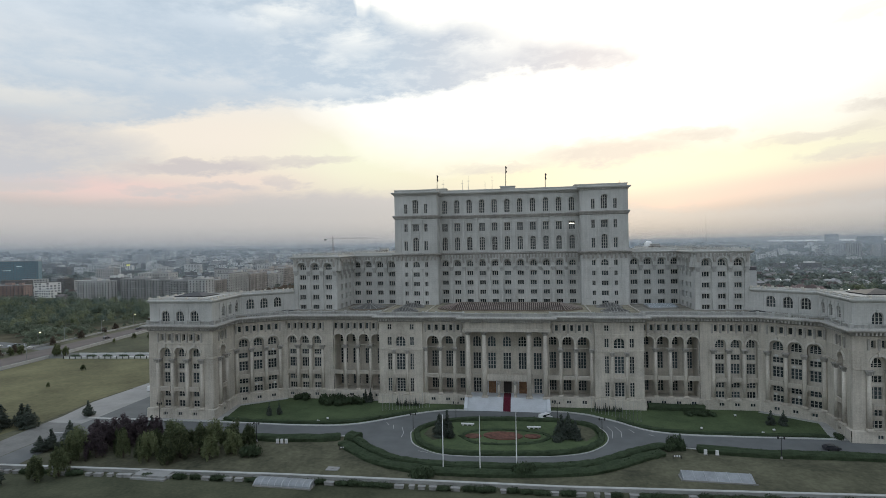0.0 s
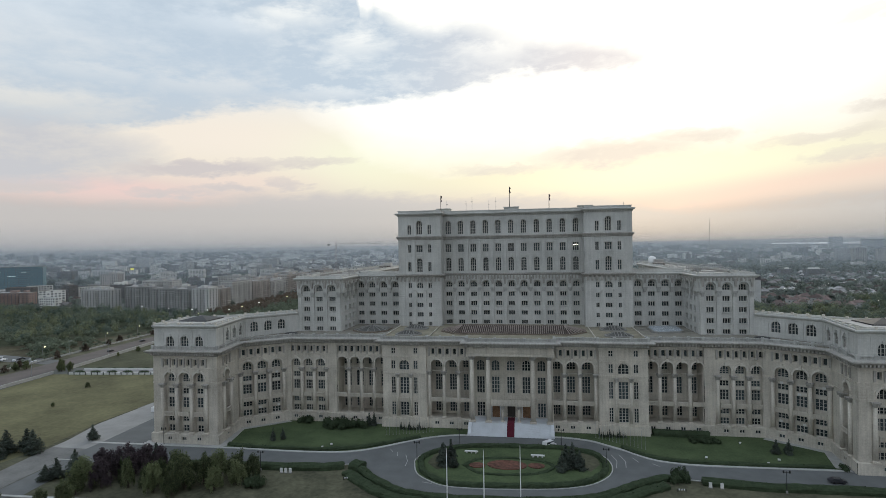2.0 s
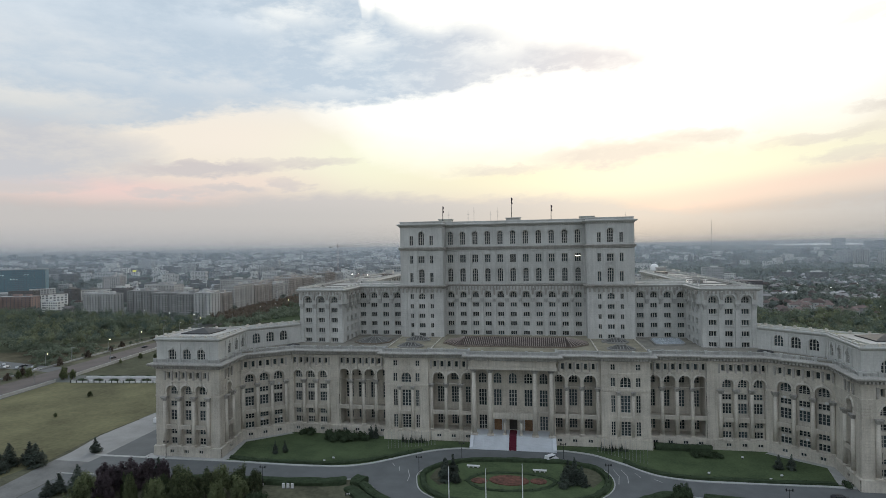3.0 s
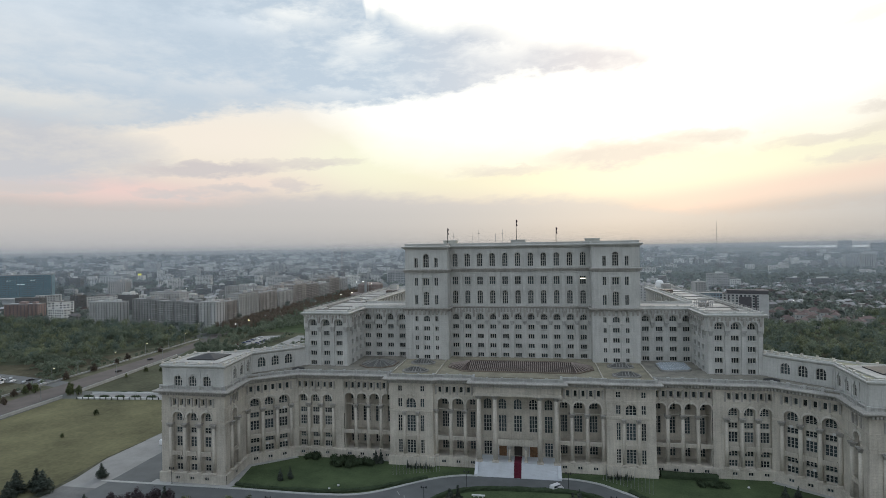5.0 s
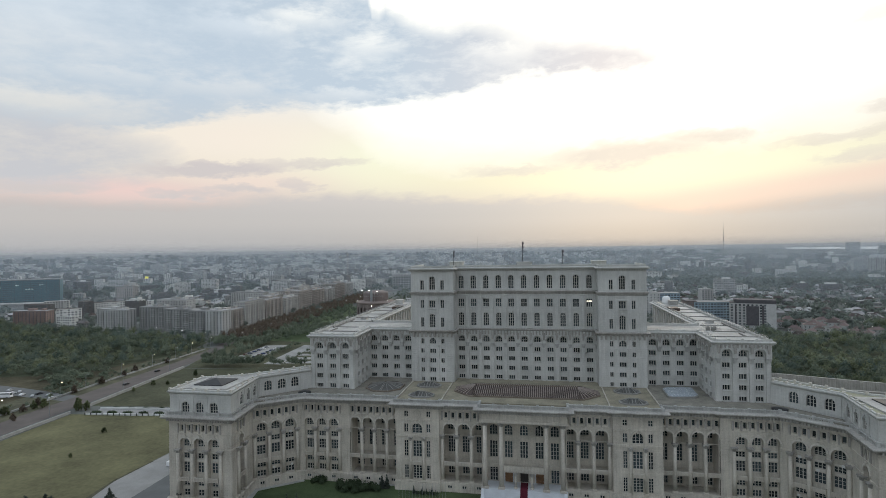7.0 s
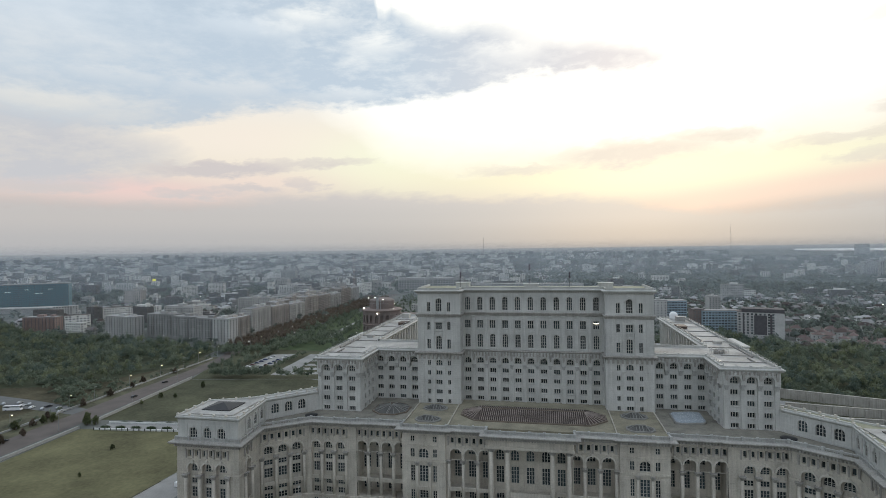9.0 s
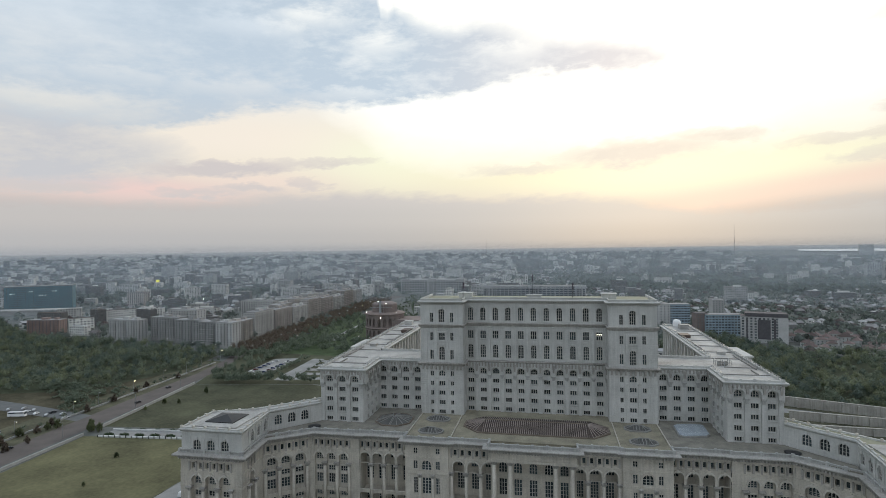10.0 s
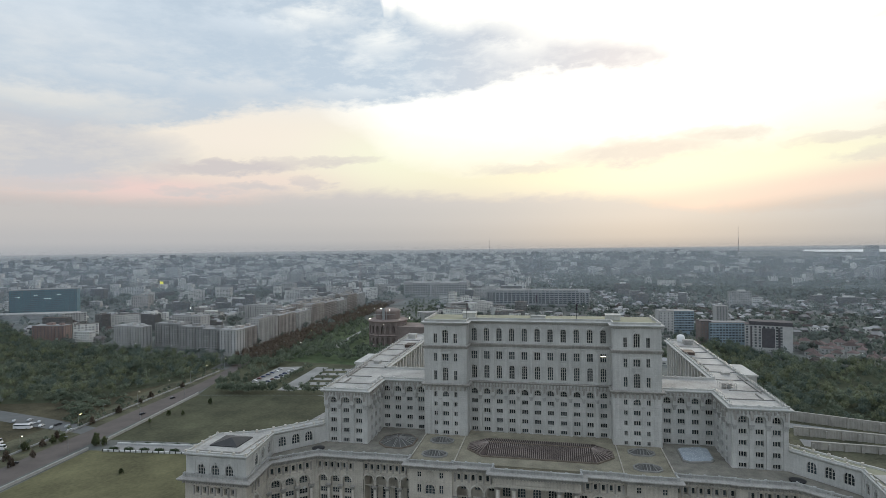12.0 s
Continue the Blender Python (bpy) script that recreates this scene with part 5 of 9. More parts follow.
for x, y, w, d, h in ((-31.5, -24, 3.0, 2.5, 2.2), (32.5, -24, 3.0, 2.5, 2.0), (0, -29.8, 3.2, 1.0, 1.9)):
    hut = Shape().box(C + x - w, C + x + w, y - d, y + d, 84.35, 84.35 + h).box(C + x - w - 0.3, C + x + w + 0.3, y - d - 0.3, y + d + 0.3, 84.35 + h, 84.7 + h)
    hut.box(C + x - w * 0.4, C + x - w * 0.1, y - d - 0.06, y - d, 84.4, 86.0)
    part("roof_hut", hut, STONE_UP, palace)


# -- louvred skylights on the terrace --
RIB = {}


def hipped_skylight(x0, x1, y0, y1, z, h, step, rib, panel, rim, cut=0.38, ridge=0.5):
    """A low hipped roof light with chamfered ends: stone rim, sloping panels and thin ribs down every slope."""
    w, d = x1 - x0, y1 - y0
    cx, cy = (x0 + x1) / 2, (y0 + y1) / 2
    k = d * cut
    outline = [(x0 + k, y0), (x1 - k, y0), (x1, y0 + k), (x1, y1 - k), (x1 - k, y1), (x0 + k, y1), (x0, y1 - k), (x0, y0 + k)]
    base = Shape().sweep(outline, [(-0.05, z), (0.55, z), (0.55, z + 0.5), (-0.05, z + 0.5)], closed=True)
    root = part("terrace_skylight", base, rim, palace, "low hipped roof light with thin ribs")
    a0, a1 = x0 + d * ridge, x1 - d * ridge
    if a1 <= a0:
        a0, a1 = cx - 0.3, cx + 0.3
    zt = z + 0.4 + h

    def spine(x):
        return (min(max(x, a0), a1), cy, zt)

    slope = Shape()
    for p, q in zip(outline, outline[1:] + outline[:1]):
        top = [spine(p[0]), spine(q[0])]
        pts = [(p[0], p[1], z + 0.4), (q[0], q[1], z + 0.4), top[1]] + ([top[0]] if abs(top[0][0] - top[1][0]) > 0.01 else [])
        slope.face(*pts)
    part("skylight_panel", slope, panel, root)

    def bar(p, q, t=0.10, up=0.25):
        p, q = Vector(p), Vector(q)
        u = q - p
        side = Vector((-u.y, u.x, 0)).normalized() * t
        lift = Vector((0, 0, up))
        sh = Shape()
        ring = [p + side, p - side, p - side + lift, p + side + lift]
        far_ = [v + u for v in ring]
        for i in range(4):
            j = (i + 1) % 4
            sh.face(tuple(ring[i]), tuple(ring[j]), tuple(far_[j]), tuple(far_[i]))
        sh.face(*[tuple(v) for v in ring])
        return sh

    n = int((a1 - a0) / step)
    if n > 2:
        for side in (y0, y1):
            key = (round(side - cy, 2), h, rib.name)
            if key not in RIB:
                RIB[key] = bar((0, side - cy, 0.4), (0, 0, 0.4 + h)).mesh("rib", rib)
            for i in range(n + 1):
                part("rib", RIB[key], rib, root, m=Matrix.Translation((a0 + (a1 - a0) * i / n, cy, z)))
    # fanned ribs on both ends
    for e, s_ in ((a0, -1), (a1, 1)):
        ends = [(p, q) for p, q in zip(outline, outline[1:] + outline[:1]) if (p[0] - e) * s_ > -1e-6 and (q[0] - e) * s_ > -1e-6]
        ends += [((e, y), (x0 + k if s_ < 0 else x1 - k, y)) for y in (y0, y1)]
        for p, q in ends:
            m_ = max(1, int(math.hypot(q[0] - p[0], q[1] - p[1]) / (step * 2.2)))
            for i in range(m_):
                f = i / m_
                part("rib", bar((p[0] + (q[0] - p[0]) * f, p[1] + (q[1] - p[1]) * f, z + 0.4), (e, cy, zt)), rib, root)
    part("ridge_cap", Shape().box(a0 - 0.2, a1 + 0.2, cy - 0.25, cy + 0.25, zt + 0.1, zt + 0.35), rim, root)


RUSTY_RIM = material("stained_brown_rim", (0.165, 0.135, 0.105), 0.85, spread=0.35, scale=0.5, fine=3.0)
DARK_STONE = material("dark_grating", (0.10, 0.098, 0.09), 0.8, spread=0.2)
RIB_PALE = material("brown_metal_rib", (0.30, 0.25, 0.22), 0.6, spread=0.2, bump=0)
BRONZE = material("bronze_roof_glazing", (0.052, 0.042, 0.037), 0.75, spread=0.4, scale=0.25, fine=2.0, tint=(0.078, 0.060, 0.052), spec=0.2)
hipped_skylight(C - 28.0, C + 29.0, -61.0, -42.0, 34.3, 1.9, 0.78, RIB_PALE, BRONZE, RUSTY_RIM, 0.34, 0.42)
for s in (-1, 1):
    for y in (-47.2, -62.4):
        hipped_skylight(C + s * 40.5 - 4.6, C + s * 40.5 + 4.6, y - 2.9, y + 2.9, 34.3, 1.2, 0.9, CONCRETE, DARK_STONE, CONCRETE, 0.3, 0.5)
hipped_skylight(C - 66.0, C - 51.8, -58.5, -43.0, 34.25, 1.7, 0.95, CONCRETE, DARK_STONE, RUSTY_RIM, 0.26, 0.44)
ring = [(55.0, -53.2), (57.0, -54.6), (65.5, -52.8), (67.0, -50.5), (67.4, -39.5), (64.8, -38.4), (56.8, -40.2), (55.2, -42.0)]
sk = part("terrace_skylight", Shape().prism(ring, 34.25, 34.9), CONCRETE, palace, "milky blue glass roof light")
part("skylight_panel", Shape().prism([((x - 61.2) * 0.93 + 61.2, (y + 46.5) * 0.93 - 46.5) for x, y in ring], 34.9, 35.15), SKYLIGHT, sk)

# -- steps and carpet --
steps = thing("staircase", "broad pale marble staircase before the portico", "staircase")
N_STEPS = 20
for i in range(N_STEPS):
    z = 3.7 - 3.7 * (i + 1) / (N_STEPS + 1)
    y = -72.9 - 0.235 * i
    part("step", Shape().box(C - 14.4, C + 14.4, y - 0.235, y + 0.02, z - 0.5 if z > 0.5 else 0, z), MARBLE, steps)
for s in (-1, 1):
    ck = Shape()
    ck.v += [(C + s * 14.4, -72.9, 0), (C + s * 14.4, -77.8, 0), (C + s * 14.4, -77.8, 0.9), (C + s * 14.4, -72.9, 4.1),
             (C + s * 15.6, -72.9, 0), (C + s * 15.6, -77.8, 0), (C + s * 15.6, -77.8, 0.9), (C + s * 15.6, -72.9, 4.1)]
    ck.f += [(0, 1, 2, 3), (4, 5, 6, 7), (1, 5, 6, 2), (3, 2, 6, 7), (0, 3, 7, 4)]
    part("cheek_wall", ck, MARBLE, steps)
carpet = Shape()
runs = [(-66.3, 3.73), (-73.23, 3.73)]
for i in range(N_STEPS):
    z = 3.7 - 3.7 * (i + 1) / (N_STEPS + 1)
    y = -72.9 - 0.235 * i
    if y - 0.26 < -73.25:
        runs += [(min(y - 0.02, -73.23), z + 0.03), (y - 0.26, z + 0.03)]
runs.append((runs[-1][0], 0.1))
carpet.v = [(C + e, y, z) for y, z in runs for e in (-1.35, 1.35)]
carpet.f = [(2 * i, 2 * i + 1, 2 * i + 3, 2 * i + 2) for i in range(len(runs) - 1)]
solid("carpet", carpet, CARPET, "long red carpet laid down the marble steps", "carpet")

# ---- ground, roads and lawns ----
CITY_GROUND = material("town_ground", (0.105, 0.115, 0.100), 0.95, spread=0.3, scale=0.012, fine=0.08, bump=0.0, tint=(0.145, 0.150, 0.138), spec=0.2)
RADII = [0, 60, 130, 220, 340, 500, 750, 1100, 1600, 2200, 2800, 3400, 4000, 4500, 4950]


def land(r):
    """Lifts the far ground so that its edge fits the horizon in the camera's view."""
    return 0.0 if r < 1600 else 62.0 * ((r - 1600) / 3350.0) ** 1.6


sheet = Shape()
SPOKES = 72
sheet.v.append((0, 0, 0))
for r in RADII[1:]:
    for i in range(SPOKES):
        a = 2 * math.pi * i / SPOKES
        sheet.v.append((r * math.cos(a), r * math.sin(a), land(r)))
for i in range(SPOKES):
    sheet.f.append((0, 1 + i, 1 + (i + 1) % SPOKES))
for k in range(len(RADII) - 2):
    for i in range(SPOKES):
        a, b, j = 1 + k * SPOKES, 1 + (k + 1) * SPOKES, (i + 1) % SPOKES
        sheet.f.append((a + i, b + i, b + j, a + j))
solid("ground", sheet, CITY_GROUND, kind="structure")


def flat(name, ring, z, mat, thick=0.0):
    sh = Shape()
    area = sum(a[0] * b[1] - b[0] * a[1] for a, b in zip(ring, ring[1:] + ring[:1]))
    if area < 0:
        ring = ring[::-1]
    if thick:
        sh.prism(ring, z - thick, z)
    else:
        sh.face(*[(x, y, z) for x, y in ring])
    return solid(name, sh, mat, kind="structure")


def smooth_line(pts, n=5):
    """A smooth curve through plan points."""
    out = []
    for i in range(len(pts) - 1):
        p0, p1, p2, p3 = (Vector(pts[max(0, min(len(pts) - 1, i + k))]) for k in (-1, 0, 1, 2))
        for j in range(n):
            t = j / n
            v = 0.5 * (2 * p1 + (p2 - p0) * t + (2 * p0 - 5 * p1 + 4 * p2 - p3) * t * t + (3 * p1 - p0 - 3 * p2 + p3) * t ** 3)
            out.append((v.x, v.y))
    out.append(tuple(pts[-1]))
    return out


flat("lawn_park", [(-320, -330), (330, -330), (330, -60), (-140, -60), (-320, -60)], 0.02, SCRUB)
FORE = material("rough_lawn", (0.052, 0.064, 0.035), 0.95, spread=0.35, scale=0.08, fine=1.2, bump=0.5, tint=(0.068, 0.070, 0.043), spec=0.2)
flat("lawn_fore", [(-200, -330), (300, -330), (300, -137.5), (89.5, -135.4), (17, -139.3), (-56, -140.4), (-139, -143.7), (-200, -147)], 0.04, FORE)
north_l = [(-150, -100.6), (-125.1, -100.2), (-96.7, -99.8), (-75.5, -100.2), (-63.4, -99.8), (-55.7, -98.9), (-48.6, -96.3), (-41.9, -91.8), (-35.1, -86.4), (-27.9, -81.6), (-20.2, -78.6), (-14.4, -78.0)]
north_r = [(15.4, -76.6), (20.3, -76.7), (27.9, -78.9), (33.1, -82.6), (38.1, -86.6), (41.9, -90.4), (46.5, -93.9), (53.4, -95.9), (61.5, -96.5), (77.7, -96.1), (93.6, -95.7), (110.1, -95.8), (150, -96.0)]
north = smooth_line(north_l) + smooth_line(north_r)
south = smooth_line([(-150, -115.5), (-92.6, -112.4), (-73.7, -111.3), (-56.2, -110.0), (-49.5, -107.6), (-44.0, -109.4), (-38.0, -116.0), (-29.6, -122.9), (-22.5, -125.6), (-13.0, -126.6), (-2.3, -126.2), (9.7, -125.0), (17.2, -123.8), (24.7, -121.0),
                     (31.5, -116.0), (38.6, -110.2), (45.5, -106.2), (57.8, -107.4), (72.1, -108.8), (86.8, -108.4), (107.6, -108.4), (150, -109)])
flat("road_forecourt", north + south[::-1], 0.06, ASPHALT)
flat("lawn_west", [(-150, -98), (-99.0, -97.0), (-104.5, -78.5), (-88, -66), (-49, -66), (-49, -70.5), (-31.5, -70.5), (-15.6, -71)] + smooth_line(north_l)[::-1], 0.05, LAWN)
flat("lawn_east", smooth_line(north_r) + [(150, -92), (104, -92), (103.5, -78.5), (88, -66), (50, -66), (49, -70.5), (32, -70.5), (16.5, -71)], 0.05, LAWN)
for line_, side in ((smooth_line(north_l), 1), (smooth_line(north_r), 1), (south, -1)):
    kb = Shape().sweep(line_, [(0.0, 0.02), (0.0, 0.2), (-(1.25 if side > 0 else 0.55) * side, 0.2), (-(1.25 if side > 0 else 0.55) * side, 0.02)])
    solid("kerb", kb, KERB, kind="structure")
flat("path_west", [(-130.5, -99.2), (-130.5, -96.0), (-103.5, -95.6), (-106, -79.5), (-90, -67.8), (-87.0, -69.5), (-101.5, -80.5), (-98.6, -97.4), (-101, -99.3)], 0.14, PATH, 0.1)
flat("path_east", [(131, -94.4), (131, -92.0), (104.4, -92.2), (106.5, -79.5), (90, -67.8), (87.5, -69.6), (101.8, -80.2), (98.6, -92.8), (101, -94.0)], 0.14, PATH, 0.1)
flat("path_front_west", [(-68, -68.6), (-49.5, -68.6), (-49.5, -67.4), (-68, -67.4)], 0.14, PATH, 0.1)
flat("path_front_east", [(69, -68.6), (50, -68.6), (50, -67.4), (69, -67.4)], 0.14, PATH, 0.1)
isle = [(-29.2, -103.4), (-28.8, -99.6), (-25.4, -94.4), (-18.4, -89.9), (-9.0, -87.3), (0.7, -86.6), (10.5, -86.2), (19.7, -86.3), (28.0, -89.2), (31.4, -93.8), (32.3, -99.5), (31.4, -104.8), (28.7, -109.6), (24.1, -114.0), (17.0, -117.0), (8.0, -118.6), (-6.0, -120.0), (-16.4, -119.6), (-22.1, -116.6), (-26.8, -111.6)]
isle = smooth_line(isle + isle[:1], 4)[:-1]
flat("island_lawn", isle, 0.2, LAWN, 0.18)
solid("kerb", Shape().sweep(isle[::-1], [(0.0, 0.02), (0.35, 0.02), (0.35, 0.24), (0.0, 0.24)], closed=True), KERB, kind="structure")
ic = (1.6, -103.0)


def scaled(ring, k, c):
    return [(c[0] + (x - c[0]) * k, c[1] + (y - c[1]) * k) for x, y in ring]


flat("gravel_patch_west", [(-25, -104), (-24, -97), (-20, -93), (-17.5, -97), (-18, -106), (-21, -109)], 0.225, SCRUB)
flat("gravel_patch_east", [(24, -90), (28.5, -93), (29, -99), (25.5, -105), (21.5, -100)], 0.225, SCRUB)


# road paint: curved dashes
def dash(p, q, w=0.22):
    p, q = Vector(p), Vector(q)
    u = (q - p).normalized()
    n = Vector((-u.y, u.x)) * w / 2
    return [tuple(p + n), tuple(p - n), tuple(q - n), tuple(q + n)]


paint = Shape()
for p, q in (((-33.5, -98), (-31.8, -103)), ((-31.8, -103), (-31.6, -107)), ((-37, -96), (-36, -99.5)), ((36, -90), (37.2, -95)), ((37.2, -95), (36.6, -100)),
             ((40, -92), (41.2, -95.5)), ((45, -96), (47, -98)), ((33.5, -90), (34.6, -95)), ((34.6, -95), (33.6, -101)), ((-40, -93.5), (-38.5, -96)),
             ((28, -108), (31, -104)), ((-24, -117.6), (-21, -118.5))):
    paint.face(*[(x, y, 0.07) for x, y in dash(p, q, 0.2)])
solid("road_paint", paint, KERB, kind="structure")

OLD_PAVING = material("worn_tarmac", (0.150, 0.150, 0.142), 0.9, spread=0.25, scale=0.12, fine=1.5)
# west side: paved avenue, drive, dry field, highway
flat("path_avenue", [(-162.4, -40), (-164.7, -81.4), (-161.1, -99.7), (-161.0, -106.0), (-147.0, -106.0), (-146.6, -97.5), (-147.2, -40)], 0.10, PAVING)
flat("road_avenue", [(-161.0, -106.0), (-160.8, -111.3), (-159.4, -124.7), (-156, -160), (-146, -160), (-147.0, -124.8), (-147.2, -111.6), (-147.0, -106.0)], 0.10, OLD_PAVING)
flat("path_avenue_back", [(-162.4, -40), (-147.2, -40), (-128, 10), (-104, 60), (-104, 120), (-150, 120), (-160, 40)], 0.10, PAVING)
flat("road_drive", [(-147.0, -60), (-146.6, -97.5), (-147.2, -111.6), (-146.7, -124.8), (-146, -160), (-134, -160), (-137.2, -126.1), (-132.6, -108.4), (-128, -98), (-129, -60)], 0.08, ASPHALT)
flat("field_dry", [(-262, -5), (-254, -4), (-200, 1.5), (-172, 0), (-163.5, -50), (-166, -80), (-163, -106), (-166, -122), (-190, -160), (-255, -160), (-258, -60)], 0.05, DRY_GRASS)
WILD_GRASS = material("dry_wild_grass", (0.066, 0.066, 0.042), 0.95, spread=0.5, scale=0.05, fine=0.6, bump=0.5, tint=(0.078, 0.070, 0.045), spec=0.1)
FIELD = material("olive_field_grass", (0.074, 0.077, 0.046), 0.95, spread=0.46, scale=0.03, fine=0.5, bump=0.5, spec=0.2)
flat("field_back", [(-264, 12), (-275.0, 111.6), (-179.3, 127), (-148, 115), (-160, 40), (-168, 18), (-216, 16)], 0.05, FIELD)
flat("road_highway", [(-278, -330), (-262, -110), (-270.4, 0.4), (-276.1, 80.4), (-281.6, 127.8), (-295.4, 198.7), (-312.2, 280.4), (-330, 292), (-306.5, 197.1), (-298.7, 147.8), (-295.4, 74.4), (-291.1, 16.6), (-283, -110), (-300, -330)], 0.09, ASPHALT_ROAD)
flat("verge", [(-283, -110), (-291.1, 16.6), (-295.4, 74.4), (-298.7, 147.8), (-306.5, 197.1), (-330, 200), (-322, 60), (-330, -110)], 0.06, SCRUB)
flat("verge_west", [(-330, -330), (-320, -110), (-316, 60), (-330, 200), (-345, 236), (-520, 275), (-900, 420), (-1000, 200), (-700, -330)], 0.05, WILD_GRASS)
flat("church_green", [(-292, 245), (-292, 330), (-312, 560), (-150, 560), (-90, 420), (-100, 255), (-190, 236)], 0.06, LAWN)
flat("path_green", [(-247, 318), (-251, 326), (-258, 400), (-263, 480), (-258, 482), (-253, 400), (-245, 330), (-240, 322)], 0.10, PATH)
flat("road_boulevard", [(-312, 280), (-330, 292), (-344, 900), (-318, 900)], 0.10, ASPHALT_ROAD)
flat("road_side", [(-291, 18), (-291, 30), (-345, 42), (-420, 55), (-420, 40), (-345, 26)], 0.10, ASPHALT)
flat("verge_park", [(-275.5, 112.5), (-283.5, 140), (-297.5, 205), (-312, 276), (-292, 330), (-100, 255), (-104, 122), (-179, 128)], 0.045, FIELD)
CARPARK = material("pale_concrete_slabs", (0.265, 0.265, 0.252), 0.85, spread=0.24, scale=0.06, fine=0.8)
flat("car_park", [(-258, 163), (-261, 216), (-238, 222), (-236, 196), (-236, 150), (-250, 150)], 0.10, CARPARK)
flat("car_park_lane", [(-219, 136), (-223, 222), (-211, 222), (-204, 136)], 0.10, CARPARK)
flat("car_park_court", [(-206.5, 178), (-209, 222), (-165, 226), (-150, 150), (-160, 134), (-200, 136)], 0.095, FIELD)
for y0_ in (140.0, 156.0, 172.0, 190.0, 208.0):
    flat("car_park_row", [(-203 - 0.09 * (y0_ - 140), y0_), (-203.8 - 0.09 * (y0_ - 140), y0_ + 8.5), (-156, y0_ + 15), (-154, y0_ + 6.5)], 0.11, CARPARK)
flat("courtyard_east", [(106, 40), (150, 126), (268, 82), (268, 30), (140, -60), (106, -60)], 0.08, SCRUB)
flat("ramp_east", [(148, 106), (152, 116), (268, 78), (268, 71.5)], 0.12, PAVING)
flat("ramp_lower", [(148, 72), (150, 84), (268, 68), (268, 62.5)], 0.12, PAVING)
flat("courtyard_palace", [(-76, -13), (76, -13), (76, 100), (-76, 100)], 0.10, CONCRETE)

OLD_CONCRETE = material("weathered_concrete", (0.35, 0.335, 0.30), 0.9, spread=0.28, scale=0.15, fine=2.0, streaks=0.4)
# boundary walls
for x0, y0, x1, y1, h, w in ((-264, 10, -276.5, 115, 1.6, 0.5), (-258, -108, -263.5, -4, 1.4, 0.5), (-299, -60, -309, 190, 0.9, 0.5)):
    m, length = along((x0, y0), (x1, y1))
    wl = Shape().box(0, length, -w / 2, w / 2, 0, h).box(-0.1, length + 0.1, -w / 2 - 0.12, w / 2 + 0.12, h, h + 0.2)
    solid("boundary_wall", wl, KERB, "low pale concrete wall along the highway", "wall", m=m)
for a, b, h in (((150, 124), (268, 80), 6.0), ((150, 91), (268, 70), 5.0), ((150, 68), (268, 61), 4.0)):
    m, length = along(a, b)
    rt = Shape().box(0, length, 0, 1.0, 0, h).box(-0.2, length, -0.2, 1.2, h, h + 0.4)
    k = int(length / 8)
    for i in range(k):
        rt.box(i * 8.0, i * 8.0 + 1.3, -0.9, 0, 0, h - 0.6)
    solid("retaining_wall", rt, OLD_CONCRETE, "long pale concrete retaining wall with buttresses", "wall", m=m, group="terrace walls")
# low wall along the street in front
wall_line = [(-200, -146), (-139, -142.7), (-56, -139.4), (16.8, -138.3), (89.5, -134.4), (200, -130)]
fw = Shape().sweep(wall_line, [(0.35, 0), (0.35, 0.75), (0.5, 0.75), (0.5, 0.95), (-0.5, 0.95), (-0.5, 0.75), (-0.35, 0.75), (-0.35, 0)])
solid("front_wall", fw, KERB, "long low pale stone wall with a coping", "wall")


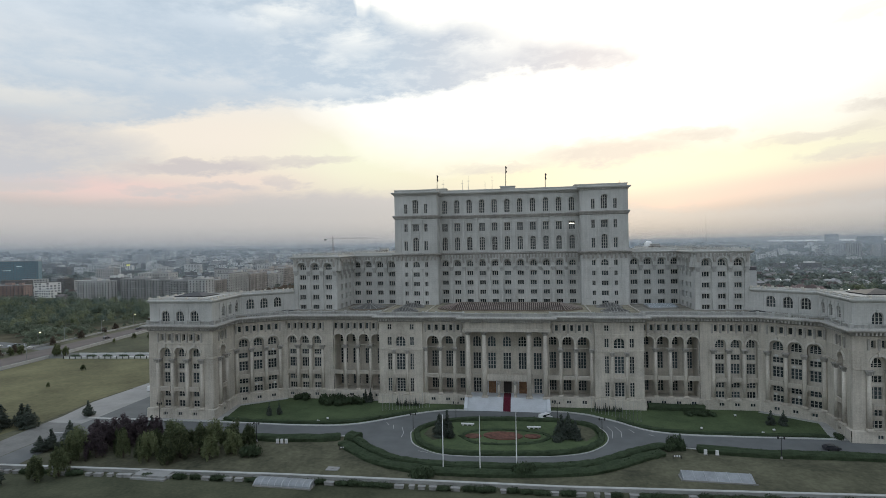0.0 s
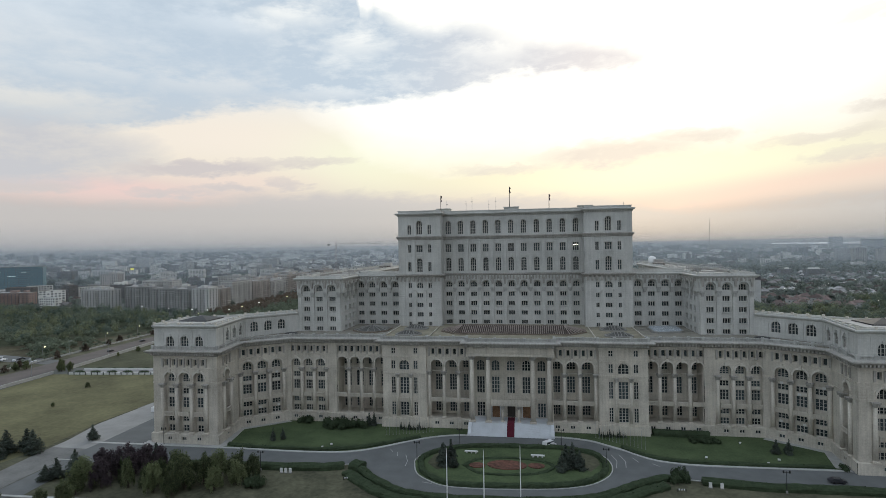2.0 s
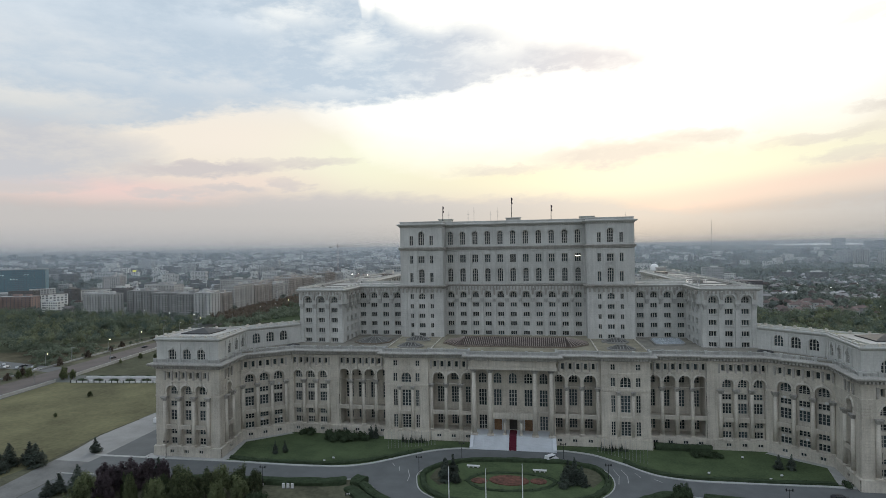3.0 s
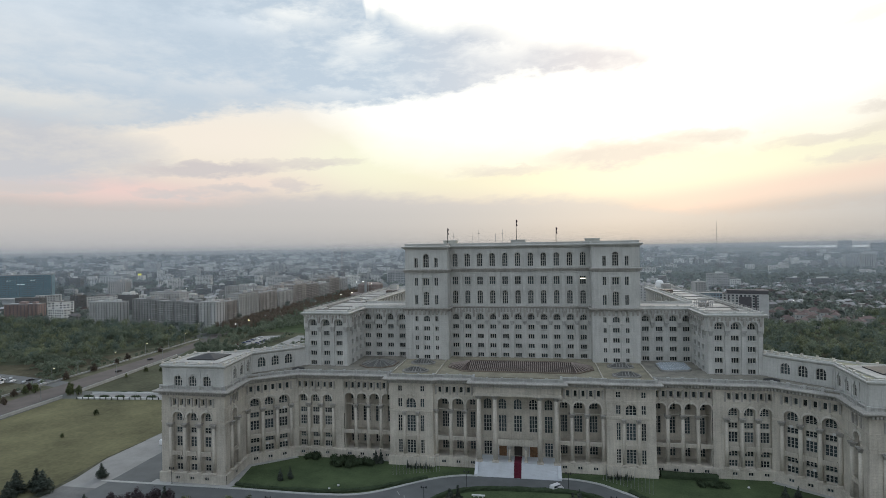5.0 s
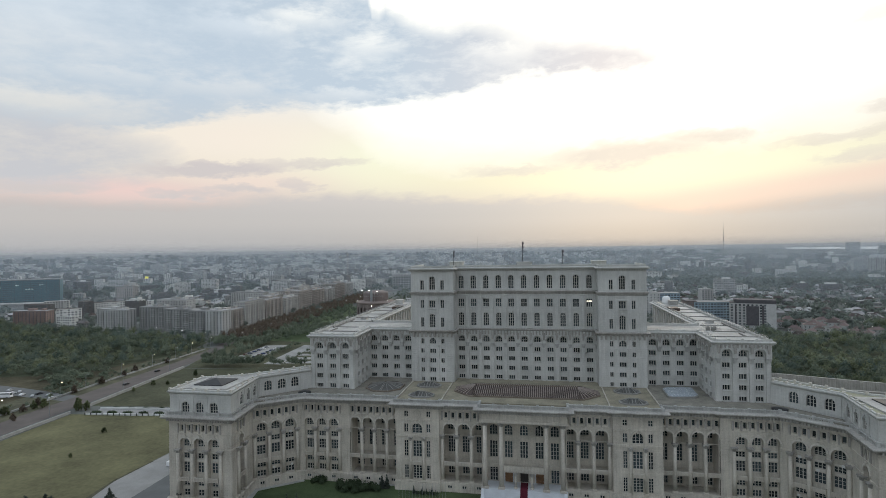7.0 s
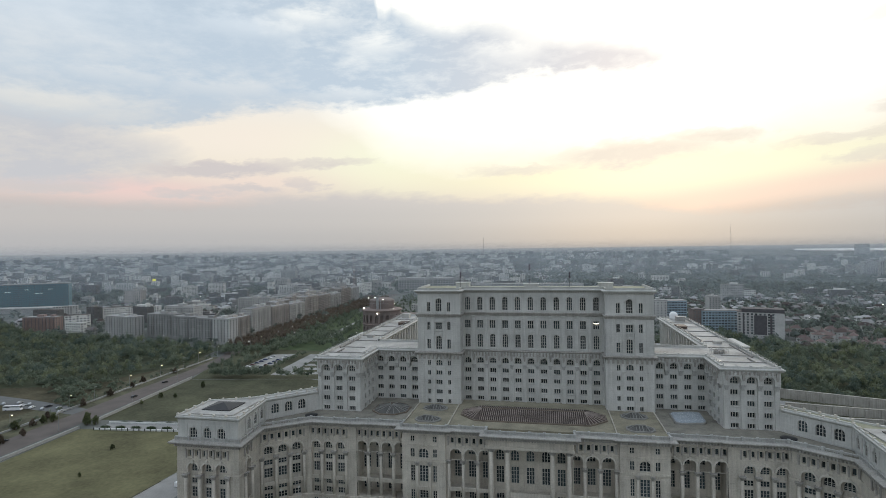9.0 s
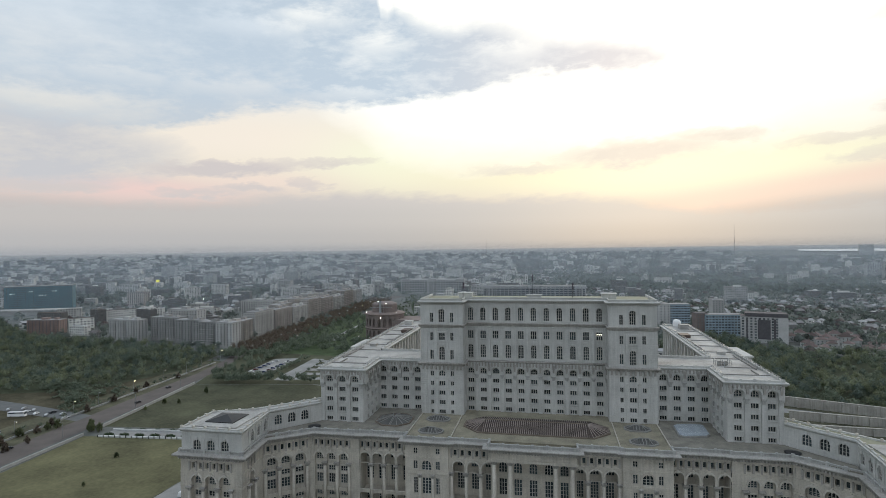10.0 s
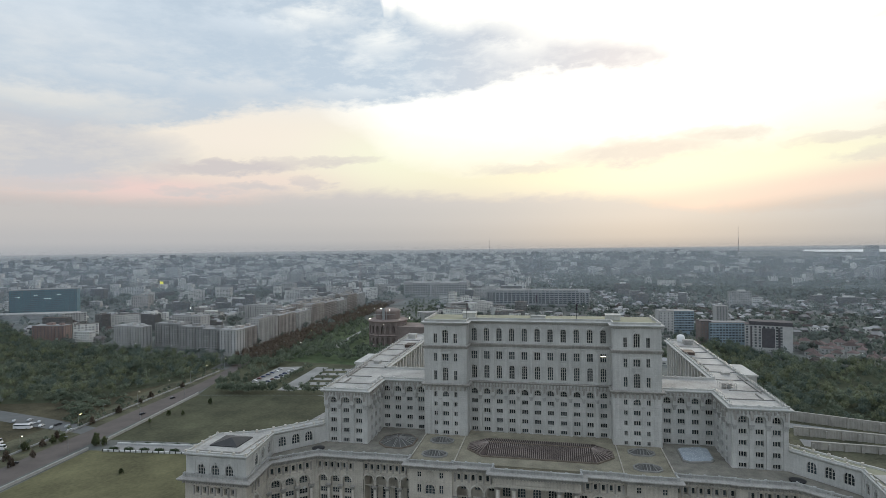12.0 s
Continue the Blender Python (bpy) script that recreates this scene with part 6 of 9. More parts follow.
# ---- plants ----
def leaf_mesh(name, mat, blobs, count, size, seed, core=0.72, loose=0.62):
    """A crown: many small leaf clumps scattered through the given blobs (centre, radii), over a dark heart."""
    rng = np.random.default_rng(seed)
    w = np.array([b[1][0] * b[1][1] * b[1][2] for b in blobs]) ** 0.67
    pick = rng.choice(len(blobs), count, p=w / w.sum())
    cen = np.array([b[0] for b in blobs])[pick]
    rad = np.array([b[1] for b in blobs])[pick]
    d = rng.normal(size=(count, 3))
    d /= np.linalg.norm(d, axis=1)[:, None]
    k = rng.uniform(loose, 1.12, count)[:, None]
    pos = cen + d * rad * k
    n = d + rng.normal(size=(count, 3)) * 0.55
    n /= np.linalg.norm(n, axis=1)[:, None]
    t = np.cross(n, rng.normal(size=(count, 3)))
    t /= np.linalg.norm(t, axis=1)[:, None]
    b = np.cross(n, t)
    s = size * rng.uniform(0.5, 1.3, count)[:, None]
    quad = np.stack([pos - t * s, pos - b * s * 0.6, pos + t * s, pos + b * s * 0.7], 1).reshape(-1, 3)
    hearts, faces = [], []
    for c, r in blobs:
        base = len(hearts)
        phi = (1 + 5 ** 0.5) / 2
        ico = [(-1, phi, 0), (1, phi, 0), (-1, -phi, 0), (1, -phi, 0), (0, -1, phi), (0, 1, phi), (0, -1, -phi), (0, 1, -phi), (phi, 0, -1), (phi, 0, 1), (-phi, 0, -1), (-phi, 0, 1)]
        hearts += [tuple(c[i] + r[i] * core * p[i] / 1.902 * rng.uniform(0.85, 1.15) for i in range(3)) for p in ico]
        faces += [tuple(base + i for i in f) for f in ((0, 11, 5), (0, 5, 1), (0, 1, 7), (0, 7, 10), (0, 10, 11), (1, 5, 9), (5, 11, 4), (11, 10, 2), (10, 7, 6), (7, 1, 8),
                                                        (3, 9, 4), (3, 4, 2), (3, 2, 6), (3, 6, 8), (3, 8, 9), (4, 9, 5), (2, 4, 11), (6, 2, 10), (8, 6, 7), (9, 8, 1))]
    h = len(hearts)
    verts = np.vstack([np.array(hearts), quad])
    me = bpy.data.meshes.new(name)
    nq, nt = count, len(faces)
    me.vertices.add(len(verts))
    me.vertices.foreach_set("co", verts.astype(np.float32).ravel())
    loops = np.concatenate([np.array(faces).ravel(), h + np.arange(nq * 4)])
    me.loops.add(len(loops))
    me.loops.foreach_set("vertex_index", loops.astype(np.int32))
    me.polygons.add(nt + nq)
    starts = np.concatenate([np.arange(nt) * 3, nt * 3 + np.arange(nq) * 4])
    me.polygons.foreach_set("loop_start", starts.astype(np.int32))
    me.materials.append(mat)
    me.update(calc_edges=True)
    return me


def trunk_mesh(h, r, limbs, seed):
    rng = random.Random(seed)
    t = Shape().tube(0, 0, [(r * 1.3, 0), (r, h * 0.15), (r * 0.7, h * 0.6), (r * 0.25, h)], 7)
    for i in range(limbs):
        a, z = rng.uniform(0, 6.28), h * rng.uniform(0.35, 0.75)
        e = Vector((math.cos(a), math.sin(a), 0.7)) * h * rng.uniform(0.25, 0.4)
        n = Vector((-math.sin(a), math.cos(a), 0)) * r * 0.3
        p, q = Vector((0, 0, z)), Vector((0, 0, z)) + e
        t.face(tuple(p + n), tuple(p - n), tuple(q))
        up = Vector((0, 0, r * 0.4))
        t.face(tuple(p + up), tuple(p - up), tuple(q))
    return t.mesh("trunk", BARK)


def broad_blobs(h, r, seed, n=11):
    """Upright feathery shoots round a loose middle."""
    rng = random.Random(seed)
    out = [((0, 0, h * 0.42), (r * 0.5, r * 0.5, h * 0.30)), ((0, 0, h * 0.74), (r * 0.28, r * 0.28, h * 0.22))]
    for i in range(n):
        a = 2.4 * i + rng.uniform(-0.4, 0.4)
        z = 0.16 + 0.60 * i / n
        k = r * (0.85 - 0.75 * max(0.0, z - 0.25)) * rng.uniform(0.45, 1.0)
        out.append(((math.cos(a) * k, math.sin(a) * k, h * z * rng.uniform(0.85, 1.15)), (r * rng.uniform(0.15, 0.28), r * rng.uniform(0.15, 0.28), h * rng.uniform(0.12, 0.24))))
    return out


def cone_blobs(h, r, seed):
    rng = random.Random(seed)
    out = []
    for i in range(9):
        f = i / 9
        k = r * (1 - f) ** 0.8
        for j in range(3 if i < 5 else 1):
            a = rng.uniform(0, 6.28)
            off = k * (0.45 if i < 5 else 0.1)
            out.append(((math.cos(a) * off, math.sin(a) * off, h * (0.08 + 0.88 * f)), (k * 0.62 + 0.12, k * 0.62 + 0.12, h * 0.085)))
    return out


CROWNS = {
    "conifer": [leaf_mesh("crown", LEAF_DARK, cone_blobs(1.0 * 7, 2.3, i), 1800, 0.24, i, core=0.6, loose=0.4) for i in (1, 2, 3)],
    "broad": [leaf_mesh("crown", LEAF_LIGHT, broad_blobs(7.0, 2.9, i, 24), 5200, 0.18, i, core=0.1, loose=0.15) for i in (4, 5, 6, 7)],
    "plum": [leaf_mesh("crown", LEAF_PURPLE, broad_blobs(7.0, 2.9, i, 22), 5000, 0.18, i, core=0.15, loose=0.2) for i in (8, 9)],
    "autumn": [leaf_mesh("crown", LEAF_RUST, broad_blobs(7.0, 2.9, i), 1100, 0.32, i) for i in (10, 11)],
}
TRUNKS = [trunk_mesh(5.6, 0.22, 6, i) for i in (1, 2, 3)]
TREE_WORDS = {"conifer": ("dark green bushy conifer standing in the grass", "conifer"), "broad": ("yellow-green broadleaved tree with a loose crown", "broadleaved_tree"),
              "plum": ("dark purple-leaved plum tree beside the drive", "plum_tree"), "autumn": ("small rust-brown autumn tree by the road", "small_tree")}
pick = random.Random(7)


def tree(kind, x, y, h, spread=1.0, group=""):
    words, name = TREE_WORDS[kind]
    k = h / 7.0
    m = Matrix.Translation((x, y, 0)) @ Matrix.Rotation(pick.uniform(0, 6.28), 4, "Z") @ Matrix.Diagonal((k * spread, k * spread, k, 1))
    t = thing(name, words, "tree", m, group)
    part("trunk", pick.choice(TRUNKS), BARK, t)
    part("crown", pick.choice(CROWNS[kind]), LEAF, t)
    return t


# front west clump
for kind, x, y, h, w in (
        ("conifer", -151.5, -98.2, 6.4, 1.15), ("conifer", -167, -110, 8.5, 1.2), ("conifer", -163, -111.5, 8.8, 1.3), ("conifer", -172, -113, 9, 1.2), ("conifer", -170, -118, 7, 1.3),
        ("conifer", -136, -129, 7, 1.2), ("conifer", -131, -127.5, 9.5, 1.1), ("conifer", -138, -131, 5.5, 1.4), ("conifer", -128, -121.5, 5.5, 1.0), ("plum", -119, -127, 8.0, 1.0),
        ("plum", -115, -125, 9.0, 1.1), ("plum", -108, -119, 7.0, 1.05), ("plum", -117, -133, 8.0, 1.0), ("plum", -112, -121, 8.0, 1.1), ("conifer", -112, -116, 8, 1.1),
        ("broad", -123, -133, 8.5, 0.95), ("broad", -121, -138, 8.0, 0.9), ("broad", -109, -132, 7.5, 0.7), ("broad", -102, -127, 6.5, 0.9), ("broad", -97, -125, 8.0, 1.0),
        ("broad", -92, -130, 9.0, 1.1), ("broad", -85, -124, 8.5, 1.1), ("broad", -80, -122, 7.5, 1.05), ("broad", -88, -127, 8.0, 1.0), ("broad", -75, -122, 7.0, 1.0),
        ("broad", -93, -135, 6.0, 1.2), ("broad", -83, -130, 6.0, 1.1), ("broad", -99.5, -134, 8.0, 0.95), ("broad", -96, -129, 8.6, 1.0), ("broad", -103, -131, 6.5, 1.0), ("broad", -78, -126, 6.4, 1.2),
        ("plum", -125, -124, 7.0, 1.0), ("broad", -113, -128, 6.5, 0.8),
        ("broad", -117, -146, 7.0, 1.0), ("broad", -121, -149, 6.0, 1.1), ("broad", -139, -148, 7.0, 1.0), ("conifer", -128, -153, 6.0, 1.0)):
    tree(kind, x, y, h * (1.0 if kind == "conifer" else 1.2), w * (1.0 if kind == "conifer" else 0.92), "trees by the west drive")
# round the palace and on the island
for x, y, h, w in ((-19.5, -105, 6.6, 1.1), (-17.5, -103.5, 7.2, 0.9), (-16.2, -107, 5.0, 1.0), (-20.5, -102, 5.6, 0.9), (18.2, -103, 7.0, 1.0), (20.4, -100.5, 6.8, 1.0), (22.3, -103.5, 5.6, 1.1), (17.0, -105.5, 5.8, 0.9)):
    tree("conifer", x, y, h * 1.2, w * 0.95, "island conifers")
for x, y, h, w in ((-84.5, -90.5, 5.2, 0.7), (-81.2, -89.5, 5.2, 0.7), (-54.5, -70.8, 5.6, 0.75), (-52.6, -70.6, 6.0, 0.7), (86, -83.5, 5.5, 0.9), (90, -83, 5.5, 0.9), (51.8, -106.8, 4.6, 1.2)):
    tree("conifer", x, y, h, w, "conifers on the lawns")
for x, y, h in ((-217, -30, 3.2), (-205, -62, 2.4), (-300, -12, 6), (-291, 5, 6), (-294, 1, 5.5), (-264, 2, 6.5), (-268, 6, 7), (-260, 4, 6), (-262, 62, 4), (-252, 64, 3.6), (-250, 92, 5), (-264, 46, 3)):
    tree("broad", x, y, h, 1.1, "young trees on the field")
for x, y in ((-283, -33), (-285, -20), (-297, -26), (-296, -5), (-300, 8), (-301, 36), (-303, 60), (-304, 84), (-306, 98), (-305, 130), (-290, -60), (-288, -80)):
    tree("autumn", x + pick.uniform(-2, 2), y, pick.uniform(4.5, 6.5), 1.1, "roadside trees")


def hedge(name, line_, w, h, label, closed=False, leaves=9, seed=1, group=""):
    """A clipped hedge along a plan line: a rounded body with leaf clumps standing off it."""
    rng = random.Random(seed)
    prof = [(w / 2, 0.0), (w / 2 * 1.04, h * 0.6), (w / 2 * 0.75, h * 0.95), (0, h), (-w / 2 * 0.75, h * 0.95), (-w / 2 * 1.04, h * 0.6), (-w / 2, 0.0)]
    sh = Shape().sweep(line_, prof, closed=closed)
    sh.v = [(x + rng.uniform(-0.2, 0.2), y + rng.uniform(-0.2, 0.2), max(0, z + rng.uniform(-0.16, 0.16))) for x, y, z in sh.v]
    t = thing(name, label, "hedge", Matrix(), group)
    part("clipped_body", sh, HEDGE, t)
    sh = Shape()
    pts = list(line_) + ([line_[0]] if closed else [])
    for p, q in zip(pts, pts[1:]):
        p, q = Vector(p), Vector(q)
        n = max(1, int((q - p).length * leaves))
        u = (q - p).normalized()
        r = Vector((u.y, -u.x))
        for _ in range(n):
            a = rng.uniform(-0.3, math.pi + 0.3)
            c = p.lerp(q, rng.random()) + r * math.cos(a) * w / 2
            z = h * (0.35 + 0.68 * max(0, math.sin(a)))
            s = rng.uniform(0.14, 0.34)
            d = [Vector((rng.uniform(-1, 1), rng.uniform(-1, 1), rng.uniform(-1, 1))) * s for _ in range(3)]
            sh.face(*[(c.x + v.x, c.y + v.y, max(0.05, z + v.z)) for v in d])
    part("leaf_fringe", sh, HEDGE, t, kind="stuff")
    return t


ring_in = scaled(isle, 0.94, ic)
hedge("hedge", ring_in, 1.8, 1.3, "clipped dark green hedge round the oval island", True, 10, 2)
hedge("hedge", smooth_line([(-13, -104.5), (-9, -99.2), (0, -97.4), (9, -98.0), (14.5, -102), (10.5, -107.6), (1, -110.2), (-8, -109.6), (-13, -104.5)], 4)[:-1], 1.3, 0.5, "low clipped hedge round the red flower bed", True, 10, 3)
hedge("hedge", smooth_line([(-104, -115.6), (-92, -114.8), (-73, -113.7), (-57, -112.4), (-50.5, -110.4)]), 3.0, 1.7, "long clipped dark hedge along the drive", False, 12, 4)
hedge("hedge", smooth_line([(56, -108.8), (72, -110.7), (86.8, -110.4), (107.6, -110.3), (150, -111)]), 3.0, 1.7, "long clipped dark hedge along the drive", False, 12, 5)
hedge("hedge", smooth_line([(-48.0, -110), (-44.5, -112.2), (-39.0, -118.0), (-30.4, -124.7), (-22.8, -127.3), (-13.0, -128.2), (-2.0, -127.8), (10.2, -126.6), (18.0, -125.2), (25.8, -122.4), (32.6, -117.4), (39.6, -111.7), (46.0, -108.0), (53, -108)]), 2.6, 1.5, "curved clipped hedge round the turning loop", False, 12, 6)
hedge("hedge", smooth_line([(-48, -115), (-44.6, -118.2), (-33.5, -127.4), (-22.6, -131.2), (-13, -132.0), (2.9, -131.4), (18.6, -128.8), (27.4, -125.8), (39.6, -116.6), (45.5, -112.8)]), 3.2, 1.4, "outer curved hedge below the turning loop", False, 12, 7)
hedge("hedge", smooth_line([(-98.5, -96.0), (-88, -97.8), (-65, -97.6), (-52, -94.5), (-42, -88.8), (-32, -81.6)]), 1.6, 1.0, "low hedge at the edge of the lawn", False, 10, 8)
hedge("hedge", smooth_line([(38, -83.4), (45, -90.6), (54, -93.8), (72, -94.3), (98, -93.5)]), 1.6, 1.0, "low hedge at the edge of the lawn", False, 10, 9)
hedge("hedge", [(51, -69.6), (60, -69.8), (70, -69.6)], 2.4, 2.2, "tall dark hedge against the plinth", False, 14, 11)
hedge("hedge", smooth_line([(-48, -109.5), (-44.5, -111.0)]), 4.5, 2.0, "rounded shrub at the hedge corner", False, 14, 14)
for s, sx in ((-1, -36.5), (1, 36.5)):
    for i in range(14):
        x, y = sx - 4.6 + 0.7 * i, -73.6 + 0.5 * math.sin(i * 2.1)
        tree("conifer", x, y, 2.0 + 1.6 * ((i * 7) % 5 == 0) + 0.4 * math.sin(i * 3.7), 0.5, "small cypresses by the plinth")

bed = []
for i in range(24):
    a = 2 * math.pi * i / 24
    bed.append((0.2 + 6.2 * math.cos(a), -103.0 + 3.6 * math.sin(a)))
flat("flower_bed", bed, 0.42, FLOWER, 0.2)
for x in (-9.0, 9.3):
    flat("flower_bed", [(x + 2.6 * math.cos(a), -103.4 + (x - 0.2) * 0.09 + 2.0 * math.sin(a)) for a in (2 * math.pi * i / 16 for i in range(16))], 0.42, FLOWER, 0.2)

# wayside bushes and stone blocks below the front wall
bp = random.Random(3)
BUSHES = [leaf_mesh("bush", HEDGE, [((0, 0, 0.7), (1.7, 1.1, 0.9)), ((1.3, 0.3, 0.6), (1.1, 0.9, 0.7)), ((-1.2, -0.2, 0.6), (1.1, 0.9, 0.8))], 700, 0.17, i, loose=0.5) for i in (21, 22, 23)]


for x, y, k, h in ((-70.5, -73.4, 1.5, 2.2), (-67.2, -74.4, 1.7, 2.4), (-63.6, -74.6, 1.6, 2.0), (-60.2, -74.0, 1.7, 2.3), (-57.0, -73.4, 1.4, 1.9), (-65.5, -72.2, 1.5, 2.1), (-82.3, -69.8, 1.1, 1.7), (-79.4, -69.5, 1.2, 1.8),
                   (63, -75.0, 1.1, 1.0), (66.5, -75.4, 1.2, 1.1), (70.2, -74.8, 1.1, 1.0), (100.5, -94.2, 1.0, 1.1), (50.5, -107.6, 1.3, 2.4), (49.0, -109.0, 1.2, 1.9)):
    solid("shrub", bp.choice(BUSHES), HEDGE, "rounded dark green shrub on the lawn", "shrub", m=Matrix.Translation((x, y, 0)) @ Matrix.Rotation(bp.uniform(0, 3), 4, "Z") @ Matrix.Diagonal((k, k * 1.2, h, 1)), group="shrubs on the lawns")


def wall_y(x):
    for (x0, y0), (x1, y1) in zip(wall_line, wall_line[1:]):
        if x0 <= x <= x1:
            return y0 + (y1 - y0) * (x - x0) / (x1 - x0)
    return -140.0


x = -136.0
while x < 105:
    y = wall_y(x) - 3.0
    if bp.random() < 0.56:
        ob = solid("bush", bp.choice(BUSHES), HEDGE, "dark round bush below the stone wall", "bush", group="bushes along the wall",
                   m=Matrix.Translation((x, y, 0)) @ Matrix.Rotation(bp.uniform(-0.2, 0.2), 4, "Z") @ Matrix.Diagonal((bp.uniform(0.7, 1.2),) * 2 + (bp.uniform(0.7, 1.1), 1)))
        x += bp.uniform(2.6, 4.4)
    else:
        w = bp.uniform(1.2, 2.4)
        blk = Shape().box(-w / 2, w / 2, -0.5, 0.5, 0, 0.7).box(-w / 2 - 0.08, w / 2 + 0.08, -0.58, 0.58, 0.7, 0.85)
        solid("stone_block", blk, PAVING, "pale stone block standing between bushes", "stone block", m=Matrix.Translation((x, y, 0)), group="stone blocks")
        x += w + bp.uniform(0.6, 1.6)
for x, y in ((-19.3, -136.3), (6.9, -131.0), (-72, -127), (-150, -140)):
    solid("bush", BUSHES[0], HEDGE, "big round dark green bush", "bush", m=Matrix.Translation((x, y, 0)) @ Matrix.Diagonal((1.5, 1.9, 2.3, 1)))

# ---- small things in front ----
for x, y in ((-14.5, -130.6), (-4.6, -130.7), (4.9, -126.6)):
    p = thing("flagpole", "tall bare white flagpole standing on a round base", "flagpole", Matrix.Translation((x, y, 0)), "flagpoles")
    part("pole", Shape().tube(0, 0, [(0.15, 0.3), (0.13, 9), (0.07, 15)], 8), WHITE_PAINT, p)
    part("foot", Shape().tube(0, 0, [(0.55, 0), (0.55, 0.2), (0.3, 0.35)], 10), CONCRETE, p)
    part("finial", Shape().tube(0, 0, [(0.04, 15), (0.14, 15.12), (0.04, 15.3)], 8), GREY_METAL, p)


def post_lamp(x, y, arms=2, h=6.0):
    p = thing("lamp_post", "dark metal post with two round lanterns by the drive", "lamp", Matrix.Translation((x, y, 0)), "drive lamps")
    part("foot", Shape().tube(0, 0, [(0.35, 0), (0.3, 0.5), (0.12, 0.7)], 8), CONCRETE, p)
    part("pole", Shape().tube(0, 0, [(0.11, 0.6), (0.08, h)], 8).box(-0.8, 0.8, -0.05, 0.05, h - 0.35, h - 0.25), DARK_METAL, p)
    for s in (-1, 1):
        part("lantern", Shape().tube(s * 0.8, 0, [(0.1, h - 0.6), (0.24, h - 0.3), (0.22, h + 0.1), (0.05, h + 0.25)], 8), DARK_METAL, p)


for x, y in ((-28.9, -101.8), (30.6, -100.9), (-76.0, -115.6), (76.8, -112.2), (-16.7, -88.0), (17.9, -84.8), (-122, -99.0), (107, -94.2)):
    post_lamp(x, y)
for x, y, w, d, label in ((-91, -143.3, 5.0, 2.2, "stepped"),):
    st = Shape().box(-w, w, -d, d, 0, 0.5).box(-w * 0.94, w * 0.94, -d * 0.6, d, 0.5, 0.95)
    solid("stone_platform", st, PAVING, label + " pale concrete platform set in the grass", "platform", m=Matrix.Translation((x, y, 0)) @ Matrix.Rotation(-0.03, 4, "Z"))
CLOUDY_SHEET = material("cloudy_plastic_sheet", (0.23, 0.245, 0.255), 0.5, spread=0.2, scale=0.5, fine=3.0, bump=0.02)
vault = thing("barrel_rooflight", "low grey barrel-vaulted rooflight set in the grass", "rooflight", Matrix.Translation((-53.4, -143.4, 0)) @ Matrix.Rotation(-0.03, 4, "Z"))
part("kerb", Shape().box(-7.9, 7.9, -2.3, 2.3, 0, 0.35), CONCRETE, vault)
shell = Shape()
arc = [(-2.1 * math.cos(math.pi * i / 10), 0.35 + 1.15 * math.sin(math.pi * i / 10)) for i in range(11)]
for (p_, u_), (q_, v_) in zip(arc, arc[1:]):
    shell.face((-7.7, p_, u_), (7.7, p_, u_), (7.7, q_, v_), (-7.7, q_, v_))
for e in (-7.7, 7.7):
    shell.face(*[(e, p_, u_) for p_, u_ in arc])
part("vault", shell, CLOUDY_SHEET, vault)
hoop = Shape()
for (p_, u_), (q_, v_) in zip(arc, arc[1:]):
    hoop.face((-0.1, p_ * 1.02, u_ + 0.04), (0.1, p_ * 1.02, u_ + 0.04), (0.1, q_ * 1.02, v_ + 0.04), (-0.1, q_ * 1.02, v_ + 0.04))
hoop_mesh = hoop.mesh("hoop", GREY_METAL)
for i in range(9):
    part("hoop", hoop_mesh, GREY_METAL, vault, m=Matrix.Translation((-7.5 + 15.0 * i / 8, 0, 0)))
wedge = thing("sloping_rooflight", "long pale sloping rooflight with thin frame in the grass", "rooflight", Matrix.Translation((55, -128.2, 0)) @ Matrix.Rotation(-0.03, 4, "Z"))
body_ = Shape()
body_.v = [(-8.6, -1.7, 0), (8.6, -1.7, 0), (8.6, 1.7, 0), (-8.6, 1.7, 0), (-8.4, -1.6, 0.3), (8.0, -1.6, 0.3), (8.4, 1.5, 1.5), (-8.4, 1.5, 1.5)]
body_.f = [(0, 1, 5, 4), (1, 2, 6, 5), (2, 3, 7, 6), (3, 0, 4, 7), (4, 5, 6, 7)]
part("glazing", body_, CLOUDY_SHEET, wedge)
part("kerb", Shape().box(-8.9, 8.9, -1.95, -1.72, 0, 0.35).box(-8.9, -8.62, -1.7, 1.7, 0, 0.35), CONCRETE, wedge)
for i in range(7):
    x_ = -8.2 + 16.2 * i / 6
    bar_ = Shape()
    bar_.v = [(x_ - 0.06, -1.6, 0.32), (x_ + 0.06, -1.6, 0.32), (x_ + 0.06, 1.5, 1.53), (x_ - 0.06, 1.5, 1.53), (x_ - 0.06, -1.6, 0.38), (x_ + 0.06, -1.6, 0.38), (x_ + 0.06, 1.5, 1.6), (x_ - 0.06, 1.5, 1.6)]
    bar_.f = [(4, 5, 6, 7), (0, 1, 5, 4), (1, 2, 6, 5), (3, 0, 4, 7)]
    part("glazing_bar", bar_, GREY_METAL, wedge)
solid("manhole_slab", Shape().box(-1.7, 1.7, -1.2, 1.2, 0, 0.2).box(-0.3, 0.3, -0.3, 0.3, 0.2, 0.32), PAVING, "square pale concrete cover slab in the grass", "slab", m=Matrix.Translation((-44.6, -132.8, 0)))
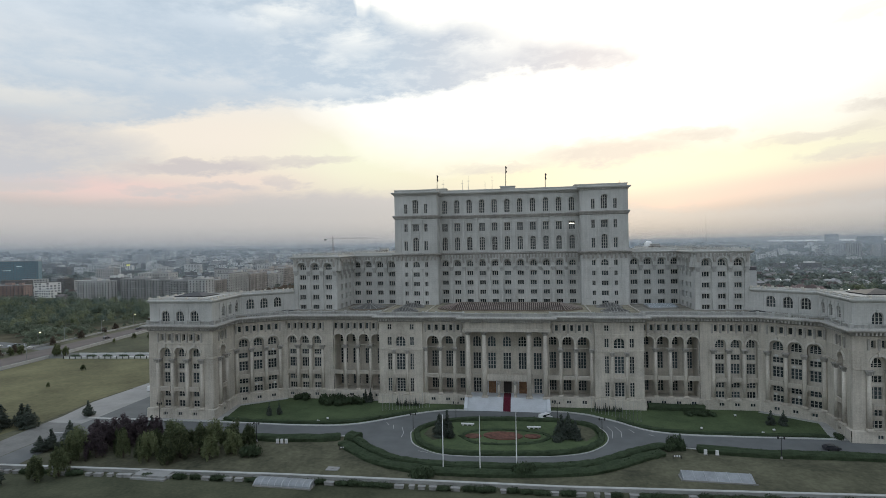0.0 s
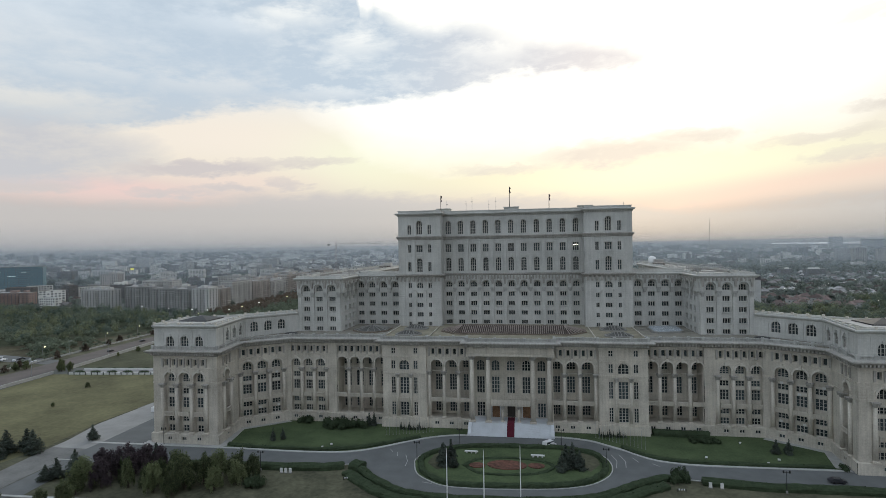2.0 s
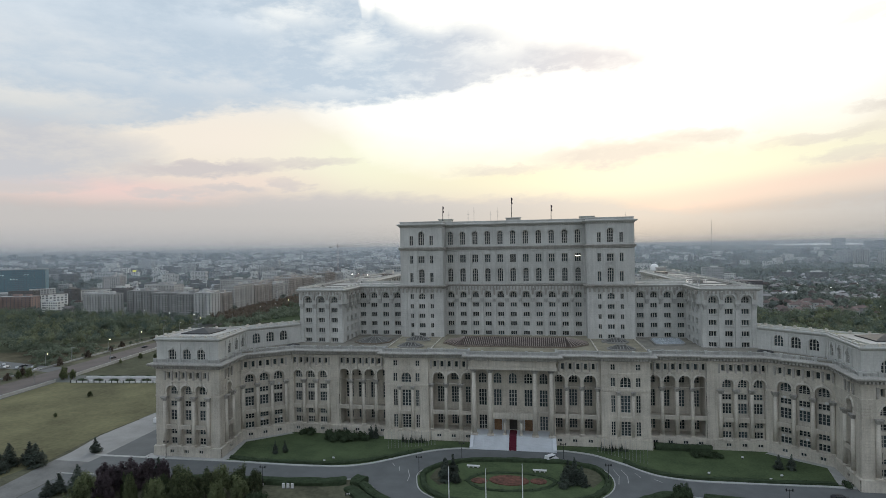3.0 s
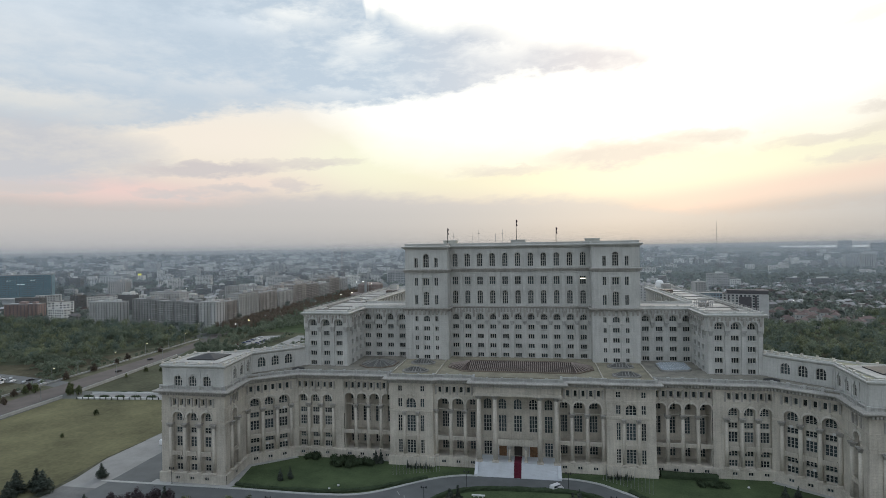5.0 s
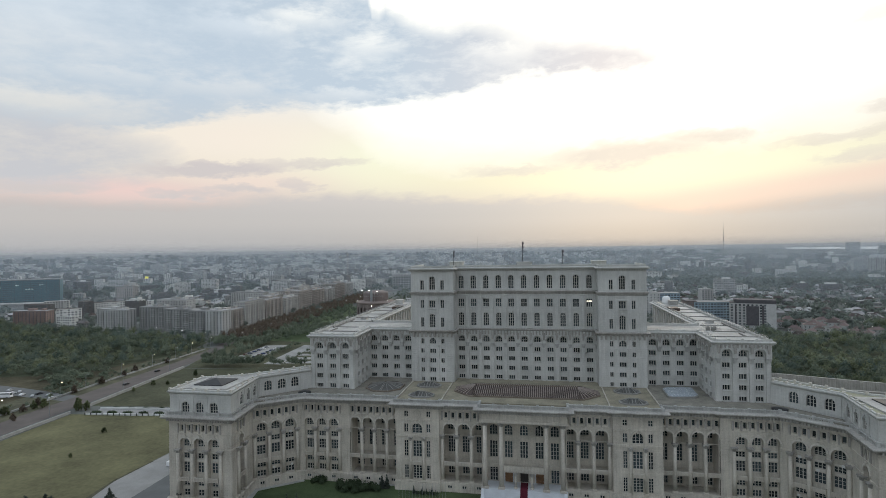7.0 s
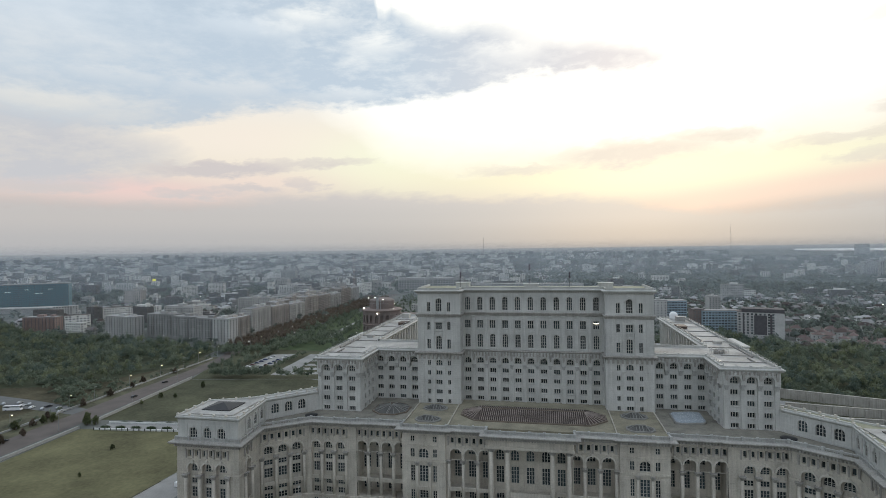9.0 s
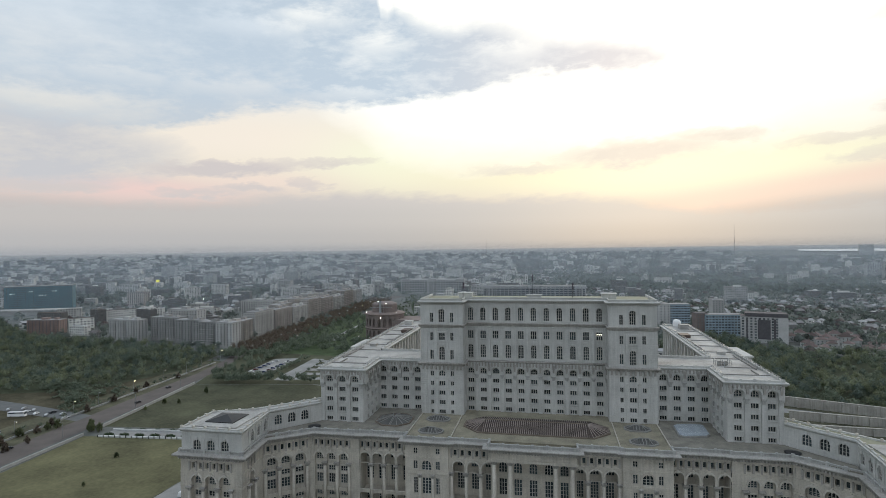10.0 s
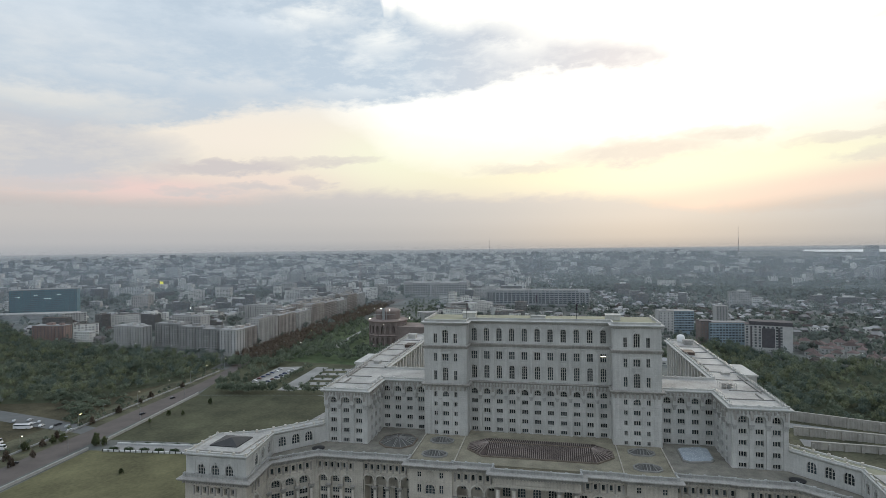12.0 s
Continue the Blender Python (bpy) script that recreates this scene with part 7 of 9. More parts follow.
for x, y in ((-68.6, -116.6), (-67.2, -116.5), (-65.8, -116.4), (57.4, -111.5), (60.4, -111.7)):
    bx = thing("notice_box", "small white notice box on a stand", "box", Matrix.Translation((x, y, 0)), "notice boxes")
    part("panel", Shape().box(-0.4, 0.4, -0.2, 0.2, 0.25, 1.5), SIGN_WHITE, bx)
    part("stand", Shape().box(-0.5, 0.5, -0.3, 0.3, 0, 0.25), CONCRETE, bx)
for x, y in ((-12.0, -94.2), (9.8, -95.2)):
    bn = thing("stone_bench", "white stone bench on the island lawn", "bench", Matrix.Translation((x, y, 0.2)), "island benches")
    part("seat", Shape().box(-2.2, 2.2, -0.45, 0.45, 0.45, 0.7), SIGN_WHITE, bn)
    for s in (-1.5, 0, 1.5):
        part("leg", Shape().box(s - 0.2, s + 0.2, -0.35, 0.35, 0, 0.45), SIGN_WHITE, bn)


for x, y in ((62.8, -90.1), (84.4, -89.4), (80.0, -92.6), (-63.7, -95.8), (-61.5, -92.8), (78.0, -75.5)):
    fl = thing("floodlight", "small white floodlight standing on the lawn", "floodlight", Matrix.Translation((x, y, 0)), "lawn floodlights")
    part("head", Shape().box(-0.35, 0.35, -0.2, 0.15, 0.4, 0.85, top=(1.0, 0.7)), WHITE_PAINT, fl)
    part("stand", Shape().box(-0.08, 0.08, -0.08, 0.08, 0, 0.42).box(-0.3, 0.3, -0.2, 0.2, 0, 0.08), DARK_METAL, fl)
for x, y in ((-46.5, -119.0), (48.9, -115.0)):
    br = thing("striped_barrier", "low barrier with white and dark stripes by the hedge", "barrier", Matrix.Translation((x, y, 0)), "barriers")
    for i in range(7):
        part("stripe", Shape().box(-1.2 + 0.34 * i, -0.87 + 0.34 * i, -0.06, 0.06, 0.45, 0.85), WHITE_PAINT if i % 2 else DARK_METAL, br)
    for e in (-1.1, 1.05):
        part("leg", Shape().box(e - 0.05, e + 0.05, -0.25, 0.25, 0, 0.5), DARK_METAL, br)
for (x0, y0), (x1, y1) in (((-45, -80.5), (-28.5, -75.0)), ((30.5, -74.5), (45.5, -84.0))):
    for i in range(15):
        x, y = x0 + (x1 - x0) * i / 14, y0 + (y1 - y0) * i / 14
        p = thing("slim_flagpole", "slim bare grey flagpole in a row on the lawn", "flagpole", Matrix.Translation((x, y, 0)), "slim flagpoles on the lawn")
        part("pole", Shape().tube(0, 0, [(0.06, 0.1), (0.035, 6.0)], 6), GREY_METAL, p)
        part("foot", Shape().tube(0, 0, [(0.2, 0), (0.2, 0.06), (0.1, 0.14)], 8), CONCRETE, p)


# ---- vehicles ----
TYRE = material("tyre_rubber", (0.02, 0.02, 0.02), 0.9, spread=0.1, bump=0)
CAR_PAINTS = [material("car_paint_" + n, c, 0.3, spread=0.03, bump=0, spec=0.6) for n, c in (("white", (0.7, 0.7, 0.7)), ("silver", (0.4, 0.41, 0.42)), ("dark", (0.03, 0.03, 0.035)), ("red", (0.12, 0.03, 0.03)), ("blue", (0.03, 0.05, 0.12)))]
COLOR_WORDS = ("white", "silver grey", "dark grey", "dark red", "dark blue")


def car_meshes(length, width, height, hood, van):
    body, glass_ = Shape(), Shape()
    l, w = length / 2, width / 2
    prof = [(-l, 0.35), (l, 0.35), (l, 0.8), (l - hood, 1.0), (l - hood - 0.5, height), (-l + (0.1 if van else 0.9), height), (-l, 1.0)]
    n = len(prof)
    for s in (-1, 1):
        body.v += [(x, s * w * (0.86 if z > 1.1 else 1.0), z) for x, z in prof]
    body.f += [tuple(reversed(range(n))), tuple(range(n, 2 * n))]
    body.f += [(i, (i + 1) % n, n + (i + 1) % n, n + i) for i in range(n)]
    for s in (-1, 1):
        glass_.box(-l + 0.5, l - hood - 0.55, s * w * 0.89 - 0.03, s * w * 0.89 + 0.03, 1.08, height - 0.14)
    glass_.box(l - hood - 0.42, l - hood - 0.16, -w * 0.8, w * 0.8, 1.1, height - 0.15)
    wheel = Shape()
    for i in range(12):
        a, b = 2 * math.pi * i / 12, 2 * math.pi * (i + 1) / 12
        p = [(0.33 * math.cos(v), y, 0.33 * math.sin(v)) for v in (a, b) for y in (-0.11, 0.11)]
        wheel.face(p[0], p[2], p[3], p[1])
        wheel.face((0, -0.11, 0), p[2], p[0])
        wheel.face((0, 0.11, 0), p[1], p[3])
    return body, glass_, wheel


CAR = {}


def car(x, y, turn, color=0, van=False, bus=False, group=""):
    size = (11.5, 2.5, 3.1, 0.2, True) if bus else ((5.0, 1.95, 2.2, 0.9, True) if van else (4.3, 1.75, 1.45, 1.1, False))
    name = "bus" if bus else ("van" if van else "car")
    if (name, color) not in CAR:
        b, g_, w = car_meshes(*size)
        CAR[(name, color)] = (b.mesh("body", CAR_PAINTS[color]), g_.mesh("side_glass", GLASS), w.mesh("wheel", TYRE))
    bm_, gm_, wm_ = CAR[(name, color)]
    t = thing(name, "%s %s parked on the asphalt" % (COLOR_WORDS[color], name), name, Matrix.Translation((x, y, 0.1)) @ Matrix.Rotation(turn, 4, "Z"), group)
    part("body", bm_, TYRE, t)
    part("side_glass", gm_, TYRE, t)
    for dx in (-size[0] * 0.31, size[0] * 0.31):
        for s in (-1, 1):
            part("wheel", wm_, TYRE, t, m=Matrix.Translation((dx, s * size[1] * 0.46, 0.33)))


car(13.9, -85.4, 0.75, 0, van=True)
car(-152.5, -62.5, 1.5, 0, van=True)
car(93.5, -104.0, 0.05, 2)
car(-339, 20, 0.2, 0, bus=True, group="coaches")
car(-318, -14, 0.15, 0, bus=True, group="coaches")
car(-331, -6, 0.2, 0, bus=True, group="coaches")
car(-286, -30, 1.4, 2)
car(-289, 100, 1.5, 2)
car(-282, 60, 1.5, 2)
rc = random.Random(11)
for i in range(9):
    car(-303 - 6.4 * i - 2.5 * (i % 3), 22 + 5.0 * (i % 2) + i * 1.1, 1.3 + 0.5 * (i % 3), (0, 1, 1, 2, 0, 1)[i % 6], group="cars by the highway")
for i in range(14):
    row, k = divmod(i, 7)
    car(-240.5 - 13 * row + 0.3 * (k % 2), 160 + 7.6 * k, 0.1 + 0.1 * rc.random(), rc.randrange(5), group="cars in the car park")

# ---- street lamps, lit at dusk ----
LAMP_GLOW = lamp_material("street_lamp_glow", (1.0, 0.74, 0.36), 14.0)
LAMP_WHITE = lamp_material("white_lamp_glow", (1.0, 0.93, 0.80), 16.0)


def street_lamp_meshes(glow):
    pole = Shape().tube(0, 0, [(0.16, 0), (0.12, 4), (0.08, 9.4)], 7).box(-0.05, 1.6, -0.05, 0.05, 9.3, 9.42)
    head = Shape().box(1.0, 2.1, -0.25, 0.25, 9.25, 9.5, top=(0.8, 0.8))
    bulb = Shape().tube(1.55, 0, [(0.18, 8.98), (0.34, 9.1), (0.34, 9.24)], 8)
    return pole.mesh("pole", GREY_METAL), head.mesh("lamp_head", GREY_METAL), bulb.mesh("bulb", glow)


AMBER, PALE = street_lamp_meshes(LAMP_GLOW), street_lamp_meshes(LAMP_WHITE)


def street_lamp(x, y, turn=0.0, kind=None, lit=True):
    a, b, c = kind or AMBER
    t = thing("street_lamp", "tall grey street lamp with a lit amber head" if lit else "tall unlit grey street lamp", "street lamp", Matrix.Translation((x, y, 0)) @ Matrix.Rotation(turn, 4, "Z"), "street lamps")
    part("pole", a, GREY_METAL, t)
    part("lamp_head", b, GREY_METAL, t)
    if lit:
        part("bulb", c, GREY_METAL, t, "glowing bulb")


for i, y in enumerate((-72, -42, -13.5, 28.3, 49.6, 84, 119.5, 150, 173.3, 205)):
    street_lamp(-301 - 0.055 * (y + 20), y, 0.0, lit=i % 3 != 1)
for y in (-60, -10, 50, 100):
    street_lamp(-272 - 0.06 * y, y, math.pi, lit=False)

# ---- the town ----
WALL_PALE = material("pale_render", (0.42, 0.415, 0.40), 0.9, spread=0.16, scale=0.05, fine=0.5, bump=0.0, per_object=0.3)
WALL_GREY = material("grey_panel_wall", (0.34, 0.337, 0.325), 0.9, spread=0.18, scale=0.05, fine=0.5, bump=0.0, per_object=0.35)
WALL_WARM = material("warm_render", (0.36, 0.335, 0.31), 0.9, spread=0.18, scale=0.05, fine=0.5, bump=0.0, per_object=0.35)
WALL_RED = material("red_brick", (0.27, 0.205, 0.185), 0.9, spread=0.18, scale=0.08, fine=0.8, bump=0.0)
WALL_BROWN = material("brown_brick", (0.20, 0.165, 0.15), 0.9, spread=0.2, scale=0.1, fine=1.0, bump=0.0)
WALL_DARK = material("dark_cladding", (0.095, 0.09, 0.095), 0.9, spread=0.15, bump=0.0)
WALL_BLUE = material("blue_curtain_wall", (0.29, 0.37, 0.42), 0.45, spread=0.15, scale=0.1, fine=0.6, bump=0.0)
ROOF_GREY = material("grey_flat_roof", (0.25, 0.25, 0.245), 0.9, spread=0.2, scale=0.06, fine=0.5, bump=0.0, per_object=0.4)
# Panes lighter than the palace glass: haze put into their colour.
PANE_FAR = glass_material("hazed_window_glass", (0.10, 0.108, 0.112), 0.15)
SIGN_GLOW = lamp_material("yellow_sign_glow", (0.85, 0.80, 0.10), 0.9)
YELLOW_SIGN = material("yellow_fascia", (0.5, 0.38, 0.03), 0.6, spread=0.05, bump=0.0)


def house_block(name, label, category, x, y, turn, w, d, h, floors, cols, mat, roof=None, each=False, side_cols=3, win=(1.7, 1.6), balconies=0, group="", base=3.5, penthouse=True, left_side=False):
    """A town building: its front faces -y before it is turned; windows go through the walls."""
    t = thing(name, label, category, Matrix.Translation((x, y, 0)) @ Matrix.Rotation(turn, 4, "Z"), group)
    step = (h - base - 0.8) / floors
    front, flank = Shape(), Shape()
    xs = [-w / 2 + w * (i + 0.5) / cols for i in range(cols)]
    zs = [base + step * k + step * 0.25 for k in range(floors)]
    holes = [(c, win[0], z, z + win[1], False) for c in xs for z in zs]
    pierced(front, -w / 2, w / 2, 0, h, holes, 0.4)
    part("front_wall", front, mat, t)
    body = Shape()
    ss = [d * (i + 0.5) / side_cols for i in range(side_cols)]
    side_holes = [(c, win[0], z, z + win[1], False) for c in ss for z in zs]
    mr = Matrix.Translation((w / 2, 0, 0)) @ Matrix.Rotation(math.pi / 2, 4, "Z")
    ml = Matrix.Translation((-w / 2, d, 0)) @ Matrix.Rotation(-math.pi / 2, 4, "Z")
    lit_side = ml if left_side else mr
    pierced(flank, 0, d, 0, h, side_holes, 0.4)
    part("side_wall", flank, mat, t, m=lit_side)
    o = w / 2 if left_side else -w / 2
    body.box(*sorted((o, o + (0.3 if o < 0 else -0.3))), 0.0, d, 0, h).box(-w / 2, w / 2, d - 0.3, d, 0, h)
    part("back_wall", body, mat, t)
    rf = Shape().box(-w / 2 - 0.25, w / 2 + 0.25, -0.25, d + 0.25, h, h + 0.5)
    part("roof", rf, roof or ROOF_GREY, t)
    if penthouse:
        part("stair_head", Shape().box(-w * 0.12, w * 0.08, d * 0.3, d * 0.7, h + 0.5, h + 3.2), mat, t)
        if w > 30:
            part("stair_head", Shape().box(w * 0.28, w * 0.38, d * 0.3, d * 0.65, h + 0.5, h + 3.0), mat, t)
    pane = Shape()
    pane.face((-win[0] / 2, 0, 0), (win[0] / 2, 0, 0), (win[0] / 2, 0, win[1]), (-win[0] / 2, 0, win[1]))
    if each:
        pm = pane.mesh("window", PANE_FAR)
        for c, _, z, _, _ in holes:
            part("window", pm, PANE_FAR, t, m=Matrix.Translation((c, 0.38, z)))
    joined = Shape()
    for c, ww, z, z1, _ in ([] if each else holes):
        joined.face((c - ww / 2, 0.38, z), (c + ww / 2, 0.38, z), (c + ww / 2, 0.38, z1), (c - ww / 2, 0.38, z1))
    for c, ww, z, z1, _ in side_holes:
        ring = [lit_side @ Vector(p) for p in ((c - ww / 2, 0.38, z), (c + ww / 2, 0.38, z), (c + ww / 2, 0.38, z1), (c - ww / 2, 0.38, z1))]
        joined.face(*[tuple(v) for v in ring])
    part("window_panes", joined, PANE_FAR, t, kind="stuff")
    if balconies:
        for i in range(balconies):
            cx = -w / 2 + w * (i + 0.5) / balconies
            e = w / cols * 0.75
            bal = Shape()
            bal.v = [(-e, 0.0, 0), (-e, -1.3, 0), (e, -1.3, 0), (e, 0.0, 0), (-e, 0.0, 1.1), (-e, -1.3, 1.1), (e, -1.3, 1.1), (e, 0.0, 1.1), (-e + 0.1, 0, 0.15), (-e + 0.1, -1.2, 0.15), (e - 0.1, -1.2, 0.15), (e - 0.1, 0, 0.15)]
            bal.f = [(0, 3, 2, 1), (0, 1, 5, 4), (1, 2, 6, 5), (2, 3, 7, 6), (4, 5, 9, 8), (5, 6, 10, 9), (6, 7, 11, 10), (8, 9, 10, 11)]
            bmesh_ = bal.mesh("balcony", mat)
            for z in zs:
                part("balcony", bmesh_, mat, t, m=Matrix.Translation((cx, 0, z - step * 0.3)))
    return t


town = random.Random(5)
# white and grey flats beyond the western woods
spots = [(-497, 285, 46, 26, 8, 11, WALL_PALE), (-450, 296, 42, 28, 9, 10, WALL_GREY), (-408, 284, 40, 27, 9, 9, WALL_GREY), (-368, 270, 38, 27, 9, 9, WALL_GREY), (-343, 256, 22, 29, 9, 5, WALL_PALE)]
for i, (x, y, w, h, fl, cols, mat) in enumerate(spots):
    house_block("apartment_block", "long grey concrete block of flats with rows of windows", "apartment block", x, y, -0.14, w, 14, h, fl, cols, mat, each=True, balconies=cols // 3, group="flats by the woods")
house_block("apartment_block", "white stepped block of flats with a terrace roof", "apartment block", -455, 335, -0.1, 46, 16, 33, 9, 11, WALL_PALE, balconies=4, group="flats by the woods")
house_block("apartment_block", "white stepped block of flats with a terrace roof", "apartment block", -430, 470, -0.1, 56, 16, 31, 9, 13, WALL_PALE, balconies=4, group="flats behind")
# both rows of the boulevard: their fronts face east, towards the avenue
for i in range(9):
    y = 290 + 54 * i
    x = -342 - 0.045 * (y - 290)
    house_block("apartment_block", "tall beige boulevard block of flats with loggias", "apartment block", x, y, math.pi / 2, 46, 15, 29 + 3 * ((i * 5) % 3 - 1), 9, 12, town.choice((WALL_GREY, WALL_PALE, WALL_WARM)), each=i < 3,
                balconies=4, side_cols=4, group="boulevard flats", left_side=True)
    if i > 2:
        house_block("apartment_block", "tall beige boulevard block of flats with loggias", "apartment block", x - 34, y + 20, math.pi / 2, 44, 15, 27 + 3 * (i % 3), 8, 11, town.choice((WALL_GREY, WALL_PALE, WALL_WARM)), balconies=3, side_cols=4, group="boulevard flats", left_side=True)
# office towers on the shore and towards the skyline
for az_, r_, w_, h_, d_ in ((27.0, 4050, 70, 62, 24), (29.6, 4150, 130, 42, 30), (28.6, 1980, 34, 48, 18), (30.3, 2050, 40, 44, 18), (24.0, 3000, 60, 34, 18), (6.8, 2450, 42, 46, 18), (9.0, 2500, 36, 44, 18), (11.2, 2550, 44, 46, 18), (-9.5, 2650, 90, 36, 16), (-38.5, 2400, 70, 44, 18), (-35.0, 1750, 40, 38, 16)):
    x_, y_ = 8.0 + r_ * math.sin(radians(az_)), -272.0 + r_ * math.cos(radians(az_))
    tb = house_block("tower_block", "pale concrete tower block far across the town", "tower block", x_, y_, -0.2, w_, d_, h_, int(h_ / 3.4), max(4, int(w_ / 5)), town.choice((WALL_GREY, WALL_PALE)), group="far tower blocks")
    tb.location.z = land(math.hypot(x_, y_)) - 1.0
# single high blocks
for x, y, w, h, fl, c, mat, word in ((-730, 1165, 44, 44, 13, 10, WALL_GREY, "dark striped office tower"), (-790, 640, 36, 28, 8, 8, WALL_WARM, "square block of flats"), (-600, 880, 30, 36, 11, 7, WALL_GREY, "narrow tower block of flats"),
                                     (236, 535, 15, 30, 9, 4, WALL_PALE, "narrow white tower block"), (970, 1564, 52, 46, 13, 11, WALL_PALE, "tall pale office tower")):
    house_block("tower_block", word + " above the lower roofs", "tower block", x, y, 0.05, w, 16, h, fl, c, mat)
house_block("apartment_block", "red-brown brick block of flats with balconies", "apartment block", -643, 312, 0.15, 44, 14, 20, 6, 9, WALL_RED, balconies=4)
# ministry-like buildings behind
for x, y, w, h, word in ((-265, 960, 150, 33, "white colonnaded office palace with a long attic"), (-25, 790, 196, 30, "pale colonnaded hotel palace with a long front")):
    b = house_block("colonnaded_building", word, "office building", x, y, 0.0, w, 40, h, 7, 24, WALL_PALE, side_cols=8, win=(w / 24 - 1.9, 2.5), penthouse=False)
    for i in range(25):
        px_ = -w / 2 + w * i / 24
        part("pier", Shape().box(px_ - 0.8, px_ + 0.8, -1.0, 0, 4, h - 4), WALL_PALE, b)
    for dx in (-w / 2 + 9, 0, w / 2 - 9):
        for k in range(4):
            e = dx - 9 + 6 * k
            part("column", Shape().tube(e, -2.2, [(1.1, 0), (1.0, 6), (0.9, h - 4)], 8), WALL_PALE, b)
        part("attic", Shape().box(dx - 10.5, dx + 10.5, -3.4, 2, h - 4, h + 2.5), WALL_PALE, b)
    part("cornice", Shape().box(-w / 2 - 1, w / 2 + 1, -2.0, 0, h - 3.2, h - 2.0), WALL_PALE, b)
# teal glass office
tg = thing("glass_office", "wide teal curtain-wall office block with lit floors", "office building", Matrix.Translation((-923, 556, 0)) @ Matrix.Rotation(0.62, 4, "Z"))
part("wall", Shape().box(-52, 52, 0, 30, 0, 46), GLASS_TEAL, tg)
part("roof", Shape().box(-53, 53, -0.6, 31, 46, 47.2), ROOF_GREY, tg)
for k in range(12):
    part("floor_band", Shape().box(-52.1, 52.1, -0.25, -0.01, 3.6 + 3.6 * k, 4.1 + 3.6 * k), WALL_DARK, tg)
for i in range(27):
    part("mullion", Shape().box(-52 + 4 * i - 0.15, -52 + 4 * i + 0.15, -0.2, -0.02, 0, 46), WALL_DARK, tg)
for x, z, w in ((-40, 33.3, 9), (-12, 36.5, 6), (6, 29.5, 12), (24, 36.6, 8)):
    part("lit_strip", Shape().box(x - w / 2, x + w / 2, -0.12, -0.03, z, z + 0.7), OFFICE_LIT, tg)
sb = thing("low_hall", "long low white-roofed hall beside the glass office", "hall", Matrix.Translation((-880, 500, 0)) @ Matrix.Rotation(0.35, 4, "Z"))
part("wall", Shape().box(-90, 60, 0, 26, 0, 7), WALL_PALE, sb)
part("roof", Shape().box(-92, 62, -1.5, 27, 7, 9), ROOF, sb)
sg = thing("shop_hall", "low trade hall with a yellow fascia band", "shop", Matrix.Translation((-1234, 961, 0)) @ Matrix.Rotation(0.7, 4, "Z"))
part("wall", Shape().box(-45, 45, 0, 40, 0, 8), WALL_PALE, sg)
part("fascia", Shape().box(-45.3, 45.3, -0.5, 0, 6, 9.5), YELLOW_SIGN, sg)

for x, y, z, w, h in ((-1150, 1140, 12, 11, 11),):
    bb = thing("lit_billboard", "square yellow billboard lit from within on two posts", "billboard", Matrix.Translation((x, y, 0)))
    part("screen", Shape().box(-w / 2, w / 2, -0.4, 0.4, z, z + h), SIGN_GLOW, bb)
    for e in (-w * 0.3, w * 0.3):
        part("post", Shape().box(e - 0.3, e + 0.3, -0.3, 0.3, 0, z), GREY_METAL, bb)
mk = thing("market_row", "long low market hall with rust-red roof and lit stalls", "market", Matrix.Translation((-1215, 1110, 0)) @ Matrix.Rotation(0.55, 4, "Z"))
part("wall", Shape().box(-70, 70, 0, 24, 0, 6), WALL_PALE, mk)
part("roof", Shape().box(-72, 72, -4, 26, 6, 8.5, top=(0.97, 0.5)), WALL_RED, mk)
for i in range(9):
    part("stall_light", Shape().box(-62 + 15 * i, -58 + 15 * i, -0.3, -0.05, 2.5, 4.0), LAMP_GLOW, mk, "warm stall light")
BRICK_BAND = material("brick_band", (0.22, 0.175, 0.155), 0.9, spread=0.2, scale=0.1, fine=1.0, bump=0.0)
# the round church shell
ch = thing("round_church", "unfinished round brown brick church with an arcade and a drum", "church", Matrix.Translation((-190, 352, 0)))
cw = Shape()
N_ARCH = 22
for i in range(N_ARCH):
    a, b = 2 * math.pi * i / N_ARCH, 2 * math.pi * (i + 1) / N_ARCH
    p, q = (23 * math.cos(b), 23 * math.sin(b)), (23 * math.cos(a), 23 * math.sin(a))
    m, length = along(q, p)
    seg = Shape()
    pierced(seg, 0, length, 0, 30, [(length / 2, length * 0.55, 16, 25, True), (length / 2, length * 0.55, 3, 11, True)], 1.6)
    cw.v, n0 = cw.v + [tuple(m @ Vector(v)) for v in seg.v], len(cw.v)
    cw.f += [tuple(n0 + k for k in f) for f in seg.f]
part("arcade_wall", cw, WALL_BROWN, ch)
part("inner_wall", Shape().tube(0, 0, [(20.5, 0), (20.5, 30)], 40), WALL_BROWN, ch)
part("ledge", Shape().tube(0, 0, [(23.9, 29.2), (24.3, 30.2), (23.4, 31.0), (15, 32)], 44), BRICK_BAND, ch)
part("ledge", Shape().tube(0, 0, [(23.4, 13.2), (23.9, 13.8), (23.2, 14.6)], 44), BRICK_BAND, ch)
part("drum", Shape().tube(0, 0, [(15, 31), (15, 41), (14.2, 42.0), (10, 43.5)], 32), WALL_BROWN, ch)
part("nave", Shape().box(14, 70, -17, 20, 0, 24), WALL_BROWN, ch)
part("scaffold", Shape().box(-2, 1, -16.5, -16.2, 30, 46).box(3, 3.4, -17, -16.6, 30, 45).box(-14, 14, -16.4, -16.1, 38, 38.3), GREY_METAL, ch)
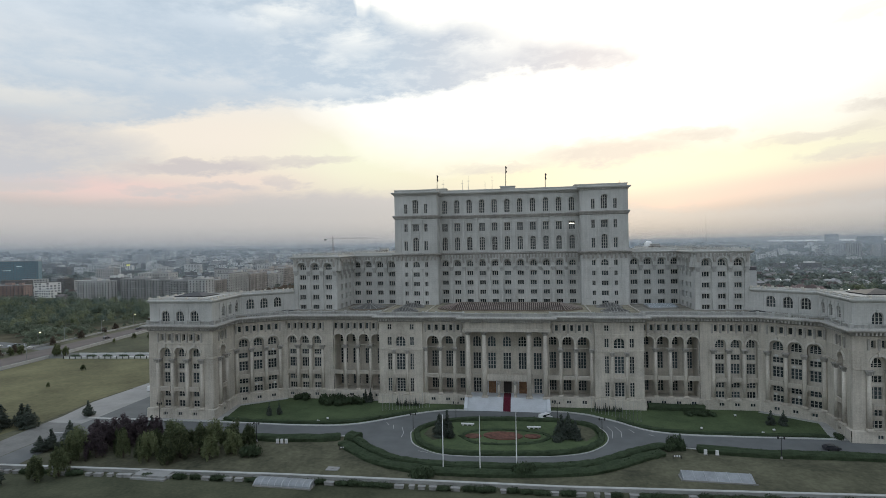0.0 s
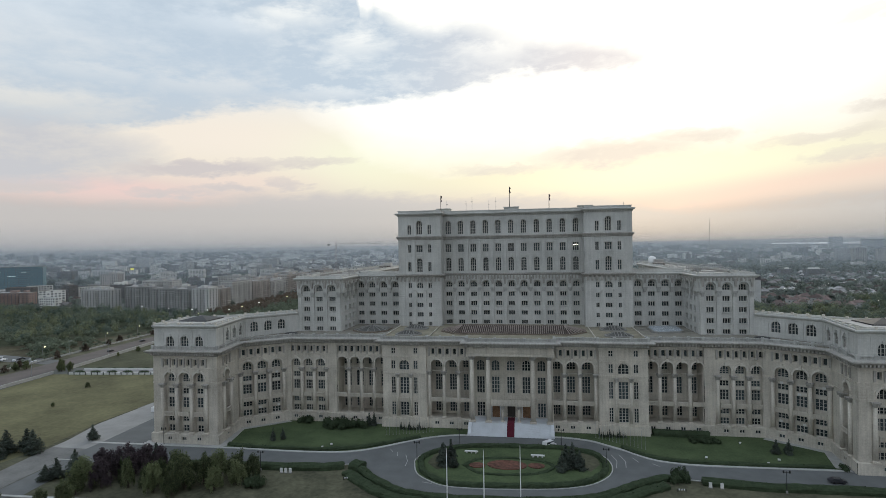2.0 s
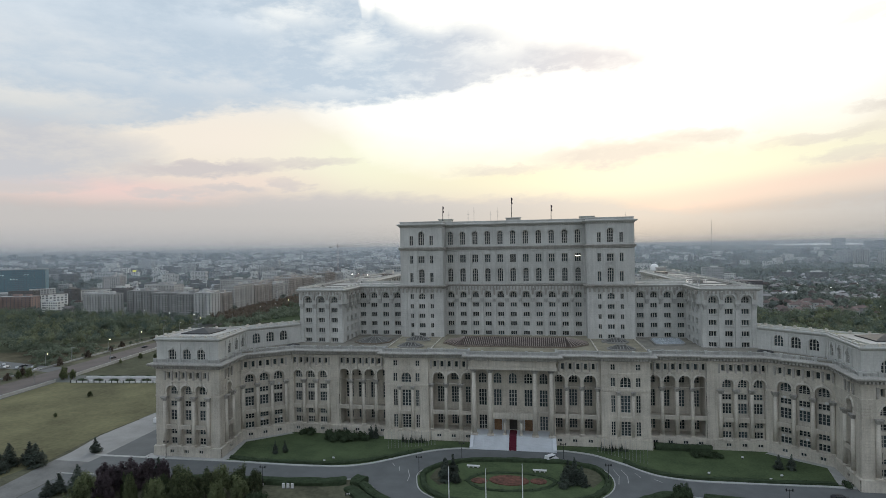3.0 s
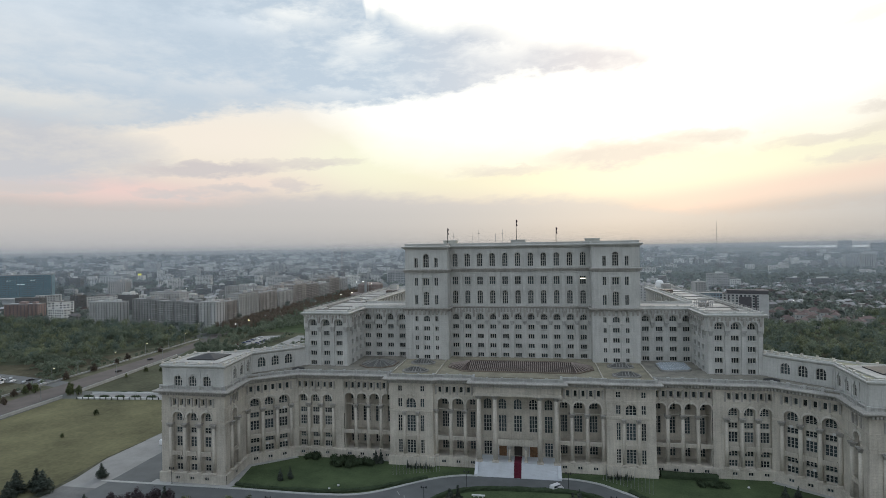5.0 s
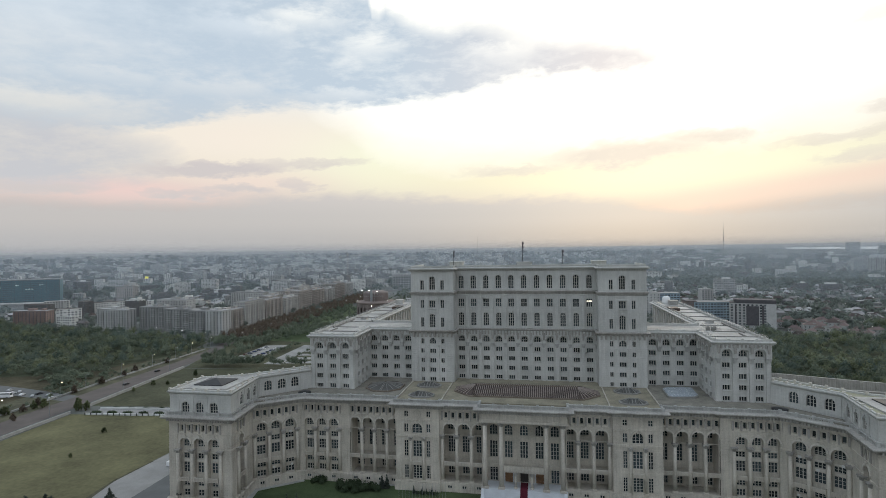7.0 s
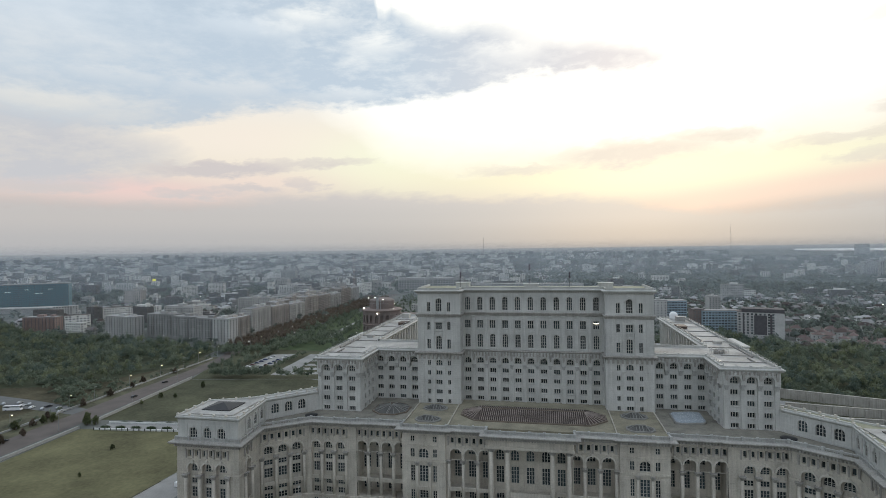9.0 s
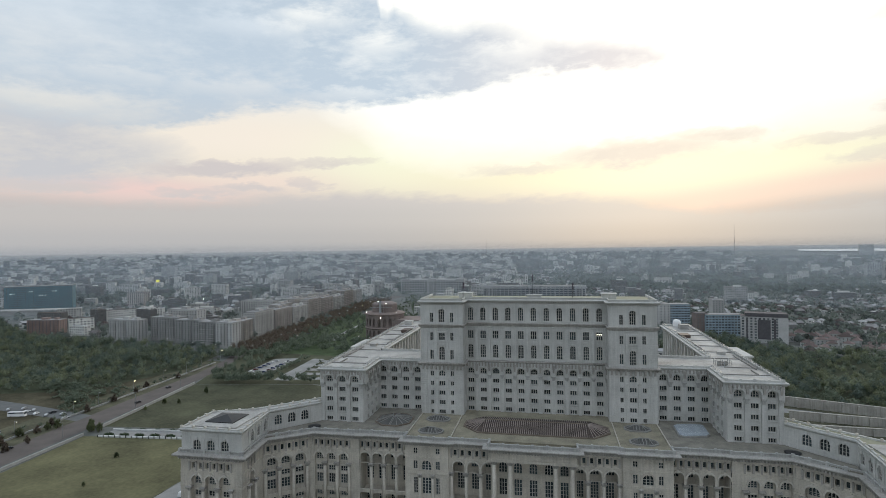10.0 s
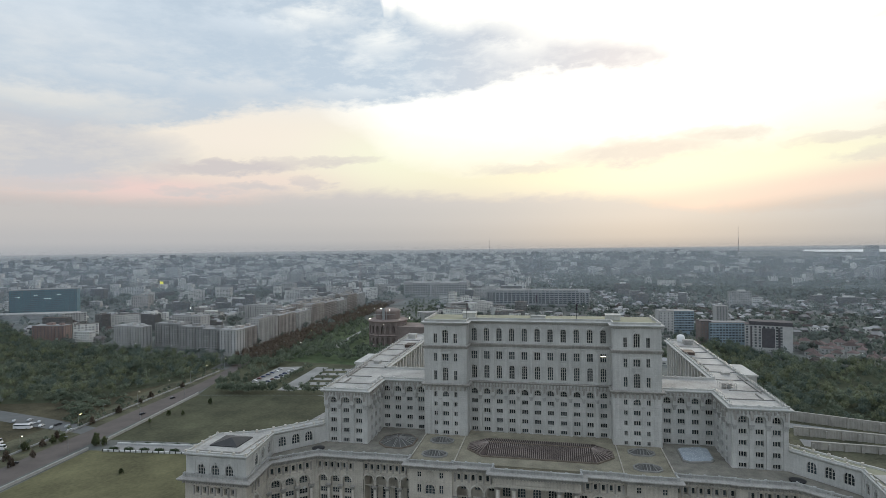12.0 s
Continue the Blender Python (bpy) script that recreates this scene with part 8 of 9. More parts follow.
for x, y, z in ((-14, -10, 44), (-4, -15, 45), (6, -14, 43), (18, -12, 32), (-20, -9, 32), (2, -24, 27)):
    lamp = part("site_lamp", Shape().box(x - 0.5, x + 0.5, y - 0.2, y, z, z + 0.5, top=(0.8, 1)), LAMP_WHITE, ch, "bright white site lamp")
    part("lamp_pole", Shape().box(x - 0.08, x + 0.08, y, y + 0.16, z - 4, z + 0.4), GREY_METAL, lamp)
# low pale annex behind the west wing
an = thing("pale_annex", "low pale flat-roofed annex behind the palace", "building", Matrix.Translation((-112, 70, 0)))
part("wall", Shape().box(-9, 12, 0, 26, 0, 34), STONE_UP, an)
part("roof", Shape().box(-10, 13, -1, 27, 34, 35), ROOF, an)

# east side offices
house_block("office_building", "blue-banded curved office block with grey end wall", "office building", 168, 472, 0.12, 34, 16, 30, 8, 9, WALL_BLUE, ROOF_GREY, each=True, win=(3.0, 1.7), penthouse=False)
house_block("office_building", "dark brown and blue glass office block", "office building", 204, 398, 0.1, 42, 16, 26, 7, 12, WALL_BLUE, ROOF_GREY, each=True, win=(2.6, 1.8), penthouse=False)
house_block("office_building", "brown brick wing beside the glass office", "office building", 180, 399, 0.1, 12, 16, 27, 7, 3, WALL_BROWN, WALL_DARK, win=(1.5, 1.6), penthouse=False)
wo = house_block("office_building", "white office slab with dark glazed panels and dark crown", "office building", 234, 366, -0.28, 44, 18, 28, 8, 11, WALL_PALE, WALL_DARK, each=True, win=(2.0, 2.0), penthouse=False)
part("dark_panel", Shape().box(-6, 6, -0.35, -0.02, 4, 25), WALL_DARK, wo)
part("dark_panel", Shape().box(9, 11, -0.35, -0.02, 2, 26), WALL_DARK, wo)
part("dark_panel", Shape().box(-17, -15.5, -0.35, -0.02, 2, 26), WALL_DARK, wo)
part("crown", Shape().box(-18, 22.2, -0.3, 18.2, 28.5, 32), WALL_DARK, wo)
part("end_slab", Shape().box(13, 22.3, -0.6, -0.02, 0, 27), WALL_PALE, wo)
house_block("office_building", "low pale office behind the east wing", "office building", 148, 455, 0.1, 18, 18, 32, 8, 4, WALL_PALE, win=(1.6, 1.5))
house_block("apartment_block", "white terraced flats among the trees", "apartment block", 470, 470, -0.4, 26, 14, 19, 6, 6, WALL_PALE, balconies=3)

# ---- red-roofed houses beyond the eastern wood ----
TILE_RED = material("red_roof_tiles", (0.145, 0.108, 0.098), 0.9, spread=0.25, scale=0.2, fine=1.5, bump=0.0, per_object=0.5)
hr_ = random.Random(23)


def small_house(x, y, turn, w, d, h, rise):
    t = thing("house", "small pale rendered house with a red hipped tile roof", "house", Matrix.Translation((x, y, 0)) @ Matrix.Rotation(turn, 4, "Z"), "houses with red roofs")
    wall = Shape()
    cols = max(2, int(w / 3.2))
    holes = [(-w / 2 + w * (i + 0.5) / cols, 1.2, z, z + 1.4, False) for i in range(cols) for z in ((1.0, 4.0) if h > 5.5 else (1.0,))]
    pierced(wall, -w / 2, w / 2, 0, h, holes, 0.25, y=-d / 2)
    part("front_wall", wall, WALL_PALE, t)
    part("body", Shape().box(-w / 2 + 0.01, w / 2 - 0.01, -d / 2 + 0.26, d / 2, 0, h), WALL_PALE, t)
    for c, ww, z0_, z1_, _ in holes:
        part("window", Shape().box(c - ww / 2, c + ww / 2, -d / 2 + 0.2, -d / 2 + 0.25, z0_, z1_), PANE_FAR, t)
    roof = Shape()
    e, k = 0.5, d * 0.42
    roof.v = [(-w / 2 - e, -d / 2 - e, h), (w / 2 + e, -d / 2 - e, h), (w / 2 + e, d / 2 + e, h), (-w / 2 - e, d / 2 + e, h), (-w / 2 + k, 0, h + rise), (w / 2 - k, 0, h + rise)]
    roof.f = [(0, 1, 5, 4), (1, 2, 5), (2, 3, 4, 5), (3, 0, 4), (3, 2, 1, 0)]
    part("roof", roof, TILE_RED, t)
    part("chimney", Shape().box(w * 0.15, w * 0.15 + 0.7, d * 0.1, d * 0.1 + 0.7, h + rise * 0.3, h + rise + 0.9), WALL_RED, t)


for i in range(26):
    small_house(266 + 16.5 * (i % 5) + hr_.uniform(-3, 3), 308 + 23 * (i // 5) + hr_.uniform(-4, 4), hr_.choice((-0.3, 0.1, 0.9, -0.8)), hr_.uniform(8, 12.5), hr_.uniform(7, 9), hr_.choice((4.0, 6.6, 7.0)), hr_.uniform(2.2, 3.6))

# ---- the wider town: roofs without number ----
CX, CY = 8.0, -272.0


def sector(r0, r1, a0, a1, rng):
    r = rng.uniform(r0 ** 1.25, r1 ** 1.25) ** 0.8
    a = radians(rng.uniform(a0, a1))
    return CX + r * math.sin(a), CY + r * math.cos(a), r, math.degrees(a)


def inside(x, y, ring):
    hit = False
    for (x0, y0), (x1, y1) in zip(ring, ring[1:] + ring[:1]):
        if (y0 > y) != (y1 > y) and x < (x1 - x0) * (y - y0) / (y1 - y0) + x0:
            hit = not hit
    return hit


WOODS_W = [(-378, 74), (-342, 100), (-318, 165), (-330, 225), (-350, 240), (-500, 268), (-640, 290), (-860, 430), (-900, 300), (-640, 60), (-470, 40), (-420, 62)]
WOODS_E = [(152, 130), (205, 110), (268, 88), (330, 92), (520, 160), (620, 420), (470, 455), (352, 400), (338, 312), (245, 288), (222, 335), (205, 380), (150, 420), (118, 330), (112, 90), (130, 118)]
AVENUE = [(-330, 215), (-240, 250), (-120, 300), (-100, 440), (-190, 560), (-230, 900), (-330, 900), (-322, 560), (-318, 290)]
CLEAR = [(-350, -330), (-345, 240), (-262, 262), (-100, 250), (-120, 330), (110, 330), (110, 100), (260, 120), (330, 60), (330, -330)]
FAR_WALL = material("far_town_walls", (0.29, 0.285, 0.275), 0.9, spread=0.34, scale=0.004, fine=0.05, bump=0.0, island=0.9, tint=(0.43, 0.425, 0.40))
FAR_ROOF = material("far_town_roofs", (0.180, 0.145, 0.132), 0.9, spread=0.35, scale=0.004, fine=0.05, bump=0.0, island=0.9, tint=(0.265, 0.260, 0.255))
# Window tone lifted towards grey, with haze painted into it.
FAR_DARK = material("hazed_town_windows", (0.13, 0.135, 0.14), 0.5, spread=0.3, bump=0.0, island=0.5)
walls, roofs, panes = Shape(), Shape(), Shape()
rng = random.Random(17)
NAMED = [(262, 335, 45), (-195, 264, 60), (-497, 285, 60), (-420, 290, 70), (-888, 560, 95), (-880, 500, 90), (-265, 980, 110), (-25, 800, 125), (166, 472, 40), (204, 398, 40), (234, 366, 40), (-190, 352, 60), (-130, 352, 60), (-450, 335, 40), (-430, 470, 45), (-643, 312, 35), (300, 335, 48), (300, 400, 50)]
count = 0
while count < 10300:
    x, y, r, a = sector(520, 4700, -56, 44, rng) if count < 9700 else sector(560, 1700, 4, 44, rng)
    if inside(x, y, WOODS_W) or inside(x, y, WOODS_E) or inside(x, y, AVENUE) or inside(x, y, CLEAR):
        continue
    if any((x - p) ** 2 + (y - q) ** 2 < k * k for p, q, k in NAMED) or (-420 < x < -300 and 240 < y < 800) or (-640 < x < -300 and y < 130):
        continue
    if (a > 17 and r > 3500) or (a > 2 and r < 2200 and noise.noise(Vector((x * 0.006, y * 0.006, 2.0))) > 0.3):
        continue
    count += 1
    z0 = land(math.hypot(x, y)) - 0.5
    dense = a < -3
    share = ((0.45 if r < 2700 else 0.28) if a > -28 else (0.10 if r < 1500 else 0.26)) if dense else (0.0 if r < 1100 else 0.03 if r < 2000 else 0.09)
    tall = rng.random() < share
    turn = rng.choice((0.0, 0.3, -0.25, 0.8)) + rng.uniform(-0.1, 0.1)
    c, s = math.cos(turn), math.sin(turn)
    if tall:
        w, d, h = rng.uniform(14, 52), rng.uniform(10, 14), rng.choice((rng.uniform(12, 18), rng.uniform(18, 31)))
    else:
        w, d, h = rng.uniform(6, 14), rng.uniform(6, 11), rng.uniform(3.5, 7.5)
    k = 0.9 if r < 2600 else 1.15
    w, d = w * k, d * k

    def to(u, v, z):
        return (x + c * u - s * v, y + s * u + c * v, z)

    n = len(walls.v)
    walls.v += [to(u, v, z) for z in (z0, z0 + h) for u, v in ((-w / 2, -d / 2), (w / 2, -d / 2), (w / 2, d / 2), (-w / 2, d / 2))]
    walls.f += [tuple(n + i for i in q) for q in ((0, 1, 5, 4), (1, 2, 6, 5), (2, 3, 7, 6), (3, 0, 4, 7))]
    n = len(roofs.v)
    if tall or rng.random() < 0.25:
        roofs.v += [to(u, v, z0 + h) for u, v in ((-w / 2 - 0.2, -d / 2 - 0.2), (w / 2 + 0.2, -d / 2 - 0.2), (w / 2 + 0.2, d / 2 + 0.2), (-w / 2 - 0.2, d / 2 + 0.2))]
        roofs.f.append((n, n + 1, n + 2, n + 3))
        if tall and rng.random() < 0.7:
            q0, q1 = rng.uniform(-0.3, 0.1) * w, rng.uniform(0.15, 0.3) * w
            n2 = len(walls.v)
            walls.v += [to(u, v, z) for z in (z0 + h, z0 + h + 2.6) for u, v in ((q0, -d * 0.3), (q1, -d * 0.3), (q1, d * 0.3), (q0, d * 0.3))]
            walls.f += [tuple(n2 + i for i in q) for q in ((0, 1, 5, 4), (1, 2, 6, 5), (2, 3, 7, 6), (3, 0, 4, 7), (4, 5, 6, 7))]
    else:
        e, rise = 0.6, rng.uniform(1.8, 3.6)
        roofs.v += [to(u, v, z0 + h) for u, v in ((-w / 2 - e, -d / 2 - e), (w / 2 + e, -d / 2 - e), (w / 2 + e, d / 2 + e), (-w / 2 - e, d / 2 + e))]
        inset = min(w, d) * rng.uniform(0.1, 0.45)
        roofs.v += [to(-w / 2 + inset, 0, z0 + h + rise), to(w / 2 - inset, 0, z0 + h + rise)]
        roofs.f += [(n, n + 1, n + 5, n + 4), (n + 1, n + 2, n + 5), (n + 2, n + 3, n + 4, n + 5), (n + 3, n, n + 4)]
    if r < 2300:
        fl = max(1, int(h / 3.0))
        for side in ((-1,) if r > 1600 else (-1, 1)):
            span, off = (w, d / 2) if side < 0 else (d, w / 2)
            cols_ = max(2, int(span / (3.4 if r < 1500 else 5.0)))
            for f_ in range(fl):
                zb = z0 + 1.2 + f_ * (h - 0.8) / fl
                for j in range(cols_):
                    if rng.random() < 0.12:
                        continue
                    p = -span / 2 + span * (j + 0.22) / cols_
                    q = -span / 2 + span * (j + 0.78) / cols_
                    if side < 0:
                        panes.face(to(p, -off - 0.06, zb), to(q, -off - 0.06, zb), to(q, -off - 0.06, zb + 1.6), to(p, -off - 0.06, zb + 1.6))
                    else:
                        o = off + 0.06 if x < 0 else -off - 0.06
                        panes.face(to(o, p, zb), to(o, q, zb), to(o, q, zb + 1.6), to(o, p, zb + 1.6))
solid("town_walls", walls, FAR_WALL, "countless pale grey and beige town houses to the horizon", "houses", kind="stuff")
solid("town_roofs", roofs, FAR_ROOF, "brown and grey hipped roofs of the town", "roofs", kind="stuff")
solid("town_windows", panes, FAR_DARK, "rows of dark windows in the town houses", "windows", kind="stuff")


# ---- woods and street trees ----
def wood(name, label, trees, per, leaf, seed, mat, big=2.0, loose=0.3):
    """Many crowns in one mesh: a dark heart and leaf clumps for each tree (x, y, ground, height, radius)."""
    g_ = np.random.default_rng(seed)
    tr = np.array(trees)
    n = len(tr)
    idx = np.repeat(np.arange(n), per)
    d = g_.normal(size=(n * per, 3))
    d /= np.linalg.norm(d, axis=1)[:, None]
    d[:, 2] = np.abs(d[:, 2]) * 1.35 - 0.5
    lump = 0.75 + 0.35 * np.sin(3 * np.arctan2(d[:, 1], d[:, 0]) + idx * 1.7) * np.cos(4 * d[:, 2] + idx)
    k = (g_.uniform(0.7, 1.05, n * per) * lump)[:, None]
    rad = np.stack([tr[idx, 4], tr[idx, 4], tr[idx, 3] * 0.46], 1)
    cen = np.stack([tr[idx, 0], tr[idx, 1], tr[idx, 2] + tr[idx, 3] * 0.55], 1)
    pos = cen + d * rad * k
    nn = d + g_.normal(size=d.shape) * loose + np.array((0.0, 0.0, 0.3))
    nn /= np.linalg.norm(nn, axis=1)[:, None]
    t = np.cross(nn, g_.normal(size=d.shape))
    t /= np.linalg.norm(t, axis=1)[:, None]
    b = np.cross(nn, t)
    s = (leaf * g_.uniform(0.5, 1.25, n * per) * np.clip(tr[idx, 4] / 4.0, 0.5, big))[:, None]
    quad = np.stack([pos - t * s, pos - b * s * 0.7, pos + t * s, pos + b * s * 0.7], 1).reshape(-1, 3)
    octa = np.array([(1, 0, 0), (0, 1, 0), (-1, 0, 0), (0, -1, 0), (0, 0, 1), (0.6, 0, -0.8), (0, 0.6, -0.8), (-0.6, 0, -0.8), (0, -0.6, -0.8), (0.09, 0, -1.47), (-0.05, 0.08, -1.47), (-0.05, -0.08, -1.47), (0, 0, -0.2)])
    hearts = (np.stack([tr[:, 0], tr[:, 1], tr[:, 2] + tr[:, 3] * 0.5], 1)[:, None, :] + octa[None] * np.stack([tr[:, 4] * 0.32, tr[:, 4] * 0.32, tr[:, 3] * 0.2], 1)[:, None, :]).reshape(-1, 3)
    of = np.array([(0, 1, 4), (1, 2, 4), (2, 3, 4), (3, 0, 4), (0, 5, 6), (0, 6, 1), (1, 6, 7), (1, 7, 2), (2, 7, 8), (2, 8, 3), (3, 8, 5), (3, 5, 0), (9, 10, 12), (10, 11, 12), (11, 9, 12)])
    faces = (of[None] + 13 * np.arange(n)[:, None, None]).reshape(-1, 3)
    verts = np.vstack([hearts, quad])
    me = bpy.data.meshes.new(name)
    me.vertices.add(len(verts))
    me.vertices.foreach_set("co", verts.astype(np.float32).ravel())
    nt, nq = len(faces), n * per
    loops = np.concatenate([faces.ravel(), len(hearts) + np.arange(nq * 4)])
    me.loops.add(len(loops))
    me.loops.foreach_set("vertex_index", loops.astype(np.int32))
    me.polygons.add(nt + nq)
    me.polygons.foreach_set("loop_start", np.concatenate([np.arange(nt) * 3, nt * 3 + np.arange(nq) * 4]).astype(np.int32))
    me.materials.append(mat)
    me.update(calc_edges=True)
    return solid(name, me, mat, label, "woodland", kind="stuff")


def copse(ring, n, rng_):
    """Trees of mixed age in a wood: many small, some tall, thinner towards clearings."""
    xs, ys = [p[0] for p in ring], [p[1] for p in ring]
    out = []
    while len(out) < n:
        x, y = rng_.uniform(min(xs), max(xs)), rng_.uniform(min(ys), max(ys))
        old = noise.noise(Vector((x * 0.018, y * 0.018, 5.0)))
        if inside(x, y, ring) and rng_.random() < 0.8 + 0.5 * old:
            h = (5.0 + 9.0 * rng_.random() ** 1.6) * (1.0 + 0.35 * old)
            out.append((x, y, 0.0, h, h * rng_.uniform(0.32, 0.5)))
    return out


def scatter(ring, n, h0, h1, rng_):
    xs, ys = [p[0] for p in ring], [p[1] for p in ring]
    out = []
    while len(out) < n:
        x, y = rng_.uniform(min(xs), max(xs)), rng_.uniform(min(ys), max(ys))
        if inside(x, y, ring):
            h = rng_.uniform(h0, h1)
            out.append((x, y, 0.0, h, h * rng_.uniform(0.30, 0.46)))
    return out


tr_rng = random.Random(29)
for name_, words_, ring_, n_, seed_ in (("west_woods", "wood beyond the highway", WOODS_W, 2700, 1), ("east_woods", "wood east of the palace", WOODS_E, 2900, 12)):
    stand = copse(ring_, n_, tr_rng)
    if name_ == "east_woods":
        stand += copse([(112, 92), (130, 119), (152, 131), (205, 111), (268, 89), (330, 93), (330, 150), (118, 190)], 520, tr_rng)
    flat("ground_under_" + name_, ring_, 0.07, WOOD_FLOOR)
    for k, (share_, tone_, mat_) in enumerate(((slice(0, None, 2), "dense dark green mixed", WOOD_MASS), (slice(1, None, 4), "grey-green willow and poplar", WOOD_BLUE), (slice(3, None, 4), "olive green broadleaved", WOOD_OLIVE))):
        wood(name_, tone_ + " " + words_, stand[share_], 150, 0.55, seed_ + k, mat_, 1.05, 0.5)
belt = [(-262 + 4.2 * i + tr_rng.uniform(-2, 2), 118 + 0.8 * i + tr_rng.uniform(-3, 6), 0.0, tr_rng.uniform(6, 11), tr_rng.uniform(3, 4.6)) for i in range(16)]
belt += [(-318 + tr_rng.uniform(-6, 60), 205 + tr_rng.uniform(0, 36), 0.0, tr_rng.uniform(6, 11), tr_rng.uniform(3, 4.8)) for i in range(60)]
belt += [(tr_rng.uniform(-280, -120), 250 + tr_rng.uniform(0, 75), 0.0, tr_rng.uniform(6, 12), tr_rng.uniform(3, 5)) for i in range(150)]
for x0_, y0_, x1_, y1_, n_ in ((-232, 148, -231, 216, 13), (-226, 146, -227, 216, 12), (-262, 150, -266, 222, 12), (-200, 153, -158, 158, 6), (-202, 168, -160, 175, 6), (-204, 186, -162, 193, 6), (-206, 204, -164, 211, 6)):
    for k in range(n_):
        belt.append((x0_ + (x1_ - x0_) * k / (n_ - 1) + tr_rng.uniform(-1.5, 1.5), y0_ + (y1_ - y0_) * k / (n_ - 1) + tr_rng.uniform(-1.2, 1.2), 0.0, tr_rng.uniform(3.6, 6.5), tr_rng.uniform(1.5, 2.6)))
for k in range(34):
    belt.append((-266 + (1.7 if k < 28 else 2.6) * k + tr_rng.uniform(-2, 2), 124 + 0.1 * k + tr_rng.uniform(-3, 7), 0.0, tr_rng.uniform(7.5, 11.5), tr_rng.uniform(2.6, 4.0)))
belt += [(tr_rng.uniform(-304, -298) - 0.04 * k, -60 + k, 0.0, tr_rng.uniform(3, 5.4), tr_rng.uniform(1.5, 2.6)) for k in range(0, 264, 8)]
for i in range(190):
    f = tr_rng.random() ** 0.7
    hb_ = tr_rng.uniform(1.6, 3.4) + (3.0 if tr_rng.random() < 0.2 else 0.0)
    belt.append((-312 - 90 * tr_rng.random() * f - 6 * f, 34 + 66 * f + tr_rng.uniform(-6, 6), 0.0, hb_, hb_ * tr_rng.uniform(0.5, 0.8)))
belt += scatter([(-300, 252), (-318, 560), (-236, 560), (-222, 420), (-226, 330), (-262, 250)], 330, 6, 11, tr_rng)
belt += scatter([(-222, 430), (-236, 560), (-140, 560), (-100, 470), (-130, 420)], 120, 5, 9, tr_rng)
belt += scatter([(-262, 560), (-300, 860), (-150, 860), (-110, 560), (-180, 520)], 420, 5, 9, tr_rng)
belt += scatter([(-278, 134), (-292, 205), (-262, 240), (-254, 150), (-262, 124)], 55, 5, 9, tr_rng)
wood("park_trees", "green park trees between roads and car park", belt, 140, 0.6, 3, WOOD_MASS, 1.1, 0.45)
alley = []
for i in range(150):
    y = 240 + 3.6 * i
    for dx in (-18, -9, 0, 9, 17):
        alley.append((-309 - 0.045 * (y - 290) + dx + tr_rng.uniform(-3, 3), y + tr_rng.uniform(-2, 2), 0.0, tr_rng.uniform(8, 12), tr_rng.uniform(2.6, 3.8)))
wood("boulevard_trees", "rust-brown autumn trees along the boulevard", alley, 40, 1.2, 4, LEAF_RUST)
green = []
while len(green) < 19000:
    x, y, r, a = sector(520, 4600, -56, 44, tr_rng)
    if inside(x, y, WOODS_W) or inside(x, y, WOODS_E) or inside(x, y, AVENUE) or inside(x, y, CLEAR) or any((x - p) ** 2 + (y - q) ** 2 < (k * 0.5) ** 2 for p, q, k in NAMED):
        continue
    if (a < -4 and tr_rng.random() < 0.2) or (a > 17 and r > 3900):
        continue
    h = tr_rng.uniform(6, 13)
    green.append((x, y, land(math.hypot(x, y)), h, h * tr_rng.uniform(0.35, 0.6) * (1.0 if r < 2000 else 1.5)))
wood("town_trees", "street and garden trees between the town roofs", green, 13, 2.0, 5, FAR_LEAF_HAZED)
far, garden = [], []
for i in range(4600):
    x, y, r, a = sector(520, 1800, 2, 44, tr_rng)
    if not (inside(x, y, WOODS_E) or inside(x, y, AVENUE) or inside(x, y, CLEAR) or any((x - p) ** 2 + (y - q) ** 2 < (k * 0.55) ** 2 for p, q, k in NAMED)):
        h = tr_rng.uniform(5, 10) + (4 if tr_rng.random() < 0.25 else 0)
        garden.append((x, y, 0.0, h, h * tr_rng.uniform(0.3, 0.5)))
garden += [(tr_rng.uniform(258, 352), tr_rng.uniform(298, 425), 0.0, tr_rng.uniform(4.5, 9), tr_rng.uniform(1.6, 3.4)) for _ in range(120)]
wood("garden_trees", "garden trees between the houses of the east town", garden, 26, 1.0, 7, GARDEN_LEAF_HAZED)
for i in range(2600):
    a = tr_rng.choice((tr_rng.uniform(2, 40), tr_rng.uniform(-50, 40)))
    r = tr_rng.choice((tr_rng.uniform(1350, 1900), tr_rng.uniform(2700, 3300), tr_rng.uniform(3900, 4700)))
    x, y = CX + r * math.sin(radians(a)), CY + r * math.cos(radians(a))
    if a > 17 and r > 3600:
        continue
    far.append((x, y, land(math.hypot(x, y)), tr_rng.uniform(10, 17), tr_rng.uniform(9, 20)))
wood("far_woods", "belts of distant woodland towards the horizon", far, 14, 4.5, 6, FAR_LEAF_HAZED)

# boulevard lamps and town lights
for i in range(11):
    y = 262 + 40 * i
    street_lamp(-300 - 0.05 * (y - 262), y, 0.4, PALE if i % 3 else AMBER)
